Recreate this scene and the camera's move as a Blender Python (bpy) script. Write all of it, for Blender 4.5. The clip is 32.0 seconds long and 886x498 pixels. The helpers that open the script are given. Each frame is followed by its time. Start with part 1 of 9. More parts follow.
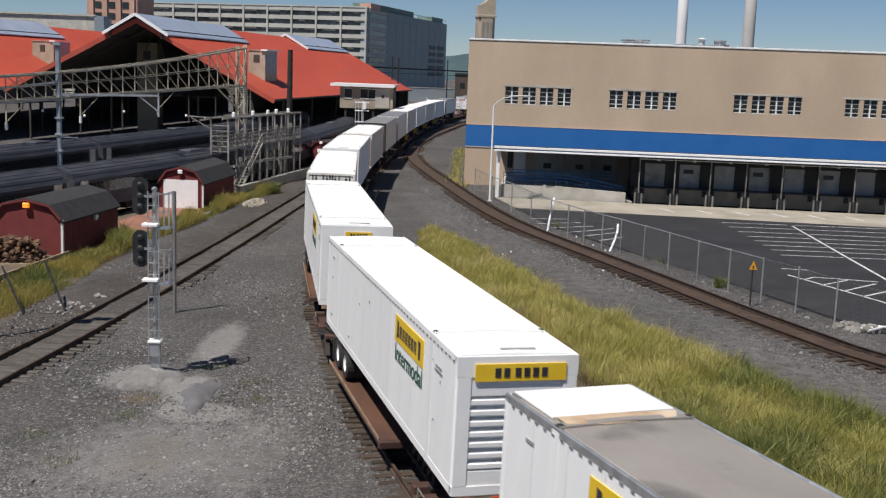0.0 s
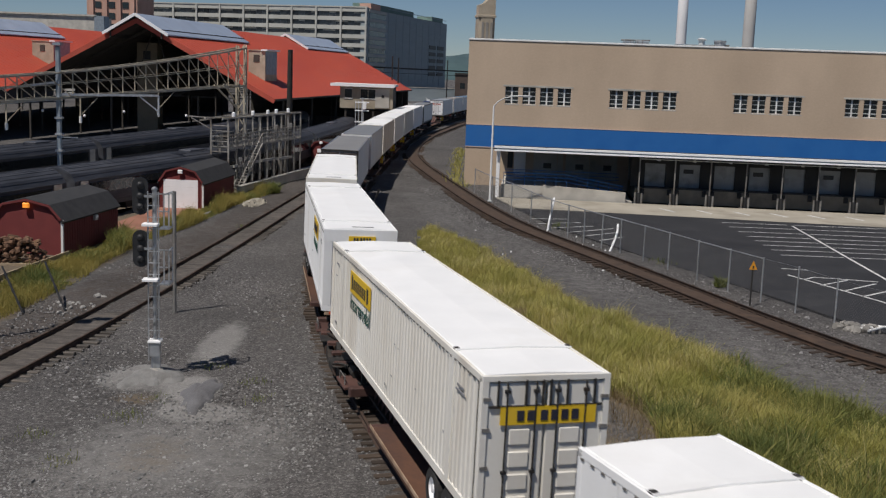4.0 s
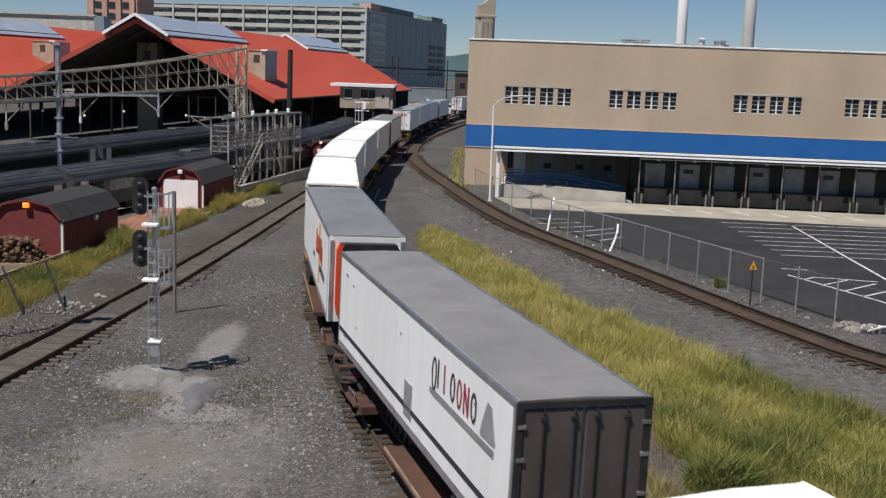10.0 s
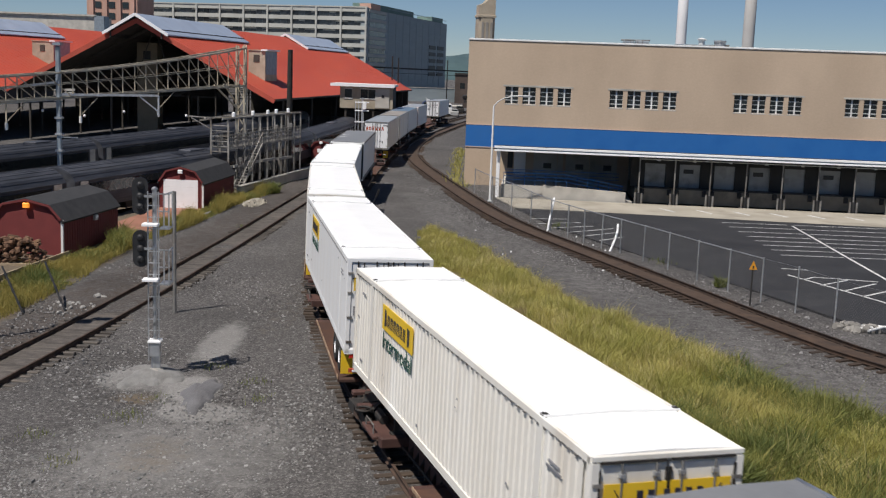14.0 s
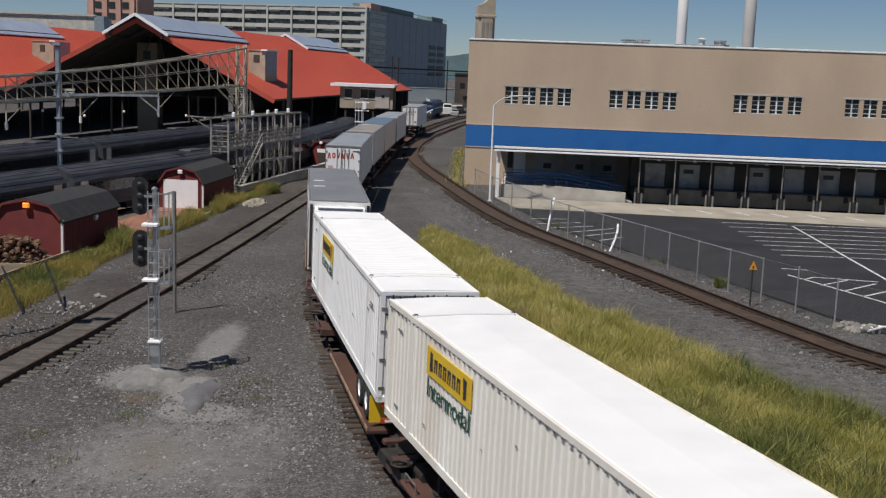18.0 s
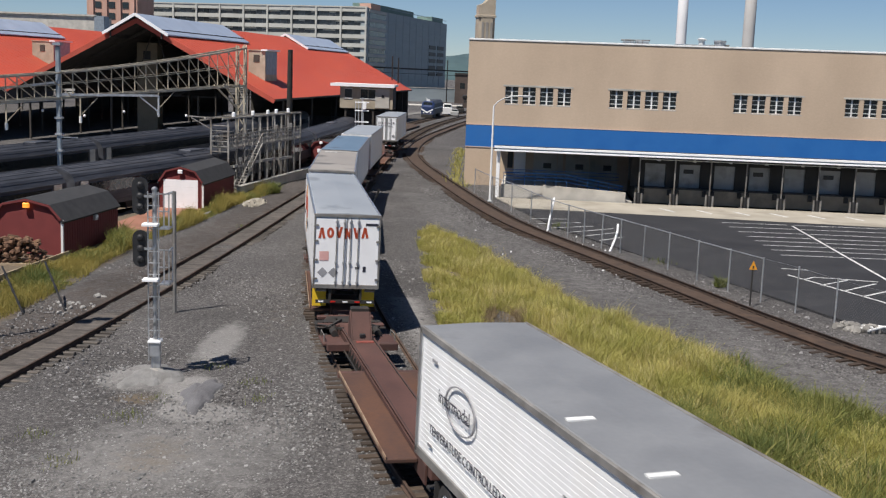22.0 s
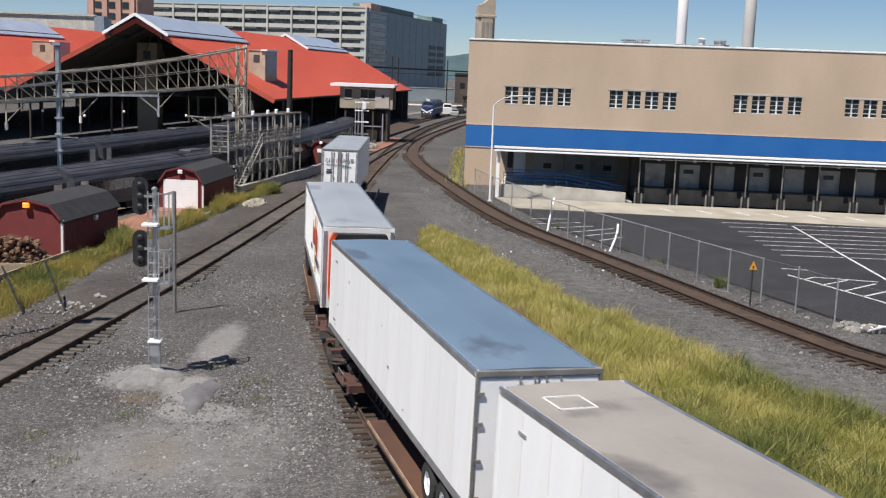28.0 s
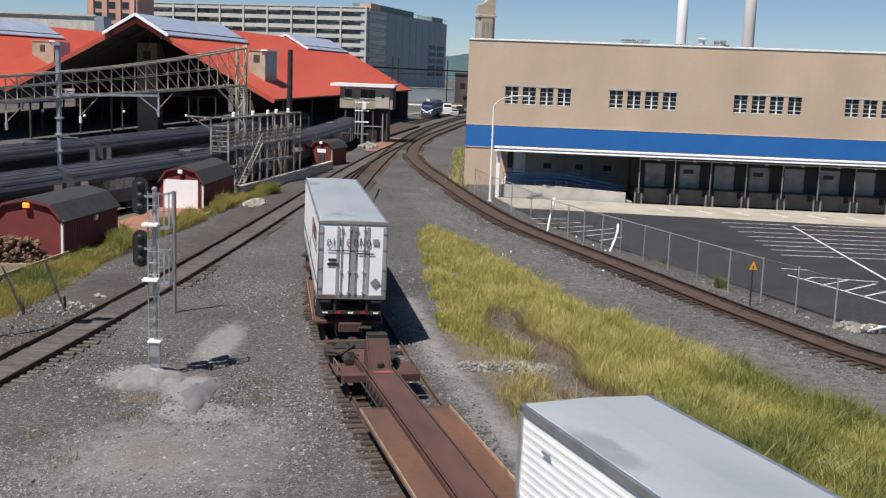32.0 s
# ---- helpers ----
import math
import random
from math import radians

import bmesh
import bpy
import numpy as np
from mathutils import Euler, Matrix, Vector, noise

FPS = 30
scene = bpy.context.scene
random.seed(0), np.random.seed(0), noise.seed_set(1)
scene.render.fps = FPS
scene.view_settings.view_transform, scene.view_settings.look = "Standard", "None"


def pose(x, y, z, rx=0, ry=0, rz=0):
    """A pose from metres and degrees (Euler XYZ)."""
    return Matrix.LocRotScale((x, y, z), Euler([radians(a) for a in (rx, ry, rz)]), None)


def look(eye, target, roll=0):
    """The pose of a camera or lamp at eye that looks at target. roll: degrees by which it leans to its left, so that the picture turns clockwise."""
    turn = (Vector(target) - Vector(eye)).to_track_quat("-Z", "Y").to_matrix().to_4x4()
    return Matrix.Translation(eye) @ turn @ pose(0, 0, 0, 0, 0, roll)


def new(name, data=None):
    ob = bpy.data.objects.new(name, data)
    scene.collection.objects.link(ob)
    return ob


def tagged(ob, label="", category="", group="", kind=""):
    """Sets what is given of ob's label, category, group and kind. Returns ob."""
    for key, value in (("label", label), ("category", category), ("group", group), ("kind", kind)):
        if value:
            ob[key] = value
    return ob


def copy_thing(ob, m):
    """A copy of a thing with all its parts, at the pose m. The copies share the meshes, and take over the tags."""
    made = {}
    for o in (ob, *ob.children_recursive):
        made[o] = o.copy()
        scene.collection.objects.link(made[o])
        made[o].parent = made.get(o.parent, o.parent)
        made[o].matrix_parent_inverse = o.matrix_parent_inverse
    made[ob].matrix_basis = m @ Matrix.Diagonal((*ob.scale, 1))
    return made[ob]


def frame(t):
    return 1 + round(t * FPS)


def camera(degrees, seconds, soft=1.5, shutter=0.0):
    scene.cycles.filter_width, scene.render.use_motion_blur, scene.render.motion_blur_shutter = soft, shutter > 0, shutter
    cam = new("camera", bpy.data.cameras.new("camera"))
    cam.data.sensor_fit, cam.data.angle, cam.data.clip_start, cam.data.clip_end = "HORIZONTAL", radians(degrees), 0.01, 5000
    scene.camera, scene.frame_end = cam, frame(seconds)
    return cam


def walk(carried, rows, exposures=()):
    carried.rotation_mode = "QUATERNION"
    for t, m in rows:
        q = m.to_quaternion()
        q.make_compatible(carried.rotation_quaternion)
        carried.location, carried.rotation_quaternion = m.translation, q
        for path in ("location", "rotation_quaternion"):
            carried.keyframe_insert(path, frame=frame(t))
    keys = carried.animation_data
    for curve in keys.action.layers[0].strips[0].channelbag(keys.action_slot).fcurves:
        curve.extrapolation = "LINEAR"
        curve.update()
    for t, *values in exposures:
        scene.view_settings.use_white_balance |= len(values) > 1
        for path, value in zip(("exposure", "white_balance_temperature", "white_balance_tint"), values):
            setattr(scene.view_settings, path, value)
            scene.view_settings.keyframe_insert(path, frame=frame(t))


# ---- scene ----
cam = camera(44.28, 32.0, soft=1.25, shutter=0.2)
EYE = (0.0, 0.0, 10.5145)
VIEW = look(EYE, (0.0, 100.0, 10.5145 - 100.0 * math.tan(0.16181)), 2.115)
walk(cam, [(0.0, VIEW), (32.0, VIEW)],
     exposures=[(t, stops, 6490, 12) for t, stops in ((0.0, 0.01), (1.0, -0.27), (2.0, -0.4), (8.0, -0.39), (9.5, -0.21), (11.0, 0.25), (12.5, 0.25), (14.0, -0.05), (17.0, -0.27), (19.0, -0.27),
                                                     (20.0, -0.23), (21.0, 0.03), (22.0, 0.22), (23.0, 0.54), (24.0, 0.56), (25.0, 0.49), (28.0, 0.36), (32.0, 0.36))])

# ---- light: high summer sun from behind and left of the camera ----
world = bpy.data.worlds.new("sky")
scene.world = world
world.use_nodes = True
wn = world.node_tree.nodes
sky = wn.new("ShaderNodeTexSky")
sky.sky_type = "NISHITA"
sky.sun_disc = False
sky.sun_elevation = radians(61.6)
sky.sun_rotation = radians(219.5)
sky.altitude = 2500.0
sky.air_density, sky.dust_density, sky.ozone_density = 1.0, 0.0, 6.0
wn["Background"].inputs["Strength"].default_value = 0.063
world.node_tree.links.new(sky.outputs["Color"], wn["Background"].inputs["Color"])

sun = bpy.data.lights.new("sun", "SUN")
sun.energy, sun.angle, sun.color = 5.0, radians(0.53), (1.0, 0.955, 0.88)
sun_ob = new("sun", sun)
sun_ob.matrix_world = look((-30.2, -36.6, 88.0), (0.0, 0.0, 0.0))


# ---- materials ----
def surf(name, a, b, rough=0.7, metal=0.0, scale=2.0, fine=30.0, bump=0.15, depth=0.01, stain=None, amount=0.35,
         streak=(1, 1, 1), spread=0.12, coat=0.0, patch=(0.52, 0.72)):
    """A surface with colour varied at two scales from a to b, stains, grain relief and a little change from piece to piece."""
    m = bpy.data.materials.new(name)
    m.use_nodes = True
    nt = m.node_tree
    n, ln = nt.nodes, nt.links
    bs = n["Principled BSDF"]
    tc = n.new("ShaderNodeTexCoord")
    mp = n.new("ShaderNodeMapping")
    mp.inputs["Scale"].default_value = streak
    ln.new(tc.outputs["Object"], mp.inputs["Vector"])
    big = n.new("ShaderNodeTexNoise")
    big.inputs["Scale"].default_value, big.inputs["Detail"].default_value = scale, 6.0
    small = n.new("ShaderNodeTexNoise")
    small.inputs["Scale"].default_value, small.inputs["Detail"].default_value = fine, 4.0
    ln.new(mp.outputs["Vector"], big.inputs["Vector"])
    ln.new(tc.outputs["Object"], small.inputs["Vector"])
    mix = n.new("ShaderNodeMix")
    mix.data_type = "RGBA"
    mix.inputs["A"].default_value, mix.inputs["B"].default_value = (*a, 1), (*b, 1)
    add = n.new("ShaderNodeMath")
    add.operation = "ADD"
    half = n.new("ShaderNodeMath")
    half.operation = "MULTIPLY_ADD"
    half.inputs[1].default_value, half.inputs[2].default_value = 0.6, -0.3
    ln.new(small.outputs["Fac"], half.inputs[0])
    rng = n.new("ShaderNodeMapRange")
    rng.inputs["From Min"].default_value, rng.inputs["From Max"].default_value = 0.3, 0.7
    ln.new(big.outputs["Fac"], rng.inputs["Value"])
    ln.new(rng.outputs["Result"], add.inputs[0])
    ln.new(half.outputs["Value"], add.inputs[1])
    add.use_clamp = True
    ln.new(add.outputs["Value"], mix.inputs["Factor"])
    col = mix.outputs["Result"]
    if stain:
        sn = n.new("ShaderNodeTexNoise")
        sn.inputs["Scale"].default_value, sn.inputs["Detail"].default_value = scale * 0.6 + 0.2, 8.0
        ln.new(mp.outputs["Vector"], sn.inputs["Vector"])
        sr = n.new("ShaderNodeMapRange")
        sr.inputs["From Min"].default_value, sr.inputs["From Max"].default_value = patch
        sr.inputs["To Max"].default_value = amount
        ln.new(sn.outputs["Fac"], sr.inputs["Value"])
        ms = n.new("ShaderNodeMix")
        ms.data_type = "RGBA"
        ms.inputs["B"].default_value = (*stain, 1)
        ln.new(sr.outputs["Result"], ms.inputs["Factor"])
        ln.new(col, ms.inputs["A"])
        col = ms.outputs["Result"]
    if spread:
        oi = n.new("ShaderNodeObjectInfo")
        rr = n.new("ShaderNodeMapRange")
        rr.inputs["To Min"].default_value, rr.inputs["To Max"].default_value = 1 - spread, 1 + spread
        ln.new(oi.outputs["Random"], rr.inputs["Value"])
        hs = n.new("ShaderNodeHueSaturation")
        ln.new(rr.outputs["Result"], hs.inputs["Value"])
        ln.new(col, hs.inputs["Color"])
        col = hs.outputs["Color"]
    ln.new(col, bs.inputs["Base Color"])
    rv = n.new("ShaderNodeMapRange")
    rv.inputs["To Min"].default_value, rv.inputs["To Max"].default_value = max(rough - 0.12, 0.02), min(rough + 0.12, 1.0)
    ln.new(big.outputs["Fac"], rv.inputs["Value"])
    ln.new(rv.outputs["Result"], bs.inputs["Roughness"])
    bs.inputs["Metallic"].default_value = metal
    bs.inputs["Coat Weight"].default_value = coat
    if bump:
        bp = n.new("ShaderNodeBump")
        bp.inputs["Strength"].default_value, bp.inputs["Distance"].default_value = bump, depth
        ln.new(small.outputs["Fac"], bp.inputs["Height"])
        ln.new(bp.outputs["Normal"], bs.inputs["Normal"])
    return m


def ground_material():
    """Railway ballast and yard gravel: stones in many greys; zones of rust, pale dust and soil come with the mesh."""
    m = bpy.data.materials.new("gravel")
    m.use_nodes = True
    n, ln = m.node_tree.nodes, m.node_tree.links
    bs = n["Principled BSDF"]
    bs.inputs["Roughness"].default_value = 0.95
    tc = n.new("ShaderNodeTexCoord")
    vo = n.new("ShaderNodeTexVoronoi")
    vo.inputs["Scale"].default_value = 13.0
    vo2 = n.new("ShaderNodeTexVoronoi")
    vo2.inputs["Scale"].default_value = 31.0
    nz = n.new("ShaderNodeTexNoise")
    nz.inputs["Scale"].default_value, nz.inputs["Detail"].default_value = 0.16, 8.0
    nf = n.new("ShaderNodeTexNoise")
    nf.inputs["Scale"].default_value, nf.inputs["Detail"].default_value = 2.2, 8.0
    for t in (vo, vo2, nz, nf):
        ln.new(tc.outputs["Object"], t.inputs["Vector"])
    bw = n.new("ShaderNodeRGBToBW")
    ln.new(vo.outputs["Color"], bw.inputs["Color"])
    bw2 = n.new("ShaderNodeRGBToBW")
    ln.new(vo2.outputs["Color"], bw2.inputs["Color"])
    av = n.new("ShaderNodeMath")
    av.operation = "ADD"
    ln.new(bw.outputs["Val"], av.inputs[0])
    ln.new(bw2.outputs["Val"], av.inputs[1])
    ramp = n.new("ShaderNodeValToRGB")
    e = ramp.color_ramp.elements
    e[0].position, e[0].color = 0.22, (0.041, 0.038, 0.037, 1)
    e[1].position, e[1].color = 0.84, (0.202, 0.190, 0.182, 1)
    mid = ramp.color_ramp.elements.new(0.55)
    mid.color = (0.088, 0.082, 0.078, 1)
    hv = n.new("ShaderNodeMath")
    hv.operation = "MULTIPLY"
    hv.inputs[1].default_value = 0.5
    ln.new(av.outputs["Value"], hv.inputs[0])
    ln.new(hv.outputs["Value"], ramp.inputs["Fac"])
    at = n.new("ShaderNodeAttribute")
    at.attribute_name = "zones"
    sp = n.new("ShaderNodeSeparateColor")
    ln.new(at.outputs["Color"], sp.inputs["Color"])
    col = ramp.outputs["Color"]

    def layer(fac, c, low, high, noise_node, most=0.85):
        nonlocal col
        a = n.new("ShaderNodeMath")
        a.operation = "MULTIPLY_ADD"
        a.inputs[1].default_value = 0.9
        a.inputs[2].default_value = -0.45
        ln.new(noise_node.outputs["Fac"], a.inputs[0])
        b = n.new("ShaderNodeMath")
        b.operation = "ADD"
        ln.new(fac, b.inputs[0])
        ln.new(a.outputs["Value"], b.inputs[1])
        r = n.new("ShaderNodeMapRange")
        r.inputs["From Min"].default_value, r.inputs["From Max"].default_value = low, high
        r.inputs["To Max"].default_value = most
        ln.new(b.outputs["Value"], r.inputs["Value"])
        x = n.new("ShaderNodeMix")
        x.data_type = "RGBA"
        x.inputs["B"].default_value = (*c, 1)
        ln.new(r.outputs["Result"], x.inputs["Factor"])
        ln.new(col, x.inputs["A"])
        col = x.outputs["Result"]

    layer(sp.outputs["Red"], (0.055, 0.038, 0.027), 0.3, 0.8, nf)
    layer(sp.outputs["Green"], (0.33, 0.32, 0.305), 0.3, 0.9, nf, 0.52)
    layer(sp.outputs["Blue"], (0.15, 0.115, 0.075), 0.3, 0.85, nf)
    hs = n.new("ShaderNodeHueSaturation")
    mr = n.new("ShaderNodeMapRange")
    mr.inputs["From Min"].default_value, mr.inputs["From Max"].default_value = 0.3, 0.7
    mr.inputs["To Min"].default_value, mr.inputs["To Max"].default_value = 0.78, 1.25
    ln.new(nz.outputs["Fac"], mr.inputs["Value"])
    ln.new(mr.outputs["Result"], hs.inputs["Value"])
    ln.new(col, hs.inputs["Color"])
    ln.new(hs.outputs["Color"], bs.inputs["Base Color"])
    bp = n.new("ShaderNodeBump")
    bp.inputs["Strength"].default_value, bp.inputs["Distance"].default_value = 0.8, 0.04
    ln.new(av.outputs["Value"], bp.inputs["Height"])
    ln.new(bp.outputs["Normal"], bs.inputs["Normal"])
    return m


def leaf_material(name, a, b):
    """Grass or leaves, each blade its own mix of two colours, letting some light through."""
    m = bpy.data.materials.new(name)
    m.use_nodes = True
    n, ln = m.node_tree.nodes, m.node_tree.links
    bs = n["Principled BSDF"]
    bs.inputs["Roughness"].default_value = 0.7
    ge = n.new("ShaderNodeNewGeometry")
    tc = n.new("ShaderNodeTexCoord")
    nz = n.new("ShaderNodeTexNoise")
    nz.inputs["Scale"].default_value = 0.35
    ln.new(tc.outputs["Object"], nz.inputs["Vector"])
    ad = n.new("ShaderNodeMath")
    ad.operation = "MULTIPLY_ADD"
    ad.inputs[1].default_value = 0.45
    ln.new(ge.outputs["Random Per Island"], ad.inputs[0])
    mr = n.new("ShaderNodeMapRange")
    mr.inputs["From Min"].default_value, mr.inputs["From Max"].default_value = 0.35, 0.65
    mr.inputs["To Max"].default_value = 0.6
    ln.new(nz.outputs["Fac"], mr.inputs["Value"])
    ln.new(mr.outputs["Result"], ad.inputs[2])
    mx = n.new("ShaderNodeMix")
    mx.data_type = "RGBA"
    mx.inputs["A"].default_value, mx.inputs["B"].default_value = (*a, 1), (*b, 1)
    ln.new(ad.outputs["Value"], mx.inputs["Factor"])
    ln.new(mx.outputs["Result"], bs.inputs["Base Color"])
    tr = n.new("ShaderNodeBsdfTranslucent")
    ln.new(mx.outputs["Result"], tr.inputs["Color"])
    ms = n.new("ShaderNodeMixShader")
    ms.inputs["Fac"].default_value = 0.35
    ln.new(bs.outputs["BSDF"], ms.inputs[1])
    ln.new(tr.outputs["BSDF"], ms.inputs[2])
    ln.new(ms.outputs["Shader"], n["Material Output"].inputs["Surface"])
    return m


M_GROUND = ground_material()
M_ASPHALT = surf("asphalt", (0.0145, 0.0152, 0.0182), (0.024, 0.025, 0.0285), 0.9, scale=0.35, fine=60, bump=0.3, stain=(0.058, 0.058, 0.06), amount=0.3, spread=0)
M_CONC = surf("concrete", (0.40, 0.38, 0.34), (0.56, 0.53, 0.47), 0.9, scale=0.6, fine=25, stain=(0.27, 0.25, 0.22), amount=0.5)
M_CEMENT = surf("crumbling_cement", (0.195, 0.19, 0.182), (0.275, 0.27, 0.26), 0.95, scale=2.5, fine=26, bump=1.0, depth=0.06, stain=(0.115, 0.11, 0.102), amount=0.7, spread=0)
M_DUST = surf("grey_stone_dust", (0.125, 0.122, 0.128), (0.175, 0.172, 0.178), 0.95, scale=1.2, fine=26, bump=1.0, depth=0.05, stain=(0.10, 0.097, 0.094), amount=0.7, spread=0)
M_CONC_D = surf("weathered_concrete", (0.22, 0.21, 0.19), (0.34, 0.32, 0.29), 0.92, scale=0.8, fine=20, stain=(0.12, 0.115, 0.10), amount=0.6)
M_DOCK = surf("grey_dock_panel", (0.25, 0.258, 0.26), (0.36, 0.37, 0.372), 0.8, scale=0.8, fine=14, stain=(0.08, 0.075, 0.07), amount=0.6, spread=0.15)
# near-black base colour stands for the deep shade under the dock canopy
M_DOCKW = surf("shade_dark_block", (0.022, 0.022, 0.022), (0.04, 0.039, 0.038), 0.9, scale=0.8, fine=14)
M_DOCKB = surf("stained_dock_face", (0.21, 0.175, 0.125), (0.31, 0.265, 0.195), 0.9, scale=0.8, fine=14, stain=(0.065, 0.054, 0.04), amount=0.6)
M_APRON = surf("sunlit_apron_concrete", (0.31, 0.283, 0.228), (0.41, 0.372, 0.305), 0.9, scale=0.3, fine=12, stain=(0.19, 0.165, 0.13), amount=0.6, spread=0)
M_LINE = surf("road_paint", (0.54, 0.54, 0.53), (0.70, 0.70, 0.68), 0.8, scale=1.5, fine=20, bump=0.1, stain=(0.12, 0.12, 0.12), amount=0.7, spread=0)
M_TAN = surf("tan_brick", (0.50, 0.382, 0.275), (0.60, 0.465, 0.34), 0.9, scale=0.22, fine=5, bump=0.2, stain=(0.43, 0.33, 0.24), amount=0.3, streak=(1, 1, 0.45), patch=(0.5, 0.75), spread=0)
def brick_relief(m, long=0.2, high=0.0677, strength=0.35):
    """Adds faint courses of brickwork to a surface of upright walls."""
    n, ln = m.node_tree.nodes, m.node_tree.links
    bs = n["Principled BSDF"]
    tc, sx, cb = n.new("ShaderNodeTexCoord"), n.new("ShaderNodeSeparateXYZ"), n.new("ShaderNodeCombineXYZ")
    ln.new(tc.outputs["Object"], sx.inputs["Vector"])
    ln.new(sx.outputs["X"], cb.inputs["X"])
    ln.new(sx.outputs["Z"], cb.inputs["Y"])
    br = n.new("ShaderNodeTexBrick")
    br.inputs["Scale"].default_value = 1.0
    br.inputs["Brick Width"].default_value, br.inputs["Row Height"].default_value = long, high
    br.inputs["Mortar Size"].default_value = 0.006
    br.inputs["Color1"].default_value, br.inputs["Color2"].default_value = (1, 1, 1, 1), (0.86, 0.86, 0.86, 1)
    br.inputs["Mortar"].default_value = (0.8, 0.8, 0.8, 1)
    ln.new(cb.outputs["Vector"], br.inputs["Vector"])
    mx = n.new("ShaderNodeMix")
    mx.data_type, mx.blend_type = "RGBA", "MULTIPLY"
    mx.inputs["Factor"].default_value = strength
    old = bs.inputs["Base Color"].links[0].from_socket
    ln.new(old, mx.inputs["A"])
    ln.new(br.outputs["Color"], mx.inputs["B"])
    ln.new(mx.outputs["Result"], bs.inputs["Base Color"])


brick_relief(M_TAN)
M_EDGE = surf("faded_edge_paint", (0.52, 0.40, 0.34), (0.60, 0.47, 0.40), 0.8, spread=0)
M_BLUE = surf("blue_paint", (0.014, 0.122, 0.385), (0.022, 0.152, 0.44), 0.55, scale=0.5, fine=12, bump=0.05, stain=(0.02, 0.11, 0.33), amount=0.4, spread=0)
M_WHITE = surf("white_paint", (0.72, 0.72, 0.70), (0.82, 0.82, 0.80), 0.5, scale=1.2, fine=15, bump=0.05, stain=(0.5, 0.47, 0.42), amount=0.4)
M_BRIGHT = surf("fresh_white_paint", (0.84, 0.84, 0.84), (0.90, 0.90, 0.90), 0.5, scale=1.5, fine=12, bump=0.03, spread=0)
M_GLASS = surf("window_glass", (0.012, 0.016, 0.018), (0.03, 0.036, 0.038), 0.08, scale=3, fine=10, bump=0.02, spread=0.4)
M_STEEL = surf("galvanised_steel", (0.42, 0.43, 0.44), (0.58, 0.59, 0.60), 0.45, 0.7, scale=4, fine=30, bump=0.1, stain=(0.3, 0.28, 0.25), amount=0.4)
M_ALU = surf("bare_aluminium", (0.6, 0.61, 0.62), (0.72, 0.73, 0.74), 0.35, 0.9, scale=3, fine=30, bump=0.05, stain=(0.35, 0.34, 0.33), amount=0.5)
M_DARK = surf("blackened_steel", (0.018, 0.017, 0.016), (0.04, 0.037, 0.034), 0.75, 0.2, scale=3, fine=25, stain=(0.07, 0.045, 0.03), amount=0.6)
M_BLACK = surf("black_paint", (0.012, 0.012, 0.013), (0.028, 0.028, 0.029), 0.5, scale=3, fine=25, bump=0.05)
M_RUBBER = surf("tyre_rubber", (0.018, 0.018, 0.018), (0.04, 0.038, 0.036), 0.9, scale=6, fine=40)
M_RUST = surf("rusty_rail", (0.056, 0.036, 0.027), (0.105, 0.066, 0.047), 0.85, 0.25, scale=2, fine=30, stain=(0.05, 0.035, 0.026), amount=0.5)
M_RAILD = surf("dark_rusty_rail", (0.028, 0.02, 0.016), (0.06, 0.037, 0.026), 0.8, 0.25, scale=2, fine=30, stain=(0.10, 0.055, 0.03), amount=0.4)
M_BED = surf("brown_track_bed", (0.045, 0.028, 0.019), (0.082, 0.052, 0.034), 0.95, scale=1.6, fine=16, bump=0.8, stain=(0.033, 0.023, 0.017), amount=0.7, spread=0)
M_SILTED = surf("ballast_between_ties", (0.058, 0.05, 0.044), (0.12, 0.104, 0.092), 0.95, scale=3.5, fine=22, bump=1.0, stain=(0.04, 0.033, 0.027), amount=0.55, spread=0)
M_TIE = surf("creosoted_tie", (0.036, 0.026, 0.019), (0.085, 0.06, 0.042), 0.95, scale=2, fine=18, bump=0.5, stain=(0.11, 0.085, 0.065), amount=0.35, streak=(0.3, 3, 3), spread=0.35)
M_TIE_S = surf("grey_weathered_tie", (0.05, 0.043, 0.037), (0.108, 0.094, 0.081), 0.95, scale=2, fine=18, bump=0.5, stain=(0.16, 0.145, 0.125), amount=0.35, streak=(0.3, 3, 3), spread=0.4)
M_TIE_R = surf("rust_stained_tie", (0.035, 0.024, 0.017), (0.07, 0.046, 0.032), 0.95, scale=2, fine=18, bump=0.5, stain=(0.09, 0.065, 0.048), amount=0.4, streak=(0.3, 3, 3), spread=0.3)
M_OXIDE = surf("red_oxide_paint", (0.062, 0.029, 0.023), (0.10, 0.047, 0.037), 0.75, scale=1.2, fine=14, stain=(0.05, 0.03, 0.024), amount=0.5, streak=(1, 0.4, 1))
M_DECK = surf("rusty_deck_plate", (0.072, 0.04, 0.032), (0.165, 0.074, 0.038), 0.85, 0.1, scale=0.5, fine=8, stain=(0.045, 0.026, 0.02), amount=0.95, streak=(1, 0.5, 1), spread=0.25)
M_LIP = surf("worn_yellow_edge", (0.25, 0.16, 0.10), (0.40, 0.29, 0.20), 0.7, scale=2, fine=20, stain=(0.14, 0.07, 0.04), amount=0.85)
M_YELLOW = surf("yellow_panel", (0.72, 0.46, 0.015), (0.80, 0.53, 0.03), 0.5, scale=1.5, fine=10, bump=0.03, stain=(0.6, 0.42, 0.1), amount=0.4, spread=0.05)
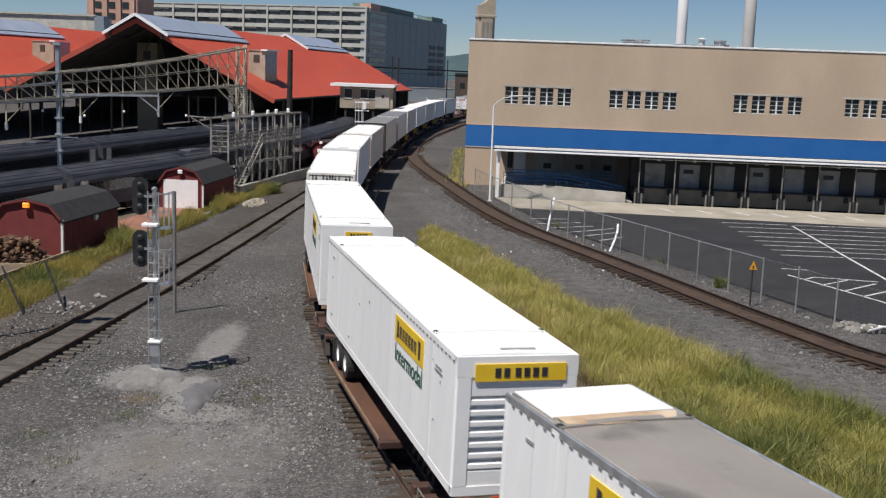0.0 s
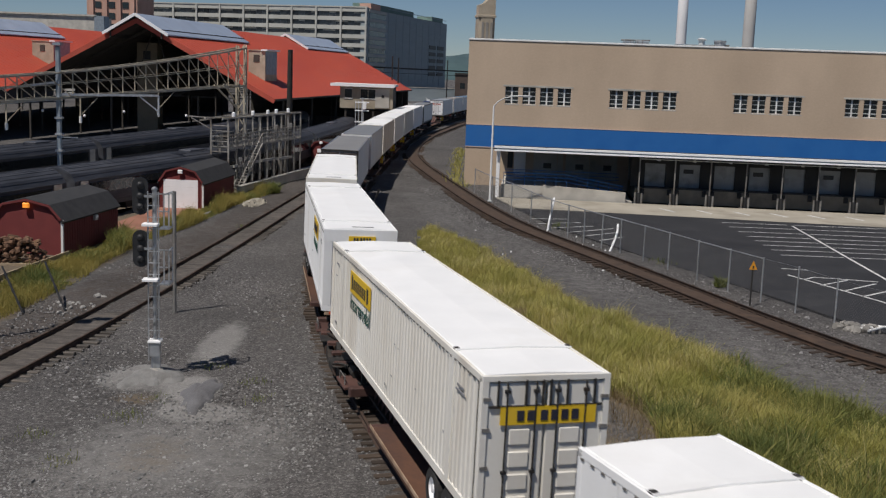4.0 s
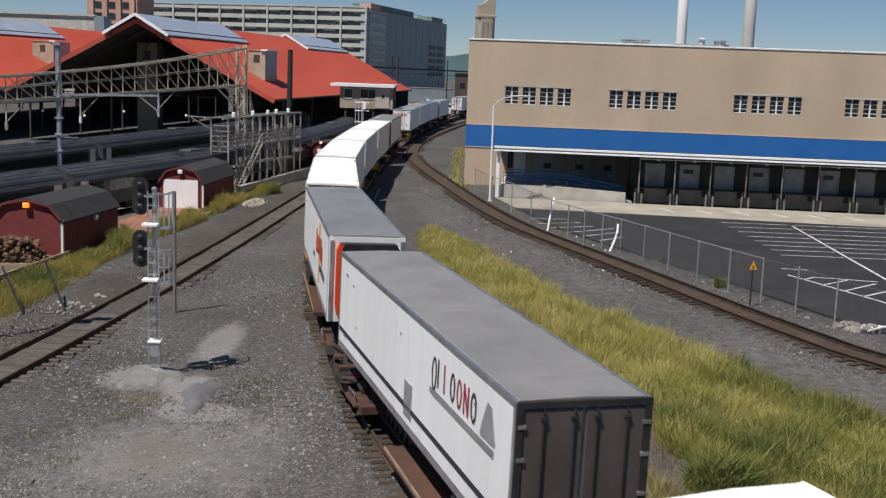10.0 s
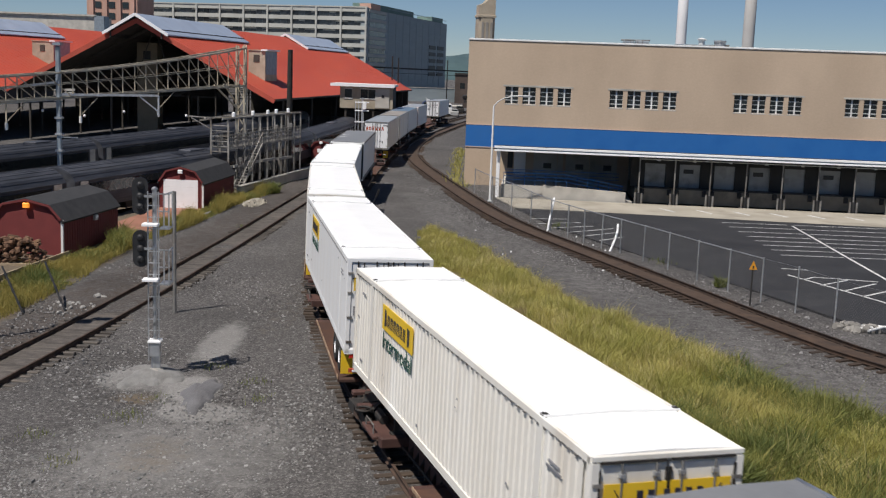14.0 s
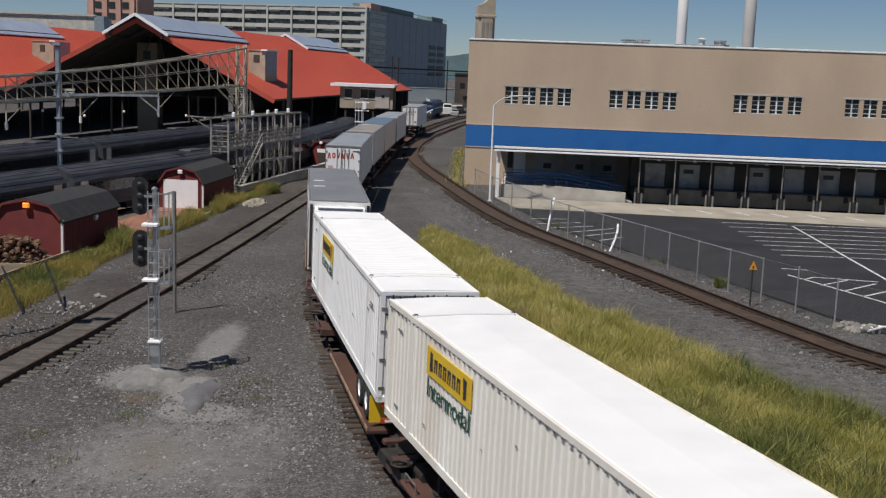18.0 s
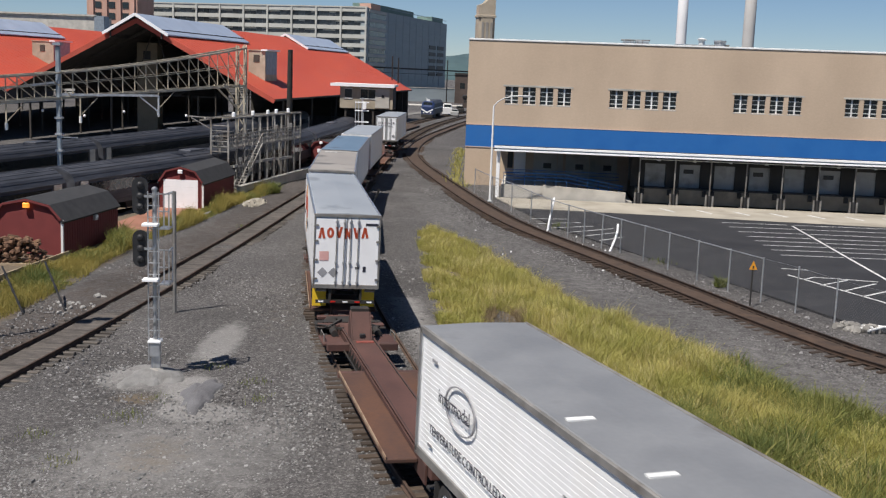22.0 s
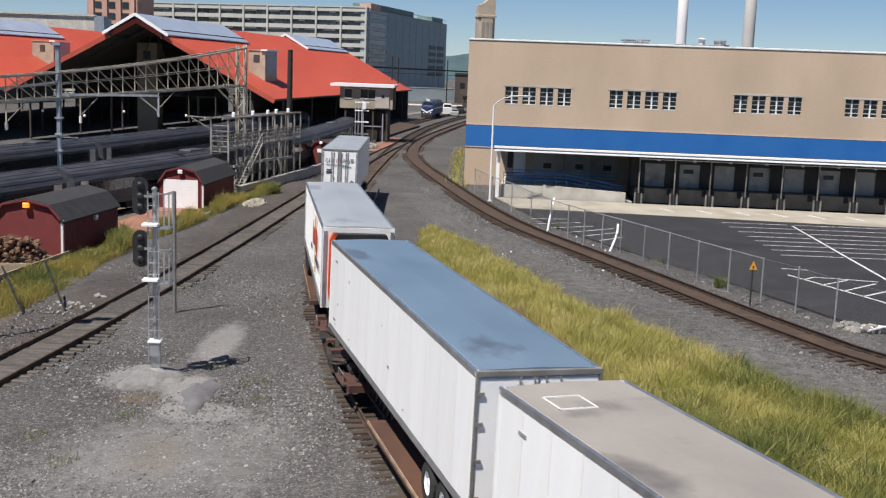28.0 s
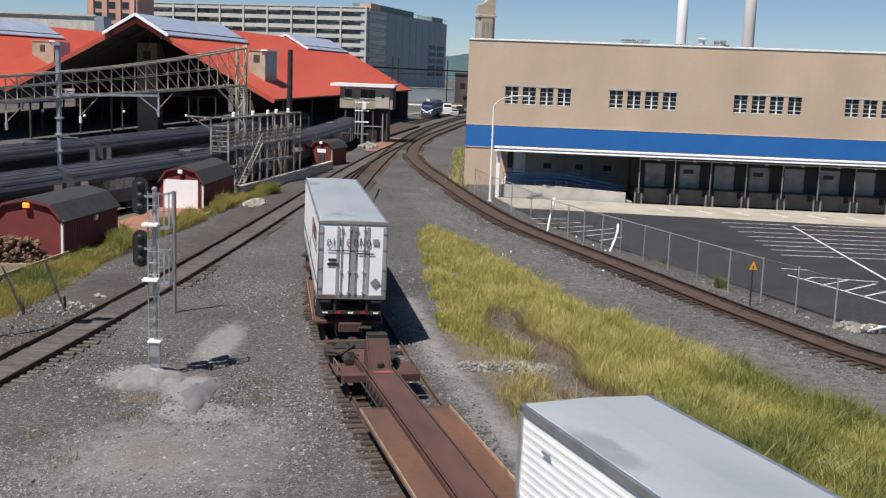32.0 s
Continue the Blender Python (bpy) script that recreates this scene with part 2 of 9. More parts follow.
M_GREEN = surf("dark_green_lettering", (0.01, 0.07, 0.05), (0.02, 0.09, 0.065), 0.5, bump=0, spread=0)
M_NAVY = surf("dark_lettering", (0.02, 0.02, 0.035), (0.035, 0.035, 0.05), 0.5, bump=0, spread=0)
M_NAVYB = surf("navy_panel", (0.015, 0.03, 0.09), (0.025, 0.045, 0.12), 0.5, bump=0, spread=0)
M_STONEGREY = surf("pale_grey_placard", (0.40, 0.41, 0.42), (0.50, 0.51, 0.52), 0.6, bump=0, spread=0)
M_GREYLET = surf("grey_lettering", (0.22, 0.22, 0.23), (0.3, 0.3, 0.31), 0.6, bump=0, spread=0.2)
M_MAROON = surf("maroon_lettering", (0.22, 0.02, 0.03), (0.28, 0.03, 0.04), 0.5, bump=0, spread=0)
M_ORANGE = surf("orange_red_paint", (0.62, 0.06, 0.012), (0.70, 0.085, 0.018), 0.45, scale=1.5, fine=12, bump=0.03, stain=(0.45, 0.06, 0.03), amount=0.4, spread=0)
M_PINKMARK = surf("faded_pink_marking", (0.66, 0.36, 0.33), (0.74, 0.46, 0.43), 0.6, bump=0, spread=0)
M_AMBER = surf("amber_lettering", (0.68, 0.28, 0.02), (0.75, 0.34, 0.03), 0.5, bump=0, spread=0)
M_TANLET = surf("tan_lettering", (0.52, 0.28, 0.09), (0.60, 0.36, 0.14), 0.5, bump=0, spread=0)
M_REDLET = surf("brick_red_lettering", (0.38, 0.05, 0.02), (0.46, 0.08, 0.03), 0.5, bump=0, spread=0)
M_REDLAMP = surf("red_reflector", (0.5, 0.02, 0.012), (0.6, 0.03, 0.02), 0.3, bump=0, spread=0)
M_BOX = surf("white_container_paint", (0.82, 0.82, 0.81), (0.90, 0.90, 0.89), 0.45, scale=0.8, fine=9, bump=0.05, stain=(0.66, 0.62, 0.56), amount=0.4, streak=(1, 1, 0.25), spread=0.04)
M_BOXDIRTY = surf("grimy_white_paint", (0.74, 0.70, 0.62), (0.84, 0.82, 0.76), 0.5, scale=0.7, fine=9, bump=0.05, stain=(0.50, 0.42, 0.32), amount=0.5, streak=(1, 1, 0.2), spread=0.05)
M_FADERED = surf("faded_red_paint", (0.19, 0.045, 0.035), (0.27, 0.07, 0.05), 0.85, scale=4, fine=20, stain=(0.09, 0.04, 0.03), amount=0.8, spread=0)
M_BOXRUST = surf("rust_streaked_white_paint", (0.52, 0.38, 0.24), (0.68, 0.56, 0.42), 0.55, scale=0.9, fine=7, bump=0.1, stain=(0.20, 0.08, 0.035), amount=0.95, streak=(1, 1, 0.25), spread=0.05)
M_ROOFW = surf("white_roof_sheet", (0.84, 0.84, 0.83), (0.90, 0.90, 0.89), 0.5, scale=0.6, fine=8, bump=0.05, stain=(0.7, 0.68, 0.64), amount=0.3, spread=0.04)
M_ROOFG = surf("grey_roof_sheet", (0.20, 0.205, 0.21), (0.27, 0.275, 0.28), 0.5, 0.25, scale=0.5, fine=9, bump=0.1, stain=(0.12, 0.12, 0.12), amount=0.55, patch=(0.58, 0.68), spread=0.06)
M_ROOFL = surf("pale_grey_roof_sheet", (0.29, 0.315, 0.34), (0.37, 0.395, 0.42), 0.5, 0.2, scale=0.4, fine=9, bump=0.1, stain=(0.18, 0.20, 0.22), amount=0.65, patch=(0.605, 0.66), streak=(1, 0.45, 1), spread=0.05)
M_ROOFD = surf("dark_grey_roof_sheet", (0.20, 0.197, 0.195), (0.27, 0.266, 0.262), 0.6, 0.15, scale=0.5, fine=9, bump=0.1, stain=(0.12, 0.12, 0.12), amount=0.6, patch=(0.56, 0.68), spread=0.06)
M_ROOFB = surf("blue_grey_roof_sheet", (0.135, 0.205, 0.285), (0.185, 0.265, 0.35), 0.45, 0.25, scale=0.4, fine=9, bump=0.1, stain=(0.08, 0.10, 0.13), amount=0.7, patch=(0.605, 0.66), streak=(1, 0.45, 1), spread=0.05)
M_ROOFT = surf("brownish_grey_roof_sheet", (0.27, 0.245, 0.22), (0.34, 0.315, 0.285), 0.6, 0.1, scale=0.35, fine=9, bump=0.1, stain=(0.11, 0.105, 0.10), amount=0.8, patch=(0.54, 0.66), spread=0.05)
M_DOORD = surf("dark_door_panel", (0.07, 0.06, 0.055), (0.12, 0.10, 0.095), 0.45, 0.2, scale=1.2, fine=9, bump=0.08, stain=(0.2, 0.13, 0.09), amount=0.4, streak=(1, 1, 0.3))
M_BARN = surf("barn_red_siding", (0.14, 0.024, 0.024), (0.18, 0.034, 0.032), 0.8, scale=1, fine=16, stain=(0.1, 0.02, 0.02), amount=0.3, spread=0.06)
M_SHINGLE = surf("charcoal_shingles", (0.024, 0.025, 0.027), (0.042, 0.042, 0.044), 0.92, scale=2, fine=14, bump=0.4, spread=0.1)
M_REDROOF = surf("red_metal_roof", (0.46, 0.072, 0.036), (0.54, 0.096, 0.048), 0.55, scale=0.15, fine=5, bump=0.03, stain=(0.40, 0.08, 0.05), amount=0.5, streak=(1, 0.3, 1), spread=0)
M_BARGE = surf("dark_red_board", (0.40, 0.068, 0.042), (0.47, 0.086, 0.052), 0.8, scale=0.5, fine=8)
M_MONITOR = surf("pale_blue_metal_sheet", (0.40, 0.47, 0.58), (0.48, 0.55, 0.66), 0.4, 0.3, scale=0.4, fine=6, bump=0.05, stain=(0.34, 0.38, 0.45), amount=0.4, spread=0.05)
M_CREAM = surf("cream_render", (0.33, 0.285, 0.21), (0.45, 0.39, 0.30), 0.9, scale=1, fine=12, stain=(0.3, 0.26, 0.2), amount=0.5)
# near-black base colour holds the shed's inner shade, and serves other dark parts
M_DARKSHADE = surf("dark_shaded_timber", (0.045, 0.039, 0.033), (0.08, 0.07, 0.06), 0.95, scale=0.8, fine=12)
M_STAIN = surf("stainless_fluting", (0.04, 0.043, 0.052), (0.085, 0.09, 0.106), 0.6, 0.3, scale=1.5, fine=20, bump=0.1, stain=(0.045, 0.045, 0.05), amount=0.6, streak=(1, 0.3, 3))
M_TRUSS = surf("lichen_grey_steel", (0.40, 0.35, 0.26), (0.57, 0.51, 0.40), 0.75, 0.15, scale=2, fine=20, stain=(0.24, 0.15, 0.08), amount=0.6)
M_DULL = surf("dull_weathered_steel", (0.15, 0.145, 0.135), (0.26, 0.25, 0.235), 0.7, 0.25, scale=1.5, fine=20, stain=(0.09, 0.06, 0.04), amount=0.7)
M_CATWALK = surf("weathered_galvanised_steel", (0.24, 0.225, 0.20), (0.42, 0.40, 0.365), 0.65, 0.2, scale=1.5, fine=20, stain=(0.16, 0.11, 0.07), amount=0.7)
M_BLUESTEEL = surf("blue_grey_steel", (0.22, 0.26, 0.30), (0.32, 0.37, 0.41), 0.55, 0.4, scale=2, fine=20, stain=(0.2, 0.17, 0.13), amount=0.4)
M_OFFICE = surf("pale_precast", (0.44, 0.44, 0.40), (0.52, 0.52, 0.48), 0.9, scale=0.12, fine=3, stain=(0.36, 0.36, 0.33), amount=0.4, spread=0.04)
M_OFFICED = surf("grey_ribbed_cladding", (0.25, 0.295, 0.31), (0.32, 0.365, 0.38), 0.6, scale=0.1, fine=3, stain=(0.22, 0.255, 0.27), amount=0.4, streak=(1, 1, 4), spread=0.03)
M_GLASSO = surf("tinted_office_glass", (0.06, 0.07, 0.075), (0.12, 0.13, 0.135), 0.25, scale=0.3, fine=2, bump=0.0, spread=0.4)
M_PIER = surf("brown_concrete", (0.20, 0.165, 0.115), (0.28, 0.235, 0.17), 0.92, scale=0.5, fine=9, stain=(0.11, 0.09, 0.065), amount=0.5)
M_PINK = surf("salmon_brick", (0.50, 0.30, 0.23), (0.58, 0.36, 0.28), 0.9, scale=0.2, fine=4)
M_GREYB = surf("grey_block", (0.32, 0.32, 0.31), (0.40, 0.40, 0.39), 0.9, scale=0.2, fine=4)
M_COPPER = surf("green_copper", (0.14, 0.22, 0.19), (0.2, 0.29, 0.25), 0.7, scale=0.3, fine=4)
M_STACKW = surf("white_stack", (0.70, 0.70, 0.70), (0.78, 0.78, 0.78), 0.7, scale=0.2, fine=3, spread=0)
M_STACKG = surf("concrete_stack", (0.42, 0.41, 0.39), (0.50, 0.49, 0.47), 0.85, scale=0.2, fine=3, spread=0)
M_STONE = surf("carved_stone", (0.33, 0.28, 0.21), (0.43, 0.37, 0.29), 0.9, scale=0.6, fine=6, stain=(0.2, 0.17, 0.13), amount=0.5)
M_BROWNB = surf("dim_brown_brick", (0.075, 0.055, 0.045), (0.12, 0.09, 0.075), 0.9, scale=0.4, fine=5)
# base colour leans to blue, with some distance haze put into it
M_HILL = surf("wooded_hill", (0.045, 0.085, 0.095), (0.065, 0.11, 0.115), 1.0, scale=0.02, fine=0.3, bump=0)
M_PAVER = surf("brick_paving", (0.21, 0.095, 0.06), (0.30, 0.14, 0.095), 0.9, scale=0.6, fine=10, stain=(0.16, 0.09, 0.065), amount=0.5)
M_LOG = surf("split_timber", (0.085, 0.045, 0.028), (0.21, 0.12, 0.07), 0.9, scale=3, fine=20, spread=0.35)
M_PLANK = surf("weathered_plank", (0.30, 0.22, 0.14), (0.42, 0.33, 0.23), 0.9, scale=2, fine=20, streak=(1, 6, 1))
M_PATH = surf("grey_path_gravel", (0.12, 0.115, 0.105), (0.20, 0.19, 0.175), 0.95, scale=3, fine=20, spread=0.3)
M_STONEPALE = surf("broken_stone", (0.24, 0.235, 0.22), (0.38, 0.365, 0.345), 0.95, scale=3, fine=20, spread=0.2)
M_GRASS = leaf_material("dry_grass", (0.52, 0.45, 0.15), (0.30, 0.30, 0.065))
M_STRAW = leaf_material("straw_seed_heads", (0.64, 0.55, 0.27), (0.50, 0.44, 0.17))
M_VERGE = leaf_material("verge_grass", (0.40, 0.32, 0.085), (0.20, 0.185, 0.045))
M_DEAD = leaf_material("withered_grass", (0.36, 0.27, 0.15), (0.20, 0.15, 0.085))
M_WEED = leaf_material("green_weeds", (0.23, 0.235, 0.06), (0.085, 0.125, 0.03))
M_LAMP = bpy.data.materials.new("amber_lamp")
M_LAMP.use_nodes = True
M_LAMP.node_tree.nodes["Principled BSDF"].inputs["Base Color"].default_value = (0.9, 0.30, 0.03, 1)
M_LAMP.node_tree.nodes["Principled BSDF"].inputs["Emission Color"].default_value = (1.0, 0.33, 0.04, 1)
M_LAMP.node_tree.nodes["Principled BSDF"].inputs["Emission Strength"].default_value = 0.7


# ---- mesh helpers ----
class Shape:
    """Gathers vertices and faces for one mesh."""

    def __init__(self):
        self.v, self.f = [], []

    def add(self, verts, faces):
        k = len(self.v)
        self.v += [tuple(p) for p in verts]
        self.f += [tuple(i + k for i in q) for q in faces]
        return self

    def box(self, c, s, m=None, edge=0.0):
        """A box at centre c of size s; edge: width of a chamfer along the four long vertical and top edges."""
        x, y, z = (a / 2 for a in s)
        if edge:
            e = min(edge, x * 0.9, y * 0.9, z * 0.9)
            ring = [(-x + e, -y), (x - e, -y), (x, -y + e), (x, y - e), (x - e, y), (-x + e, y), (-x, y - e), (-x, -y + e)]
            top = [(a * (x - e) / x, b * (y - e) / y) for a, b in ring]
            vs = [(a, b, -z) for a, b in ring] + [(a, b, z - e) for a, b in ring] + [(a, b, z) for a, b in top]
            fs = [tuple(range(7, -1, -1)), tuple(range(16, 24))]
            for k in (0, 8):
                fs += [(k + i, k + (i + 1) % 8, k + 8 + (i + 1) % 8, k + 8 + i) for i in range(8)]
        else:
            vs = [(a, b, d) for d in (-z, z) for a, b in ((-x, -y), (x, -y), (x, y), (-x, y))]
            fs = [(3, 2, 1, 0), (4, 5, 6, 7), (0, 1, 5, 4), (1, 2, 6, 5), (2, 3, 7, 6), (3, 0, 4, 7)]
        c = Vector(c)
        vs = [(m @ Vector(p) if m else Vector(p)) + c for p in vs]
        return self.add(vs, fs)

    def tube(self, p, q, r, n=8, r2=None):
        p, q = Vector(p), Vector(q)
        r2 = r if r2 is None else r2
        z = (q - p).normalized()
        x = z.orthogonal().normalized()
        y = z.cross(x)
        ring = [(math.cos(2 * math.pi * i / n), math.sin(2 * math.pi * i / n)) for i in range(n)]
        vs = [p + (x * a + y * b) * r for a, b in ring] + [q + (x * a + y * b) * r2 for a, b in ring]
        fs = [(i, (i + 1) % n, n + (i + 1) % n, n + i) for i in range(n)]
        return self.add(vs, fs + [tuple(range(n - 1, -1, -1)), tuple(range(n, 2 * n))])

    def beam(self, p, q, w, h=None):
        """A square bar from p to q, w wide and h high."""
        p, q = Vector(p), Vector(q)
        h = w if h is None else h
        d = (q - p).normalized()
        side = d.cross(Vector((0, 0, 1)))
        side = side.normalized() if side.length > 1e-4 else Vector((1, 0, 0))
        up = side.cross(d)
        vs = [e + side * a * w / 2 + up * b * h / 2 for e in (p, q) for a, b in ((-1, -1), (1, -1), (1, 1), (-1, 1))]
        return self.add(vs, [(3, 2, 1, 0), (4, 5, 6, 7), (0, 1, 5, 4), (1, 2, 6, 5), (2, 3, 7, 6), (3, 0, 4, 7)])

    def lathe(self, profile, n, c=(0, 0, 0), axis="x"):
        """Turns (along, radius) pairs about an axis through c."""
        k = len(profile)
        vs = []
        for i in range(n):
            a = 2 * math.pi * i / n
            for u, r in profile:
                p = {"x": (u, r * math.cos(a), r * math.sin(a)), "y": (r * math.cos(a), u, r * math.sin(a)), "z": (r * math.cos(a), r * math.sin(a), u)}[axis]
                vs.append(Vector(p) + Vector(c))
        fs = [(i * k + j, i * k + j + 1, ((i + 1) % n) * k + j + 1, ((i + 1) % n) * k + j) for i in range(n) for j in range(k - 1)]
        return self.add(vs, fs)

    def prism(self, poly, a, b, axis="y"):
        """A flat outline pushed from a to b along an axis; outline in the other two coordinates."""
        put = {"y": lambda p, t: (p[0], t, p[1]), "x": lambda p, t: (t, p[0], p[1]), "z": lambda p, t: (p[0], p[1], t)}[axis]
        n = len(poly)
        vs = [put(p, a) for p in poly] + [put(p, b) for p in poly]
        fs = [tuple(range(n)), tuple(range(2 * n - 1, n - 1, -1))] + [(i, n + i, n + (i + 1) % n, (i + 1) % n) for i in range(n)]
        return self.add(vs, fs)

    def mesh(self, name, material, smooth=False):
        me = bpy.data.meshes.new(name)
        me.from_pydata(self.v, [], self.f)
        if material:
            me.materials.append(material)
        bm = bmesh.new()
        bm.from_mesh(me)
        if len(bm.faces) < 20000:
            bmesh.ops.recalc_face_normals(bm, faces=bm.faces)
        bm.to_mesh(me)
        bm.free()
        if smooth:
            me.polygons.foreach_set("use_smooth", [True] * len(me.polygons))
        return me


def part(name, shape, material, parent, label="", smooth=False):
    ob = new(name, shape.mesh(name, material, smooth) if isinstance(shape, Shape) else shape)
    ob.parent = parent
    if label:
        ob["label"] = label
    return ob


def thing(name, label, category, m=None, group="", kind=""):
    ob = new(name)
    if m is not None:
        ob.matrix_basis = m
    return tagged(ob, label, category, group, kind)


def solo(name, shape, material, label, category, m=None, group="", kind="", smooth=False):
    ob = new(name, shape.mesh(name, material, smooth))
    if m is not None:
        ob.matrix_basis = m
    return tagged(ob, label, category, group, kind)


def lettering(text, size, material):
    """The built-in font's letters as a thin mesh, lying in the xy plane, starting at the origin."""
    cu = bpy.data.curves.new("lettering", "FONT")
    cu.body, cu.size, cu.extrude = text, size, 0.004
    ob = bpy.data.objects.new("lettering", cu)
    me = bpy.data.meshes.new_from_object(ob)
    bpy.data.objects.remove(ob)
    me.materials.clear()
    me.materials.append(material)
    return me


# ---- lines on the ground ----
class Line:
    """A smooth line on the ground, measured by its length s."""

    def __init__(self, pts, s0=0.0):
        p = np.array(pts, float)
        d = np.r_[0, np.cumsum(np.hypot(*np.diff(p, axis=0).T))]
        t = np.arange(0, d[-1], 0.25)
        ext = np.vstack([2 * p[0] - p[1], p, 2 * p[-1] - p[-2]])
        i = np.clip(np.searchsorted(d, t, side="right") - 1, 0, len(p) - 2)
        u = ((t - d[i]) / (d[i + 1] - d[i]))[:, None]
        a, b, c, e = ext[i], ext[i + 1], ext[i + 2], ext[i + 3]
        q = 0.5 * (2 * b + (c - a) * u + (2 * a - 5 * b + 4 * c - e) * u ** 2 + (3 * b - a - 3 * c + e) * u ** 3)
        self.x, self.y = q[:, 0], q[:, 1]
        self.s = np.r_[0, np.cumsum(np.hypot(np.diff(self.x), np.diff(self.y)))] + s0

    def at(self, s, side=0.0):
        """Place and heading at s, moved sideways to the right."""
        x, y = np.interp(s, self.s, self.x), np.interp(s, self.s, self.y)
        e = 0.6
        h = math.atan2(np.interp(s + e, self.s, self.x) - np.interp(s - e, self.s, self.x),
                       np.interp(s + e, self.s, self.y) - np.interp(s - e, self.s, self.y))
        return x + side * math.cos(h), y - side * math.sin(h), h

    def gap(self, X, Y):
        """Distance from points to the line."""
        out = np.full(X.shape, 1e9)
        for k in range(0, len(self.x), 6):
            out = np.minimum(out, np.hypot(X - self.x[k], Y - self.y[k]))
        return out


def main_line():
    """The curve on which the train runs: turned through headings along its length, straight behind the camera."""
    ks = [-330, -22, 0, 15, 30, 45, 60, 80, 100, 130, 170, 220, 300, 420]
    th = [-0.43, -0.43, -0.332, -0.234, -0.1493, -0.0798, -0.031, 0.0041, 0.0193, 0.0359, 0.0778, 0.1436, 0.2489, 0.38]
    s = np.arange(-330, 420, 0.5)
    h = np.interp(s, ks, th)
    h = np.convolve(np.r_[[h[0]] * 8, h, [h[-1]] * 8], np.ones(17) / 17, "valid")
    x = np.r_[0, np.cumsum(np.sin(h[:-1]) * 0.5)]
    y = np.r_[0, np.cumsum(np.cos(h[:-1]) * 0.5)]
    k = int(330 / 0.5)
    ln = Line([(0, 0), (1, 1)])
    ln.x, ln.y, ln.s = x - x[k] + 2.05, y - y[k] + 20.0, s
    return ln


MAIN = main_line()
SIDING = Line([(-17.5, 8), (-14.7, 34.9), (-14.15, 40), (-13.6, 46), (-13.0, 54.5), (-12.4, 64), (-11.3, 85.7), (-10.2, 108), (-9.2, 124), (-8.2, 138), (-7.1, 150), (-6.45, 160)])
RIGHT = Line([(36, 10), (26, 25.5), (17.2, 40.5), (15.6, 43.9), (13.6, 49.4), (11.4, 56.2), (8.9, 63.6), (6.2, 71.5), (4.6, 77.3), (2.8, 86.0), (0.7, 98.4), (-1.2, 110.5), (-3.1, 123.5),
              (-4.3, 137), (-4.25, 154), (-2.8, 175.2), (-0.2, 197.4), (3.2, 224), (9, 262), (17, 300)])
FARLINE = Line([(-12.1, 160), (-9.8, 190), (-6.6, 220), (-2.9, 247), (2.0, 276), (8.5, 310)])
COACH_A = Line([(-34, 35), (-26.6, 65), (-20.3, 88.7), (-17.6, 108), (-15.4, 130), (-14.5, 152), (-14.5, 200)])
COACH_B = Line([(-43.0, 50), (-34.9, 85.4), (-28.2, 119.4), (-24.6, 150), (-23, 205)])

# ---- ground ----
def yard_drop(X, Y):
    """The station yard lies half a metre lower than the freight lines."""
    edge = np.interp(Y, [30, 64, 80, 87, 112, 125, 160, 220], [-27, -24.2, -21.9, -18.6, -15.4, -13.6, -10.6, -9])
    drop = np.clip((edge - X) / 0.8, 0, 1) * np.clip((Y - 25) / 10, 0, 1) * np.clip((230 - Y) / 20, 0, 1)
    return -0.5 * drop


def pale_zone(X, Y):
    """Where light crushed stone lies round the signal mast."""
    def spot(cx, cy, rx, ry, k):
        return k * np.clip(1.35 - np.hypot((X - cx) / rx, (Y - cy) / ry), 0, 1)
    z = spot(-10.2, 35.3, 1.2, 1.3, 1.3) + spot(-7.9, 33.8, 0.9, 1.6, 0.9) + spot(-7.2, 31.9, 1.3, 0.8, 1.2)
    return z + spot(-8.3, 40.2, 0.8, 3.4, 1.3) + spot(-7.6, 28.0, 3.6, 4.2, 0.8) + spot(-8.9, 34.6, 1.7, 1.5, 0.6) + spot(-4.6, 34.0, 1.2, 9.0, 0.3)


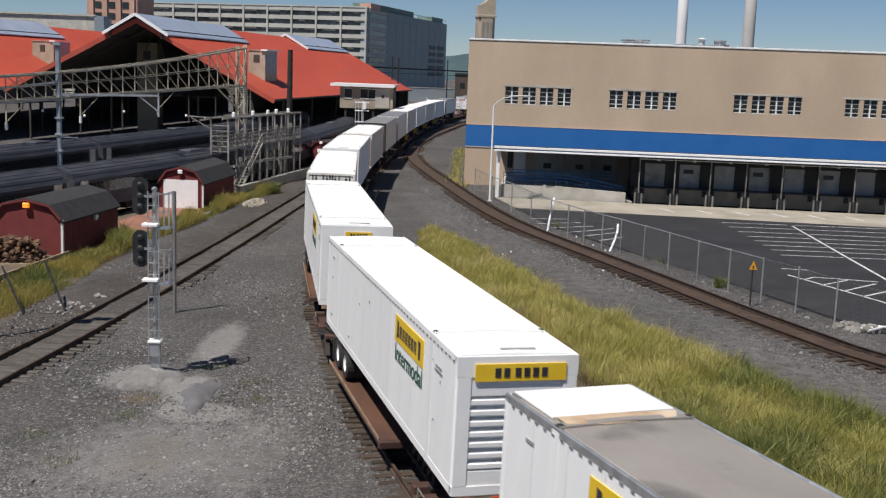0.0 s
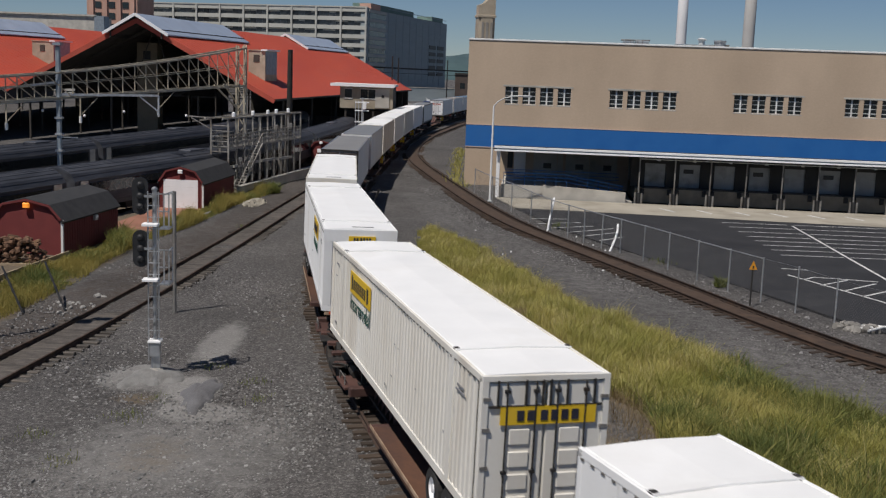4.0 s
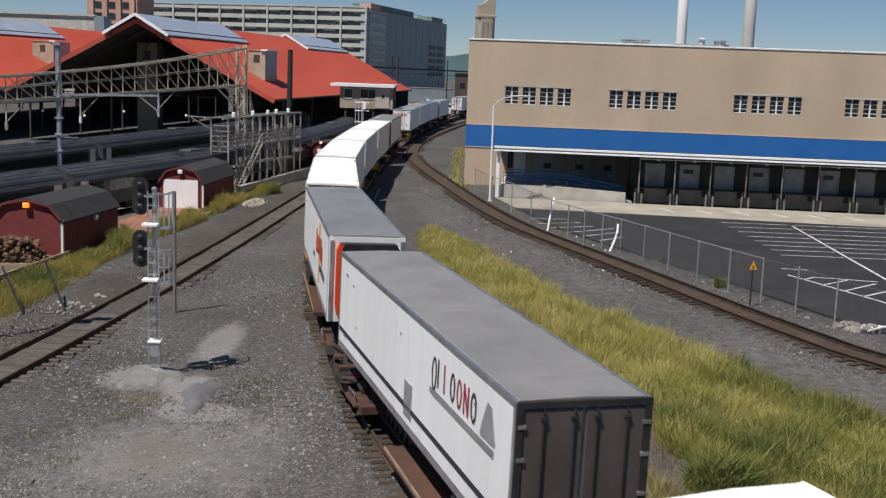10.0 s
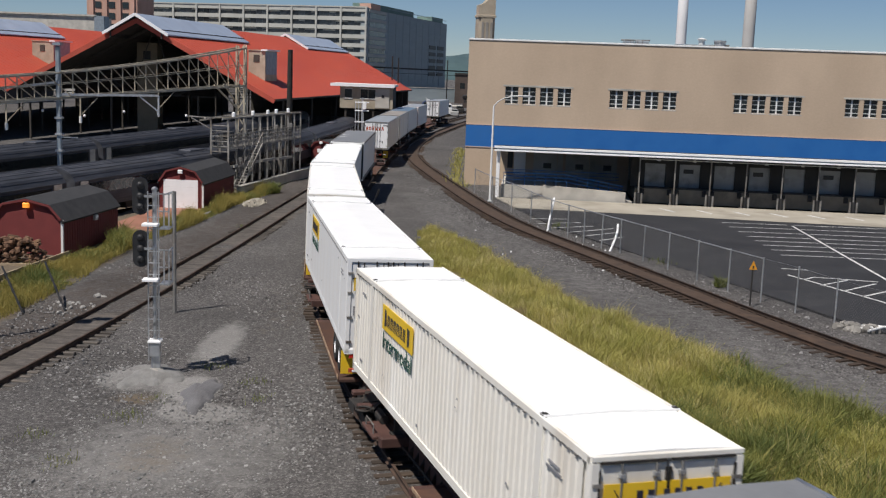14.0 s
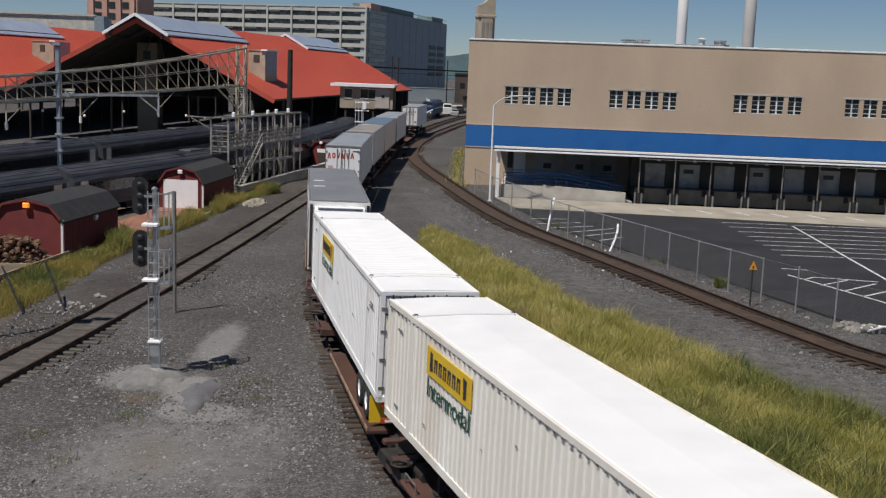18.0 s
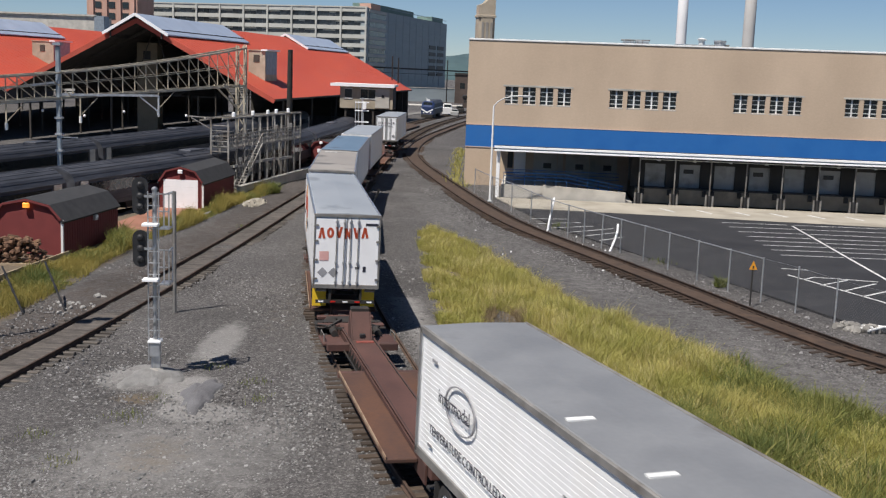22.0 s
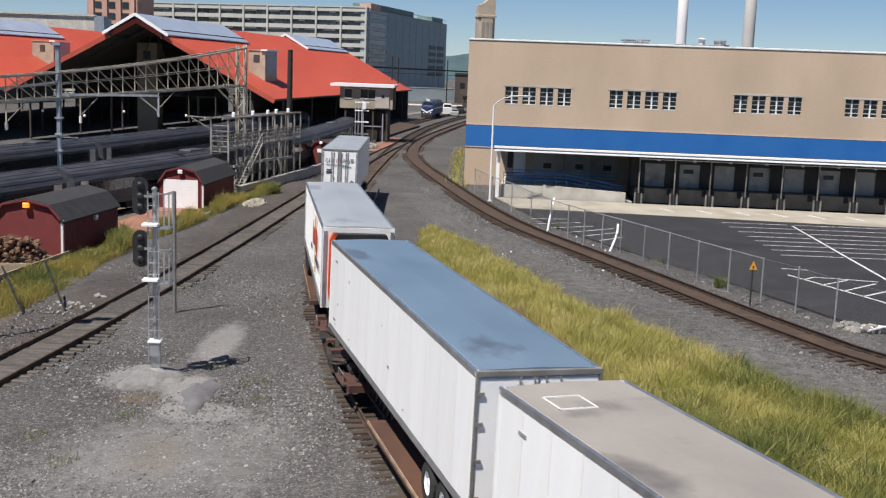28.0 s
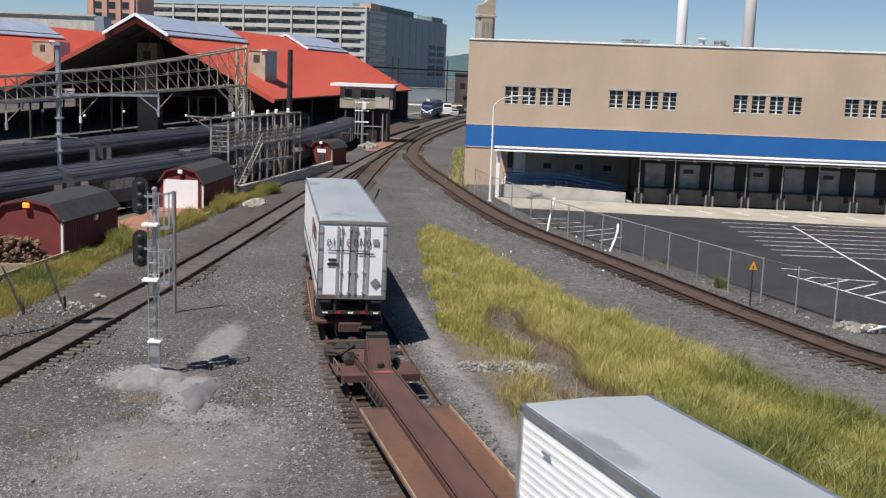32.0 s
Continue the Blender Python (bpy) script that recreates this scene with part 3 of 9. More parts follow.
def build_ground():
    xs = np.r_[-3000, -1500, -700, -300, -150, np.arange(-80, -30, 4), np.arange(-30, -12, 0.45), np.arange(-12, -5.5, 0.2), np.arange(-5.5, 30, 0.45), np.arange(30, 80, 4), 150, 300, 700, 1500, 3000]
    ys = np.r_[-3000, -1000, -400, -150, -60, np.arange(-30, 15, 5), np.arange(15, 30, 0.45), np.arange(30, 38, 0.2), np.arange(38, 110, 0.45), np.arange(110, 180, 1.2), np.arange(180, 300, 6), 350, 450, 700, 1200, 2000, 3500]
    X, Y = np.meshgrid(xs, ys)
    near = (np.abs(X) < 32) & (Y > 14) & (Y < 180)
    Z = yard_drop(X, Y)
    rng = np.random.default_rng(3)
    Z = Z + near * (rng.random(X.shape) - 0.5) * 0.05
    for k in range(3):
        fx, fy, ph = rng.uniform(0.15, 0.5), rng.uniform(0.15, 0.5), rng.uniform(0, 6)
        Z += near * 0.025 * np.sin(fx * X + fy * Y + ph)
    lot = np.clip((X - np.interp(Y, [37, 47.5, 54.6, 61.3, 69, 75.8, 82.6], [24, 18.5, 16, 13.1, 10.2, 7.9, 6.2])) / 0.6, 0, 1) * np.clip((Y - 35) / 3, 0, 1) * (Y < 104)
    Z = Z - 0.16 * lot
    gm, gs, gr = MAIN.gap(X, Y), SIDING.gap(X, Y), RIGHT.gap(X, Y)
    rust = np.clip((1.15 - gr) / 0.4, 0, 1) + 0.95 * np.clip(1.5 - gm / 1.2, 0, 1) + 0.5 * np.clip(1.5 - gs / 1.1, 0, 1)
    west = np.interp(Y, SIDING.y, SIDING.x) - X
    rust += 0.55 * np.clip((west - 0.6) / 0.6, 0, 1) * np.clip((4.4 - west) / 1.2, 0, 1) * (Y < 110) * (Y > 15)
    Z -= 0.035 * np.clip(2.4 - gr / 1.2, 0, 1) * (Y < 90)
    mound = np.clip(1.1 - np.hypot((X + 8.9) / 1.9, (Y - 35.2) / 2.2), 0, 1)
    hump = np.clip(1.2 - np.hypot((X + 10.1) / 1.2, (Y - 35.4) / 1.3), 0, 1) + 0.8 * np.clip(1.2 - np.hypot((X + 7.8) / 0.9, (Y - 33.4) / 1.8), 0, 1)
    Z += 0.22 * np.minimum(hump, 1)
    Z += 0.1 * np.minimum(mound * 2, 1) * (0.7 + 0.5 * rng.random(X.shape))
    pale = pale_zone(X, Y)
    pale += 0.85 * np.clip(1.2 - np.abs(X - np.interp(Y, [26, 33, 40, 50], [3.4, 1.5, -0.1, -1.8])) / 1.0, 0, 1) * (Y < 50) * (Y > 24)
    shoulder = np.interp(Y, RIGHT.y[::-1] if RIGHT.y[0] > RIGHT.y[-1] else RIGHT.y, RIGHT.x) - X
    pale += 0.42 * np.clip((shoulder - 1.6) / 0.8, 0, 1) * np.clip((7.5 - shoulder) / 2.5, 0, 1) * (Y < 95) * (Y > 22)
    strip = np.clip(np.minimum(X - np.interp(Y, [26, 34.7, 42, 66, 72.5], [2.6, 1.4, -0.2, -1.5, -1.9]), np.interp(Y, [26, 32.7, 42, 51, 60, 72], [17.5, 14, 10.6, 5.9, 3.7, 0.4]) - X) / 0.8, 0, 1) * (Y < 73)
    left = np.clip((np.interp(Y, [30, 45, 62, 69, 81, 92], [-17.6, -17.0, -17.0, -16.2, -15.4, -14.5]) - X) / 0.8, 0, 1) * (Y < 92) * (X > -27)
    soil = np.maximum(strip, left) * 0.9
    soil *= 1 - 0.6 * np.clip(1.3 - np.abs(X - np.interp(Y, [24, 30, 34, 38, 42, 45, 48.5], [8.0, 6.0, 5.1, 4.3, 3.5, 2.8, 2.0])) / 0.9, 0, 1) * (Y < 48)
    soil += 0.3 * np.clip(1.3 - np.hypot((X + 7.7) / 1.2, (Y - 27.9) / 2.0), 0, 1) + 0.9 * np.clip(1.2 - np.hypot((X + 9.5) / 1.0, (Y - 33.0) / 0.8), 0, 1)
    soil += 0.22 * np.clip(1.3 - np.hypot((X + 7.2) / 2.6, (Y - 28.5) / 4.0), 0, 1)
    soil += 0.32 * np.clip(1.3 - np.hypot((X + 6.7) / 1.5, (Y - 47.0) / 11.0), 0, 1)
    nx, ny = len(xs), len(ys)
    verts = np.c_[X.ravel(), Y.ravel(), Z.ravel()]
    idx = np.arange(nx * ny).reshape(ny, nx)
    faces = np.c_[idx[:-1, :-1].ravel(), idx[:-1, 1:].ravel(), idx[1:, 1:].ravel(), idx[1:, :-1].ravel()]
    me = bpy.data.meshes.new("ground")
    me.from_pydata(verts.tolist(), [], faces.tolist())
    layer = me.color_attributes.new("zones", "FLOAT_COLOR", "POINT")
    layer.data.foreach_set("color", np.c_[np.clip(rust, 0, 1).ravel(), np.clip(pale, 0, 1).ravel(), np.clip(soil, 0, 1).ravel(), np.ones(X.size)].ravel())
    me.materials.append(M_GROUND)
    me.polygons.foreach_set("use_smooth", [True] * len(me.polygons))
    return tagged(new("ground", me), "grey railway ballast and yard gravel with rust and dust", "ground", kind="structure")


build_ground()


def sheet(name, poly, z, material, label, category, thick=0.05):
    """A thin slab with a given outline, its top at z."""
    return solo(name, Shape().prism(poly, z - thick, z, "z"), material, label, category, kind="structure")


# ---- tracks ----
def rail_shape(line, s0, s1, side, z=0.05, step=1.0):
    prof = [(-0.07, 0.0), (-0.07, 0.02), (-0.012, 0.035), (-0.012, 0.125), (-0.036, 0.135), (-0.036, 0.165), (0.036, 0.165), (0.036, 0.135), (0.012, 0.125), (0.012, 0.035), (0.07, 0.02), (0.07, 0.0)]
    sh = Shape()
    ss = np.arange(s0, s1 + step / 2, step)
    vs, fs = [], []
    for s in ss:
        x, y, h = line.at(s, side)
        vs += [(x + a * math.cos(h), y - a * math.sin(h), z + b) for a, b in prof]
    n = len(prof)
    for i in range(len(ss) - 1):
        fs += [(i * n + j, i * n + (j + 1) % n, (i + 1) * n + (j + 1) % n, (i + 1) * n + j) for j in range(n)]
    return sh.add(vs, fs)


def tie_shape():
    return Shape().box((0, 0, -0.05), (2.59, 0.23, 0.2), edge=0.015)


def build_track(name, label, line, s0, s1, pitch, tie_mat, near, z=0.0, sink=0.0, rail_mat=None, bed=None):
    tr = thing(name, label, "railway track", kind="structure")
    for side in (-0.755, 0.755):
        part("rail", rail_shape(line, s0, s1, side, 0.05 + z), rail_mat or M_RUST, tr)
    if bed:
        vs, ss = [], np.arange(s0, s1, 0.6)
        rb = np.random.default_rng(2)
        for s in ss:
            for off, h in ((-0.69, 0.03), (-0.35, 0.075), (0.0, 0.085), (0.35, 0.075), (0.69, 0.03)):
                x, y, _ = line.at(s, off)
                vs.append((x, y, z + (h if bed is M_BED else 0.036) + rb.uniform(-0.015, 0.015)))
        part("ballast_fill", Shape().add(vs, [(5 * i + j, 5 * i + j + 1, 5 * i + j + 6, 5 * i + j + 5) for i in range(len(ss) - 1) for j in range(4)]), bed, tr, "brown dusty fill between the rails" if bed is M_BED else "grey silted gravel between the ties")
    rng = random.Random(len(name))
    mesh = tie_shape().mesh("tie", tie_mat)
    rest = Shape()
    s, k = s0 + 0.3, 0
    while s < s1 - 0.3:
        x, y, h = line.at(s)
        slip, turn = rng.uniform(-0.13, 0.13), rng.uniform(-0.035, 0.035)
        m = pose(x + slip * math.cos(h), y - slip * math.sin(h), z - sink + rng.uniform(-0.012, 0.006), 0, 0, math.degrees(-h + turn))
        if near[0] < s < near[1]:
            t = part("tie", mesh, None, tr)
            t.matrix_basis = m
        else:
            rest.box((m @ Vector((0, 0, -0.05))), (2.59, 0.23, 0.2), m.to_3x3())
        s += pitch
        k += 1
    if rest.v:
        tagged(part("far_ties", rest, tie_mat, tr), kind="stuff")
    return tr


build_track("main_track", "curved freight track of rusty rails on dark wooden ties", MAIN, -8, 300, 0.5, M_TIE, (-2, 148))
build_track("siding_track", "rusty rails of a siding on grey weathered ties", SIDING, 12, 152, 0.53, M_TIE_S, (14, 150), sink=0.005, bed=M_SILTED)
build_track("curve_track", "sharply curved track of brown rusty rails and ties", RIGHT, 14, 298, 0.6, M_TIE_R, (20, 164), sink=0.0, rail_mat=M_RAILD, bed=M_BED)
build_track("station_track", "far station track of dull rails", FARLINE, 16, 150, 0.6, M_TIE, (-9, -8))
build_track("platform_track", "station track under parked coaches", COACH_A, 0, 165, 0.6, M_TIE, (-9, -8), z=-0.5)
build_track("inner_platform_track", "inner station track beneath parked coaches", COACH_B, 0, 150, 0.6, M_TIE, (-9, -8), z=-0.5)

# spare rail lying beside the main track, and switch rails joining the siding
spare = Line([(-3.6, 52), (-2.35, 45), (-1.28, 39.8), (-0.68, 36.9), (0.03, 33.6), (0.5, 31.9), (1.75, 27.6), (3.0, 24)])
tagged(new("loose_rail", rail_shape(spare, 0, 29, 0.0, 0.0).mesh("loose_rail", M_RUST)), "long rusty rail lying loose on the gravel", "rail")
fork = Line([(-9.4, 104), (-8.9, 118), (-8.1, 132), (-7.2, 144)])
tagged(new("switch_rail", rail_shape(fork, 0, 40, 0.3, 0.05).mesh("switch_rail", M_RUST)), "rusty switch rail between two tracks", "rail")


# loose stones of the ballast
def build_stones():
    rng = np.random.default_rng(11)
    cube = np.array([(-1, -1, -0.6), (1, -0.8, -0.6), (0.9, 1, -0.6), (-1, 0.9, -0.6), (-0.6, -0.7, 0.6), (0.7, -0.5, 0.8), (0.5, 0.7, 0.5), (-0.7, 0.6, 0.75)])
    face = np.array([(4, 5, 6, 7), (0, 1, 5, 4), (1, 2, 6, 5), (2, 3, 7, 6), (3, 0, 4, 7)])
    n = 52000
    y = 21 + 40 * rng.random(n) ** 1.7
    x = rng.uniform(-0.52, 0.45, n) * y * 0.98
    keep = (SIDING.gap(x, y) > 0.0) & (x > np.interp(y, [20, 45, 62, 70], [-14.5, -17.5, -17, -16])) & (x < np.interp(y, [26, 34.7, 42, 66], [2.4, 1.2, -0.4, -1.6]))
    keep &= (MAIN.gap(x, y) > 1.25) & (SIDING.gap(x, y) > 1.2)
    x, y = x[keep], y[keep]
    n2 = 7000
    s = rng.uniform(24, 110, n2)
    side = np.sign(rng.random(n2) - 0.65) * rng.uniform(1.4, 3.2, n2)
    px, py = np.interp(s, RIGHT.s, RIGHT.x), np.interp(s, RIGHT.s, RIGHT.y)
    hx = np.interp(s + 0.5, RIGHT.s, RIGHT.x) - px
    hy = np.interp(s + 0.5, RIGHT.s, RIGHT.y) - py
    hn = np.hypot(hx, hy)
    x, y = np.r_[x, px + side * hy / hn], np.r_[y, py - side * hx / hn]
    n = len(x)
    r = rng.uniform(0.016, 0.038, n) * (1 + 1.1 * (rng.random(n) > 0.97))
    a = rng.uniform(0, 6.28, n)
    c, sn = np.cos(a), np.sin(a)
    stretch = rng.uniform(0.7, 1.4, n)
    v = np.empty((n, 8, 3))
    v[:, :, 0] = x[:, None] + r[:, None] * (cube[:, 0] * c[:, None] * stretch[:, None] - cube[:, 1] * sn[:, None])
    v[:, :, 1] = y[:, None] + r[:, None] * (cube[:, 0] * sn[:, None] * stretch[:, None] + cube[:, 1] * c[:, None])
    hump = np.clip(1.2 - np.hypot((x + 10.1) / 1.2, (y - 35.4) / 1.3), 0, 1) + 0.8 * np.clip(1.2 - np.hypot((x + 7.8) / 0.9, (y - 33.4) / 1.8), 0, 1)
    v[:, :, 2] = 0.01 + 0.215 * np.minimum(hump, 1)[:, None] + r[:, None] * 0.8 * cube[:, 2]
    light = pale_zone(x, y) * rng.uniform(0.6, 1.4, n) > 0.16

    def heap(name, pick, low, mid, high, label):
        vv = v[pick]
        f = (face[None] + 8 * np.arange(len(vv))[:, None, None]).reshape(-1, 4)
        me = bpy.data.meshes.new(name)
        me.from_pydata(vv.reshape(-1, 3).tolist(), [], f.tolist())
        m = bpy.data.materials.new(name)
        m.use_nodes = True
        nn, ln = m.node_tree.nodes, m.node_tree.links
        ge = nn.new("ShaderNodeNewGeometry")
        cr = nn.new("ShaderNodeValToRGB")
        e = cr.color_ramp.elements
        e[0].color, e[1].color = (*low, 1), (*high, 1)
        e[1].position = 0.95
        e.new(0.6).color = (*mid, 1)
        ln.new(ge.outputs["Random Per Island"], cr.inputs["Fac"])
        ln.new(cr.outputs["Color"], nn["Principled BSDF"].inputs["Base Color"])
        nn["Principled BSDF"].inputs["Roughness"].default_value = 0.95
        me.materials.append(m)
        tagged(new(name, me), label, "gravel", kind="stuff")

    heap("ballast_stones", ~light, (0.066, 0.063, 0.062), (0.135, 0.128, 0.124), (0.31, 0.30, 0.292), "loose grey ballast stones")
    heap("pale_ballast_stones", light, (0.13, 0.128, 0.125), (0.21, 0.206, 0.198), (0.32, 0.312, 0.30), "pale crushed stone round the signal mast")


build_stones()


# ---- grass ----
def blades(name, x, y, z, tall, wide, material, label, seed, lean=0.35):
    rng = np.random.default_rng(seed)
    n = len(x)
    a = rng.uniform(0, 6.28, n)
    z = np.full(n, float(z))
    t = tall * rng.uniform(0.5, 1.15, n) * np.where(rng.random(n) > 0.93, 1.45, 1.0)
    w = wide * rng.uniform(0.6, 1.4, n)
    lx, ly = rng.normal(0.08, lean, n) * t, rng.normal(0.05, lean, n) * t
    ca, sa = np.cos(a) * w / 2, np.sin(a) * w / 2
    v = np.empty((n, 5, 3))
    v[:, 0] = np.c_[x - ca, y - sa, z]
    v[:, 1] = np.c_[x + ca, y + sa, z]
    v[:, 2] = np.c_[x + 0.35 * lx + 0.8 * ca, y + 0.35 * ly + 0.8 * sa, z + 0.6 * t]
    v[:, 3] = np.c_[x + 0.35 * lx - 0.8 * ca, y + 0.35 * ly - 0.8 * sa, z + 0.6 * t]
    v[:, 4] = np.c_[x + lx, y + ly, z + t]
    k = 5 * np.arange(n)
    f = [(i, i + 1, i + 2, i + 3) for i in k] + [(i + 3, i + 2, i + 4) for i in k]
    me = bpy.data.meshes.new(name)
    me.from_pydata(v.reshape(-1, 3).tolist(), [], f)
    me.materials.append(material)
    return tagged(new(name, me), label, "grass", kind="stuff")


def path_stones(px, py, rng):
    cube = np.array([(-1, -1, -0.6), (1, -0.8, -0.6), (0.9, 1, -0.6), (-1, 0.9, -0.6), (-0.6, -0.7, 0.6), (0.7, -0.5, 0.8), (0.5, 0.7, 0.5), (-0.7, 0.6, 0.75)])
    face = np.array([(4, 5, 6, 7), (0, 1, 5, 4), (1, 2, 6, 5), (2, 3, 7, 6), (3, 0, 4, 7)])
    r = rng.uniform(0.012, 0.032, len(px))
    v = np.empty((len(px), 8, 3))
    for i in range(3):
        v[:, :, i] = cube[:, i] * (r * rng.uniform(0.7, 1.3, len(px)))[:, None]
    v[:, :, 0] += px[:, None]
    v[:, :, 1] += py[:, None]
    v[:, :, 2] += 0.02
    me = bpy.data.meshes.new("path_gravel")
    me.from_pydata(v.reshape(-1, 3).tolist(), [], (face[None] + 8 * np.arange(len(px))[:, None, None]).reshape(-1, 4).tolist())
    me.materials.append(M_PATH)
    tagged(new("path_gravel", me), "grey gravel on a bare path through grass", "gravel", kind="stuff")


def build_grass():
    rng = np.random.default_rng(5)

    def patchy(x, y, f, ph):
        return np.sin(f * x + ph) * np.sin(f * 0.8 * y + 1.7 * ph) + 0.6 * np.sin(2.3 * f * x + 1.3 * f * y + ph)

    # the strip between the two curved tracks
    n = 430000
    y = 23 + 50 * rng.random(n) ** 1.15
    lo = np.interp(y, [23, 26, 30, 34.7, 38.8, 42, 46, 51, 58, 66, 72.5], [2.4, 3.0, 2.7, 1.9, 1.1, 0.1, -0.2, -0.7, -1.2, -1.6, -1.8])
    hi = np.interp(y, [23, 26, 32.7, 36.8, 42, 44.4, 51, 59.6, 66, 71.8], [20.5, 18, 14.0, 12.3, 10.4, 8.5, 6.0, 3.6, 1.9, 0.0])
    x = lo + (hi - lo) * rng.random(n)
    wob = 0.35 * np.sin(1.3 * y + 0.7 * x) + 0.3 * np.sin(2.9 * y + 1.0) + 0.25 * np.sin(0.6 * y)
    edge = np.minimum(x - lo, hi - x) + wob
    path = np.interp(y, [24, 30, 34, 38, 42, 45, 48.5], [8.0, 6.0, 5.1, 4.3, 3.5, 2.8, 2.0])
    bare = np.abs(x - path + 0.4 * np.sin(0.9 * y)) < np.interp(y, [24, 30, 36, 42, 46, 48.5], [1.3, 0.9, 0.7, 0.75, 0.5, 0.0])
    bare |= np.hypot((x - 2.1) / 1.5, (y - 38.3) / 1.6) < 1
    bare |= (patchy(x, y, 1.1, 0.2) < -1.0) & (x < path + 0.5)
    west = x < path
    keep = (rng.random(n) < np.clip(0.1 + edge / 0.8, 0, 1)) & (~bare | (rng.random(n) < 0.1)) & (patchy(x, y, 0.9, 1.0) > -1.25)
    keep &= (~west | (rng.random(n) < np.where(y > 43, 0.8, 0.4))) & (rng.random(n) < (hi - lo) / 13)
    x, y, edge, west = x[keep], y[keep], edge[keep], west[keep]
    tuft = patchy(x, y, 1.7, 2.0) + 0.7 * patchy(x, y, 3.7, 0.9)
    tall = 0.36 + 0.26 * np.clip(edge / 1.5, 0, 1) + 0.17 * tuft
    tall *= np.where(west, 0.75, 1.0)
    hue = 0.8 * patchy(x, y, 0.35, 0.4) + 0.7 * patchy(x, y, 1.3, 1.4) + 0.09 * (x - 7) + 0.11 * (34 - y) + rng.normal(0, 0.5, len(x))
    onpath = np.abs(x - np.interp(y, [24, 30, 34, 38, 42, 45, 48.5], [8.0, 6.0, 5.1, 4.3, 3.5, 2.8, 2.0]) + 0.4 * np.sin(0.9 * y)) < 0.9
    dead = (onpath & (y < 47)) | west & (y < 37) & (rng.random(len(x)) < 0.55) | (rng.random(len(x)) < 0.06) | ((edge < 0.9) & ~west & (rng.random(len(x)) < 0.3))
    green = (hue > 0.75) & ~dead
    dry = ~green & ~dead
    blades("dry_grass_strip", x[dry], y[dry], 0, np.clip(tall[dry], 0.1, 1.0), 0.018, M_GRASS, "tall yellow-green grass going dry beside the track", 1, 0.45)
    blades("green_weed_strip", x[green], y[green], 0, np.clip(tall[green] * 1.1, 0.1, 0.9), 0.022, M_WEED, "green weeds among dry grass", 2, 0.5)
    blades("dead_grass_strip", x[dead], y[dead], 0, np.clip(tall[dead] * 0.9, 0.08, 0.7), 0.014, M_DEAD, "withered brown grass stalks", 9, 0.5)
    # pale seed heads standing above the dry grass in drifts
    pick = dry & (patchy(x, y, 0.8, 2.9) + 0.6 * patchy(x, y, 2.6, 0.5) > 0.35) & (rng.random(len(x)) < 0.22)
    blades("pale_seed_grass", x[pick], y[pick], 0, np.clip(tall[pick] * 1.25, 0.2, 1.1), 0.02, M_STRAW, "pale straw-coloured seed heads above the grass", 13, 0.3)
    # grey gravel showing on the bare path through the strip
    py = 24 + 24 * rng.random(1100)
    px = np.interp(py, [24, 30, 34, 38, 42, 45, 48.5], [8.0, 6.0, 5.1, 4.3, 3.5, 2.8, 2.0]) - 0.4 * np.sin(0.9 * py) + rng.normal(0, 0.55, 1100)
    path_stones(px, py, rng)
    # a low green bush at the strip's near end and a dark shrub by the fence
    for name, cx, cy, r, h, m, lab in (("green_bush", 7.5, 27.2, 0.9, 0.75, 2600, "low green bush among the grass"), ("dark_shrub", 14.45, 55.6, 0.3, 0.5, 300, "small dark shrub at the fence foot"), ("verge_shrub", -14.6, 90.5, 0.8, 0.8, 900, "scrubby bush below the wall")):
        a, q = rng.uniform(0, 6.28, m), np.sqrt(rng.random(m)) * r
        blades(name, cx + q * np.cos(a), cy + q * np.sin(a), 0, h * (1.15 - 0.7 * (q / r) ** 2), 0.05, M_WEED, lab, 20, 0.55)
    # left verge before the sheds
    n = 110000
    y = 34 + 56 * rng.random(n)
    hi = np.interp(y, [34, 43, 50, 56, 62, 69, 81, 90], [-17.6, -17.6, -17.1, -17.6, -17.4, -16.3, -15.6, -14.2])
    lo = np.interp(y, [34, 47, 55.6, 57, 64, 66, 78, 86, 90], [-22.0, -20.6, -19.7, -19.4, -19.4, -19.4, -17.2, -16.6, -15.8])
    x = lo + (hi - lo) * rng.random(n)
    shed = ((x < -19.2) & (y > 56.8) & (y < 64.5)) | ((x < -16.9) & (y > 77.6) & (y < 86.5))
    shed |= (x < -17.9) & (y > 65) & (y < 78)
    keep = ~shed & (rng.random(n) < np.clip(0.2 + (hi - x) / 1.0, 0, 1)) & (rng.random(n) < (hi - lo) / 5 + 0.35)
    x, y = x[keep], y[keep]
    tall = (0.46 + 0.26 * patchy(x, y, 0.7, 0.3) + 0.1 * patchy(x, y, 2.1, 1.1)) * np.interp(y, [50, 55, 58], [0.7, 0.8, 1.15])
    green = (patchy(x, y, 0.5, 2.4) + rng.normal(0, 0.35, len(x)) > 0.75) | ((y > 55) & (y < 66) & (x < -17.9) & (rng.random(len(x)) < 0.3))
    blades("dry_verge_grass", x[~green], y[~green], 0, np.clip(tall[~green], 0.1, 0.95), 0.022, M_VERGE, "yellowing grass verge in front of sheds", 3)
    blades("green_verge_weeds", x[green], y[green], 0, np.clip(tall[green] * 1.1, 0.15, 1.0), 0.028, M_WEED, "green weeds in the verge", 4)
    # weeds at the foot of the warehouse, on the gravel and along the fence
    n = 600
    y = rng.uniform(100, 150, n)
    x = np.interp(y, [100, 106, 125, 150], [1.6, 1.0, 1.2, 2.0]) + rng.normal(0, 0.4, n)
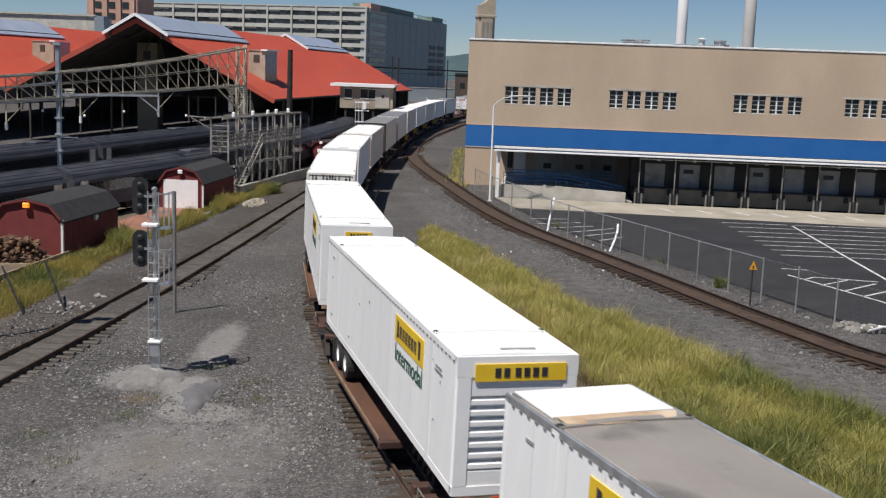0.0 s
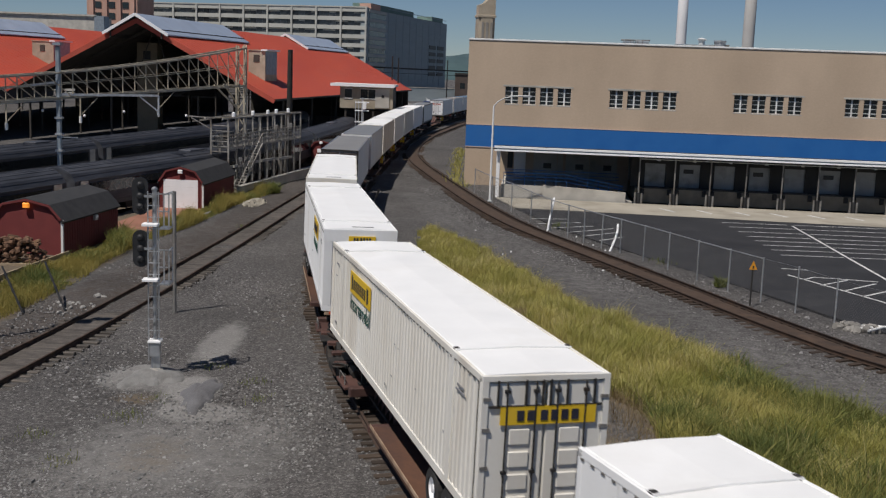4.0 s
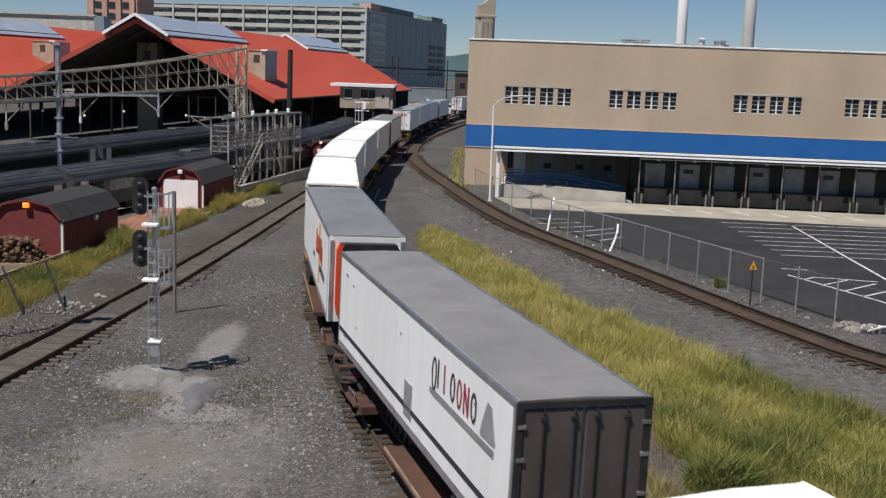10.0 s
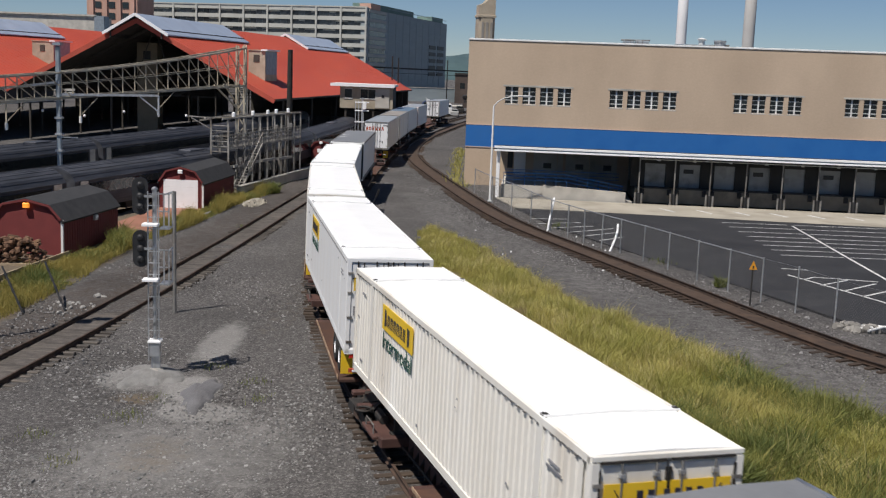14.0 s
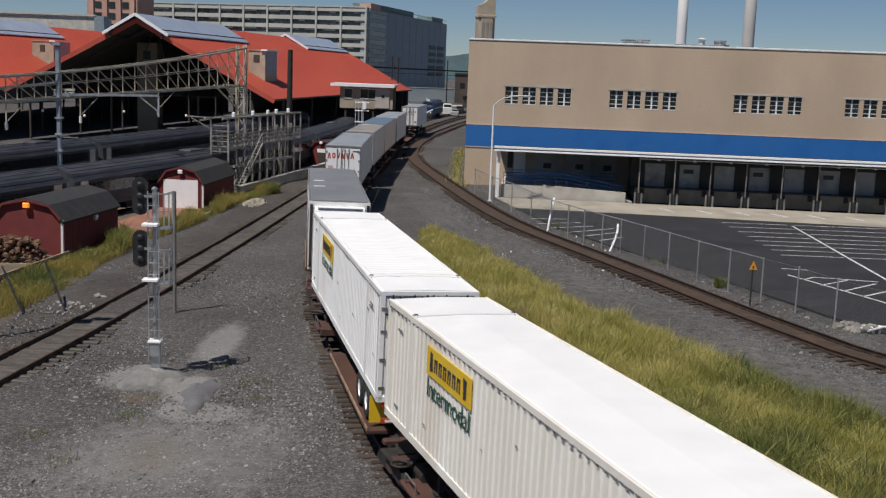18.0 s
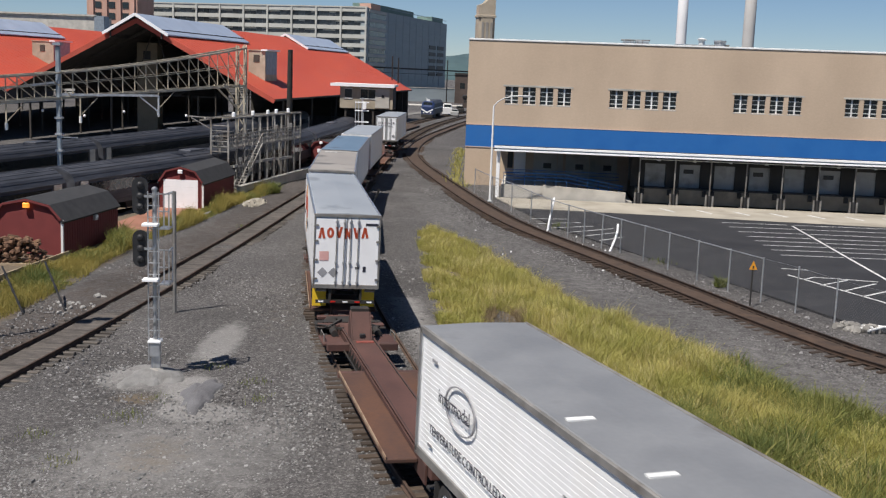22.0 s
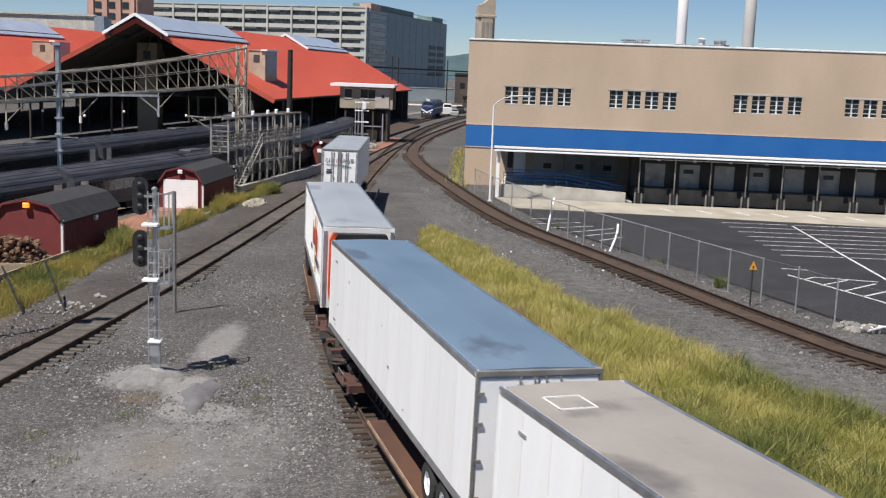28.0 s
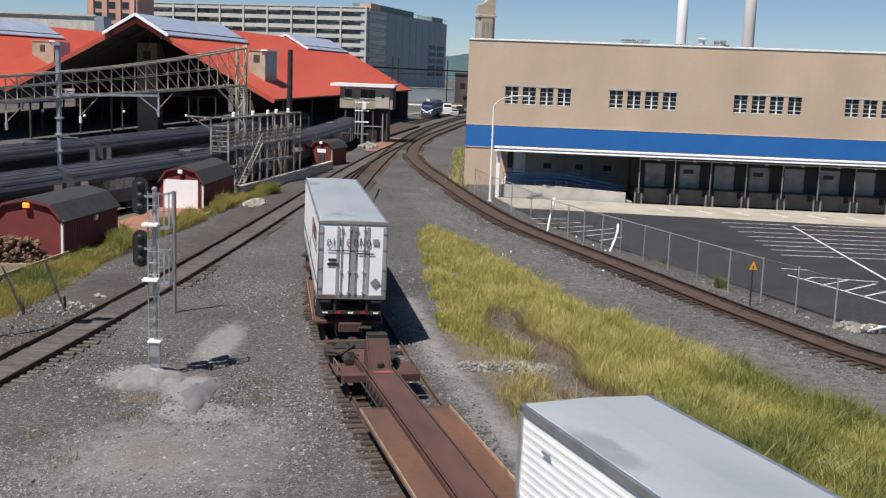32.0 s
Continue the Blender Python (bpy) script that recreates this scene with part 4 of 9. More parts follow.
    blades("wall_weeds", x, y, 0, np.full(n, 0.55), 0.06, M_GRASS, "straggling weeds along the warehouse side", 6)
    cx = np.array([-8.6, -7.9, -6.2, -9.2, -11.3, -5.7, -13.2, -9.9])
    cy = np.array([33.1, 36.9, 35.2, 31.2, 29.3, 33.4, 70.5, 27.4])
    k = rng.integers(0, len(cx), 500)
    blades("gravel_weeds", cx[k] + rng.normal(0, 0.28, 500), cy[k] + rng.normal(0, 0.3, 500), 0, np.full(500, 0.16), 0.02, M_WEED, "small weeds growing through gravel", 7)
    s = rng.uniform(32, 92, 1500)
    px = np.interp(s, RIGHT.s, RIGHT.x) + 2.6 + rng.normal(0, 0.35, 1500)
    py = np.interp(s, RIGHT.s, RIGHT.y) + 1.4 + rng.normal(0, 0.35, 1500)
    pick = np.sin(s * 0.9) + np.sin(s * 0.37) > 1.5
    blades("fence_weeds", px[pick], py[pick], 0, np.full(pick.sum(), 0.35), 0.05, M_WEED, "low weeds along the fence foot", 8)


build_grass()


# ---- warehouse ----
WU = Vector((0.99685, -0.0793, 0)).normalized()
WN = Vector((-WU.y, WU.x, 0)) * -1
WO = Vector((1.745, 103.184, 0))
WM = Matrix(((WU.x, -WN.x, 0, WO.x), (WU.y, -WN.y, 0, WO.y), (0, 0, 1, 0), (0, 0, 0, 1)))
# in the warehouse's own space x runs along the front, y goes back from it, z up


def build_warehouse():
    W, D, H, T = 66.0, 42.0, 13.52, 0.4
    wh = thing("warehouse", "large tan brick warehouse with a blue band and loading dock", "warehouse", WM)
    groups = [(3.55, 4), (13.25, 4), (24.6, 4), (34.6, 4), (45.0, 4), (55.0, 4)]
    wins = [(g + 1.63 * k, g + 1.63 * k + 1.22) for g, c in groups for k in range(c)]
    z0, z1 = 7.72, 9.32
    front = Shape()
    front.box((W / 2, T / 2, z0 / 2), (W, T, z0))
    front.box((W / 2, T / 2, (z1 + H) / 2), (W, T, H - z1))
    xs = [0] + [v for w in wins for v in w] + [W]
    for a, b in zip(xs[::2], xs[1::2]):
        front.box(((a + b) / 2, T / 2, (z0 + z1) / 2), (b - a, T, z1 - z0))
    part("front_wall", front, M_TAN, wh)
    back = Shape()
    back.prism([(0, T), (T, T), (9 + T, D), (9, D)], 0, H, "z")
    back.box((W - T / 2, (D + T) / 2, H / 2), (T, D - T, H))
    back.box(((W + 9) / 2, D - T / 2, H / 2), (W - 9 - 2 * T, T, H))
    part("side_and_back_wall", back, M_TAN, wh)
    part("roof", Shape().prism([(T, T), (W - T, T), (W - T, D - T), (9, D - T)], H - 0.9, H - 0.7, "z"), M_GREYB, wh)
    cop = Shape().box((W / 2, T / 2, H + 0.07), (W + 0.1, T + 0.14, 0.14), edge=0.02)
    cop.beam((0.25, T, H + 0.07), (9.2, D, H + 0.07), 0.5, 0.14)
    part("coping", cop, M_WHITE, wh, "pale metal coping")
    part("blue_band", Shape().box((W / 2, -0.02, 4.65), (W, 0.04, 2.02)), M_BLUE, wh, "bright blue painted band")
    for g, c in groups:
        part("window_surround", Shape().box((g + 3.05, -0.012, z1 + 0.09), (6.5, 0.024, 0.16)), M_CONC, wh, "pale lintel band over four windows")
    part("band_edge", Shape().box((W / 2, -0.03, 5.69), (W, 0.06, 0.06)).box((W / 2, -0.03, 3.6), (W, 0.06, 0.08)), M_EDGE, wh, "faded pinkish edge of the blue band")
    for a, b in wins:
        w_, h_ = b - a, z1 - z0
        fr = Shape().box(((a + b) / 2, 0.2, (z0 + z1) / 2), (w_, 0.06, h_))
        win = part("window", fr, M_WHITE, wh, "white steel window")
        for k, (c, d) in enumerate(((a + 0.015, (a + b) / 2 - 0.075), ((a + b) / 2 + 0.075, b - 0.015))):
            for e, f in ((z0 + 0.05, z0 + h_ * 0.2), (z0 + h_ * 0.25, z0 + h_ * 0.475), (z0 + h_ * 0.505, z0 + h_ * 0.725), (z0 + h_ * 0.755, z1 - 0.01)):
                part("pane", Shape().box(((c + d) / 2, 0.165, (e + f) / 2), (d - c, 0.015, f - e)), M_GLASS, win)
        part("window_sill", Shape().box(((a + b) / 2, 0.03, z0 - 0.05), (w_ + 0.16, 0.07, 0.09), edge=0.01), M_CONC, wh)
    # roof plant seen over the parapet
    for x, y, w, h in ((15.1, 6, 1.0, 0.55), (16.4, 6, 1.3, 0.6), (22.2, 9, 4.6, 0.5)):
        ru = part("roof_unit", Shape().box((x, y, H - 0.35 + h / 2), (w, 1.4, h + 0.7), edge=0.06), M_BLUESTEEL, wh)
        for k in range(int(w / 0.45)):
            part("unit_rib", Shape().box((x - w / 2 + 0.22 + k * 0.45, y - 0.72, H + h / 2), (0.06, 0.04, h)), M_DULL, ru)
    part("roof_vent", Shape().lathe([(H - 0.6, 0.55), (H + 0.75, 0.55), (H + 0.78, 0.62), (H + 0.95, 0.62), (H + 1.0, 0.1)], 16, (24.3, 8.6, 0), "z"), M_STEEL, wh, "round steel roof vent")
    part("roof_fan", Shape().lathe([(H - 0.6, 0.3), (H + 0.9, 0.3), (H + 1.05, 0.5), (H + 1.2, 0.1)], 12, (22.6, 9.2, 0), "z"), M_WHITE, wh)
    part("roof_pipe", Shape().tube((14.4, 6, H + 0.62), (17.2, 6, H + 0.66), 0.07, 8).tube((20.0, 8.4, H + 0.3), (25.2, 8.4, H + 0.5), 0.09, 8), M_DULL, wh)
    return wh


build_warehouse()


def build_dock():
    """The loading dock: a deep canopy on posts over dock doors and a ramp porch."""
    dk = thing("loading_dock", "shaded loading dock with a white-edged canopy and dark doors", "loading dock", WM)
    x0, x1, out = 3.2, 64.0, 10.6
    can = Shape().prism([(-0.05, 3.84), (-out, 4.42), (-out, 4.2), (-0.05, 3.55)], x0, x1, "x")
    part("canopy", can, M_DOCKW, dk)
    part("fascia", Shape().box(((x0 + x1) / 2, -out - 0.06, 4.37), (x1 - x0 + 0.1, 0.1, 0.17), edge=0.02), M_BRIGHT, dk, "bright white fascia")
    part("fascia_recess", Shape().box(((x0 + x1) / 2, -out - 0.04, 4.22), (x1 - x0, 0.06, 0.13)), M_BLUESTEEL, dk)
    part("fascia_lip", Shape().box(((x0 + x1) / 2, -out - 0.06, 4.09), (x1 - x0 + 0.1, 0.1, 0.12), edge=0.02), M_BRIGHT, dk)
    part("gutter_rail", Shape().tube((x0 + 12.3, -out + 0.45, 3.84), (x1, -out + 0.45, 3.84), 0.045), M_STEEL, dk)
    xd = 15.36
    part("dock_platform", Shape().box(((xd + x1) / 2, -4.3, 0.6), (x1 - xd, 8.5, 1.2)), M_DOCKB, dk)
    pitch = 2.96
    n = int((x1 - xd) / pitch)
    # wall between and above the doors, its bay shade put into the colour
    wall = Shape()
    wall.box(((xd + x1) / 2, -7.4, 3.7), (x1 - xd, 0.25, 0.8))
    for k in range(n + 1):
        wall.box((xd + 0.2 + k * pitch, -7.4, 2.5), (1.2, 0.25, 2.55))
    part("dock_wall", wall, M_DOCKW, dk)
    part("dock_end_wall", Shape().box((xd + 0.13, -3.6, 2.3), (0.25, 7.2, 2.2)), M_CONC_D, dk)
    for k in range(n):
        cx = xd + 0.2 + (k + 0.5) * pitch
        door = part("dock_door", Shape().box((cx, -7.32, 2.25), (pitch - 1.2, 0.06, 2.1)), M_DOCK, dk, "pale sectional dock door")
        if k % 2 == 1:
            part("door_window", Shape().box((cx - 0.1, -7.37, 2.7), (0.85, 0.04, 0.36)), M_BLACK, door)
        part("dock_leveller", Shape().box((cx, -8.0, 1.26), (2.1, 1.1, 0.1)), M_BLACK, dk)
        for sx in (-1.15, 1.15):
            part("bumper", Shape().box((cx + sx, -8.68, 0.95), (0.34, 0.22, 0.5), edge=0.03), M_RUBBER, dk, "black rubber bumper")
        part("dock_seal", Shape().box((cx, -7.6, 3.75), (2.3, 0.3, 0.35), edge=0.05), M_BLACK, dk)
        part("dock_lamp", Shape().lathe([(0, 0.02), (0, 0.16), (0.12, 0.13), (0.2, 0.03)], 10, (cx, -10.0, 3.72), "z"), M_WHITE, dk, "small white dome lamp")
    k = 0
    x = xd + 0.1
    while x < x1:
        post = part("canopy_post", Shape().box((x, -out + 0.5, 2.15), (0.11, 0.11, 4.3), edge=0.02), M_DULL, dk)
        part("post_block", Shape().box((x, -out + 0.55, 0.5), (0.26, 0.4, 1.0), edge=0.04), M_BLACK, dk)
        part("bollard", Shape().tube((x - 0.28, -out + 0.35, 0), (x - 0.28, -out + 0.35, 1.0), 0.09, 10), M_DULL, dk)
        part("bollard", Shape().tube((x + 0.28, -out + 0.35, 0), (x + 0.28, -out + 0.35, 0.95), 0.09, 10), M_DULL, dk)
        x += pitch
        k += 1
    # porch at the quiet end: corner post, door, ramp with blue rails
    part("corner_post", Shape().box((x0 + 0.3, -out + 0.5, 2.15), (0.3, 0.3, 4.3), edge=0.02), M_BRIGHT, dk)
    part("porch_floor", Shape().box((x0 + 3.4, -4.9, 0.55), (5.6, 9.4, 1.1)), M_CONC, dk)
    part("porch_ramp", Shape().prism([(0, 0), (0, 1.1), (5.6, 0.12), (5.6, 0)], -9.6, -4.0, "y"), M_CONC, dk).matrix_basis = Matrix.Translation((x0 + 6.21, 0, 0))
    part("ramp_wall", Shape().prism([(0, 0), (0, 1.25), (7.0, 0.9), (7.0, 0)], -10.1, -9.85, "y"), M_CONC, dk, "pale concrete ramp wall").matrix_basis = Matrix.Translation((x0 + 4.2, 0, 0))
    door = part("porch_door", Shape().box((x0 + 2.0, -0.09, 2.25), (1.1, 0.08, 2.2)), M_BRIGHT, dk, "white steel door")
    part("door_glass", Shape().box((x0 + 1.1, -0.07, 2.5), (0.5, 0.06, 1.5)), M_BLACK, door)
    for i, (px, pw) in enumerate(((5.8, 0.5), (8.8, 0.5))):
        part("wall_pilaster", Shape().box((x0 + px, -0.15, 1.72), (pw, 0.3, 3.42)), M_CONC, dk)
    for px in (4.4, 7.4, 10.0):
        part("wall_panel", Shape().box((x0 + px, -0.06, 2.3), (2.2, 0.08, 2.6)), M_CONC, dk)
        part("wall_vent", Shape().box((x0 + px + 0.2, -0.12, 2.1), (0.75, 0.08, 0.5)), M_BLACK, dk)
    rail = Shape()
    for z in (0.45, 0.75, 1.05):
        rail.beam((x0 + 0.8, -9.3, 1.1 + z), (x0 + 6.0, -9.3, 1.1 + z), 0.05)
        rail.beam((x0 + 6.0, -9.3, 1.1 + z), (x0 + 11.0, -9.3, 0.3 + z), 0.05)
        rail.beam((x0 + 0.8, -6.3, 1.1 + z), (x0 + 11.0, -4.2, 0.9 + z), 0.05)
    for i in range(12):
        xx = x0 + 0.8 + i * 0.9
        zz = 1.1 if xx < x0 + 6 else 1.1 - (xx - x0 - 6.0) / 5.0 * 0.8
        rail.beam((xx, -9.3, zz - 0.3), (xx, -9.3, zz + 1.05), 0.045)
    part("ramp_railing", rail, M_BLUE, dk, "blue painted tube railing")
    return dk


build_dock()


def wpt(x, y, z=0.0):
    """From the warehouse's own space to the world, as (x, y)."""
    p = WM @ Vector((x, y, z))
    return p.x, p.y


# apron, parking lot and painted lines
sheet("apron", [wpt(5.2, -17.2), wpt(66, -20.5), wpt(66, -10.4), wpt(3.4, -10.4)], 0.07, M_APRON, "pale concrete apron in front of the loading dock", "pavement", 0.3)
sheet("parking_lot", [(6.2, 82.6), (7.9, 75.8), (10.2, 69), (13.1, 61.3), (16.0, 54.6), (18.5, 47.5), (24, 37), (60, 30), (80, 79), wpt(66, -20.55), wpt(5.2, -17.25)], 0.05, M_ASPHALT, "dark asphalt parking lot with faded white lines", "parking lot", 0.3)


def stripes():
    sh = Shape()

    def line(a, b, w=0.11):
        sh.beam((*a, 0.047), (*b, 0.047), w, 0.016)

    ys = [81.3, 79.0, 76.6, 74.4, 72.4, 70.5, 68.6, 66.6]
    for y in ys:
        line((20.9, y), (np.interp(y, [59.2, 80.6], [24.5, 26.0]) - 0.2, y - 0.1))
        line((np.interp(y, [59.2, 80.6], [24.5, 26.0]) + 0.2, y - 0.1), (33.5, y - 0.4))
        line((37.5, y - 0.5), (48, y - 1.0))
    line((26.0, 80.6), (24.4, 57.5), 0.16)
    line((19.2, 59.6), (22.3, 51.6), 0.14)
    for a, b in (((19.7, 58.3), (20.5, 59.15)), ((20.1, 56.8), (22.1, 58.5)), ((20.85, 55.4), (23.4, 57.8)), ((21.25, 54.0), (23.3, 55.8)), ((21.8, 52.5), (23.4, 53.9)), ((20.5, 59.15), (23.75, 58.4)), ((19.45, 61.6), (20.9, 61.35))):
        line(a, b, 0.12)
    for a, b in (((6.4, 79.6), (9.2, 79.9)), ((6.75, 76.9), (9.9, 78.3)), ((7.65, 75.05), (10.6, 76.6)), ((8.35, 73.0), (11.9, 75.7)), ((9.2, 71.5), (11.95, 73.9)), ((10.1, 69.8), (12.0, 71.8))):
        line(a, b, 0.12)
    for k in range(13):
        a, b = wpt(17.0 + 2.96 * k, -13.2), wpt(17.9 + 2.96 * k, -15.2)
        sh.beam((*a, 0.068), (*b, 0.068), 0.22, 0.016)
    tagged(new("parking_lines", sh.mesh("parking_lines", M_LINE)), "worn white painted parking lines", "road marking", kind="structure")


stripes()


# ---- fence ----
def build_fence():
    pts = [(19.0, 43.5), (17.45, 47.2), (16.6, 50.0), (15.6, 52.2), (14.6, 54.6), (13.6, 57.2), (12.6, 60.0), (11.65, 62.5), (10.7, 65.0), (9.85, 67.0), (9.0, 69.1), (8.2, 71.3), (7.3, 74.2), (6.3, 78.6), (5.2, 84.3), (3.9, 89.2), (2.6, 96.0)]
    fe = thing("chain_link_fence", "grey chain-link fence on steel posts along the parking lot", "fence")
    for i, (x, y) in enumerate(pts):
        tilt = ((i * 7) % 5 - 2) * 0.012
        part("fence_post", Shape().tube((x, y, -0.1), (x + tilt, y + tilt, 2.16), 0.04, 8), M_STEEL, fe)
    for i, ((a, b), (c, d)) in enumerate(zip(pts, pts[1:])):
        if i > 2:
            part("top_rail", Shape().tube((a, b, 2.1), (c, d, 2.1), 0.034, 6), M_STEEL, fe)
        else:
            part("tension_wire", Shape().tube((a, b, 2.1), (c, d, 2.1), 0.006, 4), M_STEEL, fe)
        n = max(4, int(math.hypot(c - a, d - b) / 0.16))
        net = Shape()
        h = 2.05
        k = int(h / 0.16)
        for j in range(-k, n):
            for sgn in (1, -1):
                u0, u1 = j / n, (j + k) / n
                za, zb = (0.05, h) if sgn > 0 else (h, 0.05)
                lo, hi = max(u0, 0.0), min(u1, 1.0)
                if hi <= lo:
                    continue
                p = lambda u: (a + (c - a) * u, b + (d - b) * u, za + (zb - za) * (u - u0) / (u1 - u0))
                net.beam(p(lo), p(hi), 0.003)
        part("wire_mesh", net, M_DULL, fe)
    return fe


build_fence()


def bent_pole(name, pts, r, material, label):
    sh = Shape()
    for a, b in zip(pts, pts[1:]):
        sh.tube(a, b, r, 8)
    return solo(name, sh, material, label, "pole")


bent_pole("bent_gate_pole", [(7.12, 73.9, 0), (7.22, 74.1, 0.7), (7.37, 74.4, 1.3), (7.5, 74.7, 1.9), (7.55, 74.9, 2.15)], 0.07, M_BRIGHT, "white bent gate pole by the parking lot")
bent_pole("curved_gate_pole", [(10.15, 65.6, 0), (10.35, 66.0, 0.3), (10.6, 66.4, 0.75), (10.75, 66.7, 1.2), (10.78, 66.9, 1.55)], 0.07, M_BRIGHT, "white curved gate pole beside the fence")


def lamp_post():
    lp = thing("street_lamp", "tall pale steel lamp post with a curved arm", "street lamp", pose(3.72, 89.7, 0))
    part("pole", Shape().tube((0, 0, 0), (0, 0, 7.9), 0.1, 10, 0.07), M_WHITE, lp)
    part("base_plate", Shape().box((0, 0, 0.06), (0.4, 0.4, 0.12), edge=0.03), M_STEEL, lp)
    arm = Shape()
    pts = [(0, 0, 7.85), (0.35, -0.05, 8.25), (0.9, -0.1, 8.55), (1.6, -0.15, 8.72), (2.3, -0.2, 8.75)]
    for a, b in zip(pts, pts[1:]):
        arm.tube(a, b, 0.05, 8)
    part("arm", arm, M_WHITE, lp)
    part("lantern", Shape().box((2.65, -0.22, 8.74), (0.8, 0.32, 0.16), edge=0.05), M_STEEL, lp)


lamp_post()


def warning_sign():
    ws = thing("warning_sign", "small orange triangular sign on a dark post", "sign", pose(14.75, 51.0, 0))
    part("post", Shape().tube((0, 0, 0), (0, 0, 1.75), 0.04, 8), M_DARK, ws)
    part("board", Shape().prism([(-0.2, 1.75), (0.2, 1.75), (0.0, 2.18)], -0.06, -0.045, "y"), M_AMBER, ws)
    part("symbol", Shape().box((0, -0.064, 1.87), (0.07, 0.008, 0.13)), M_BLACK, ws)


warning_sign()


# ---- chimneys behind the warehouse ----
def stack(name, x, y, r, h, material, label):
    c = thing(name, label, "chimney", pose(x, y, 0))
    part("shaft", Shape().lathe([(0, r * 1.12), (h * 0.5, r * 1.04), (h, r * 0.95), (h, r * 0.7), (h - 1, r * 0.68)], 28, (0, 0, 0), "z"), material, c, smooth=True)
    part("rim", Shape().lathe([(h - 0.5, r * 1.0), (h - 0.45, r * 1.06), (h - 0.1, r * 1.06), (h - 0.05, r * 0.97)], 28, (0, 0, 0), "z"), material, c)
    for z in (h * 0.35, h * 0.7):
        part("band", Shape().lathe([(z, r * 1.02), (z + 0.02, r * 1.09), (z + 0.35, r * 1.09), (z + 0.37, r * 1.02)], 28, (0, 0, 0), "z"), M_STEEL, c)


stack("white_chimney", 37.3, 180, 0.8, 38, M_STACKW, "tall slim white chimney")
stack("concrete_chimney", 48.2, 180, 0.9, 38, M_STACKG, "tall grey concrete chimney")


def carved_tower():
    t = thing("stone_chimney", "weathered stone chimney with a stepped top", "chimney", pose(4.3, 141, 0, 0, 0, 12))
    part("shaft", Shape().prism([(-1.05, -0.8), (-0.7, -1.05), (0.7, -1.05), (1.05, -0.8), (1.05, 0.9), (-1.05, 0.9)], 0, 17.4, "z"), M_STONE, t)
    part("cornice", Shape().box((0, 0, 17.55), (2.3, 2.2, 0.3), edge=0.06), M_STONE, t)
    part("crown", Shape().prism([(-1.0, 17.7), (1.05, 17.7), (1.05, 19.9), (0.35, 19.9), (-0.3, 19.2), (-1.0, 18.9)], -0.95, 0.9, "y"), M_STONE, t)
    for x in (-0.55, 0.0, 0.55):
        part("recess", Shape().box((x, -1.07, 15.2), (0.28, 0.06, 3.2)), M_CONC_D, t)


carved_tower()


# ---- station: two gabled train sheds with red roofs ----
SH = Vector((0.137, 1.0, 0)).normalized()


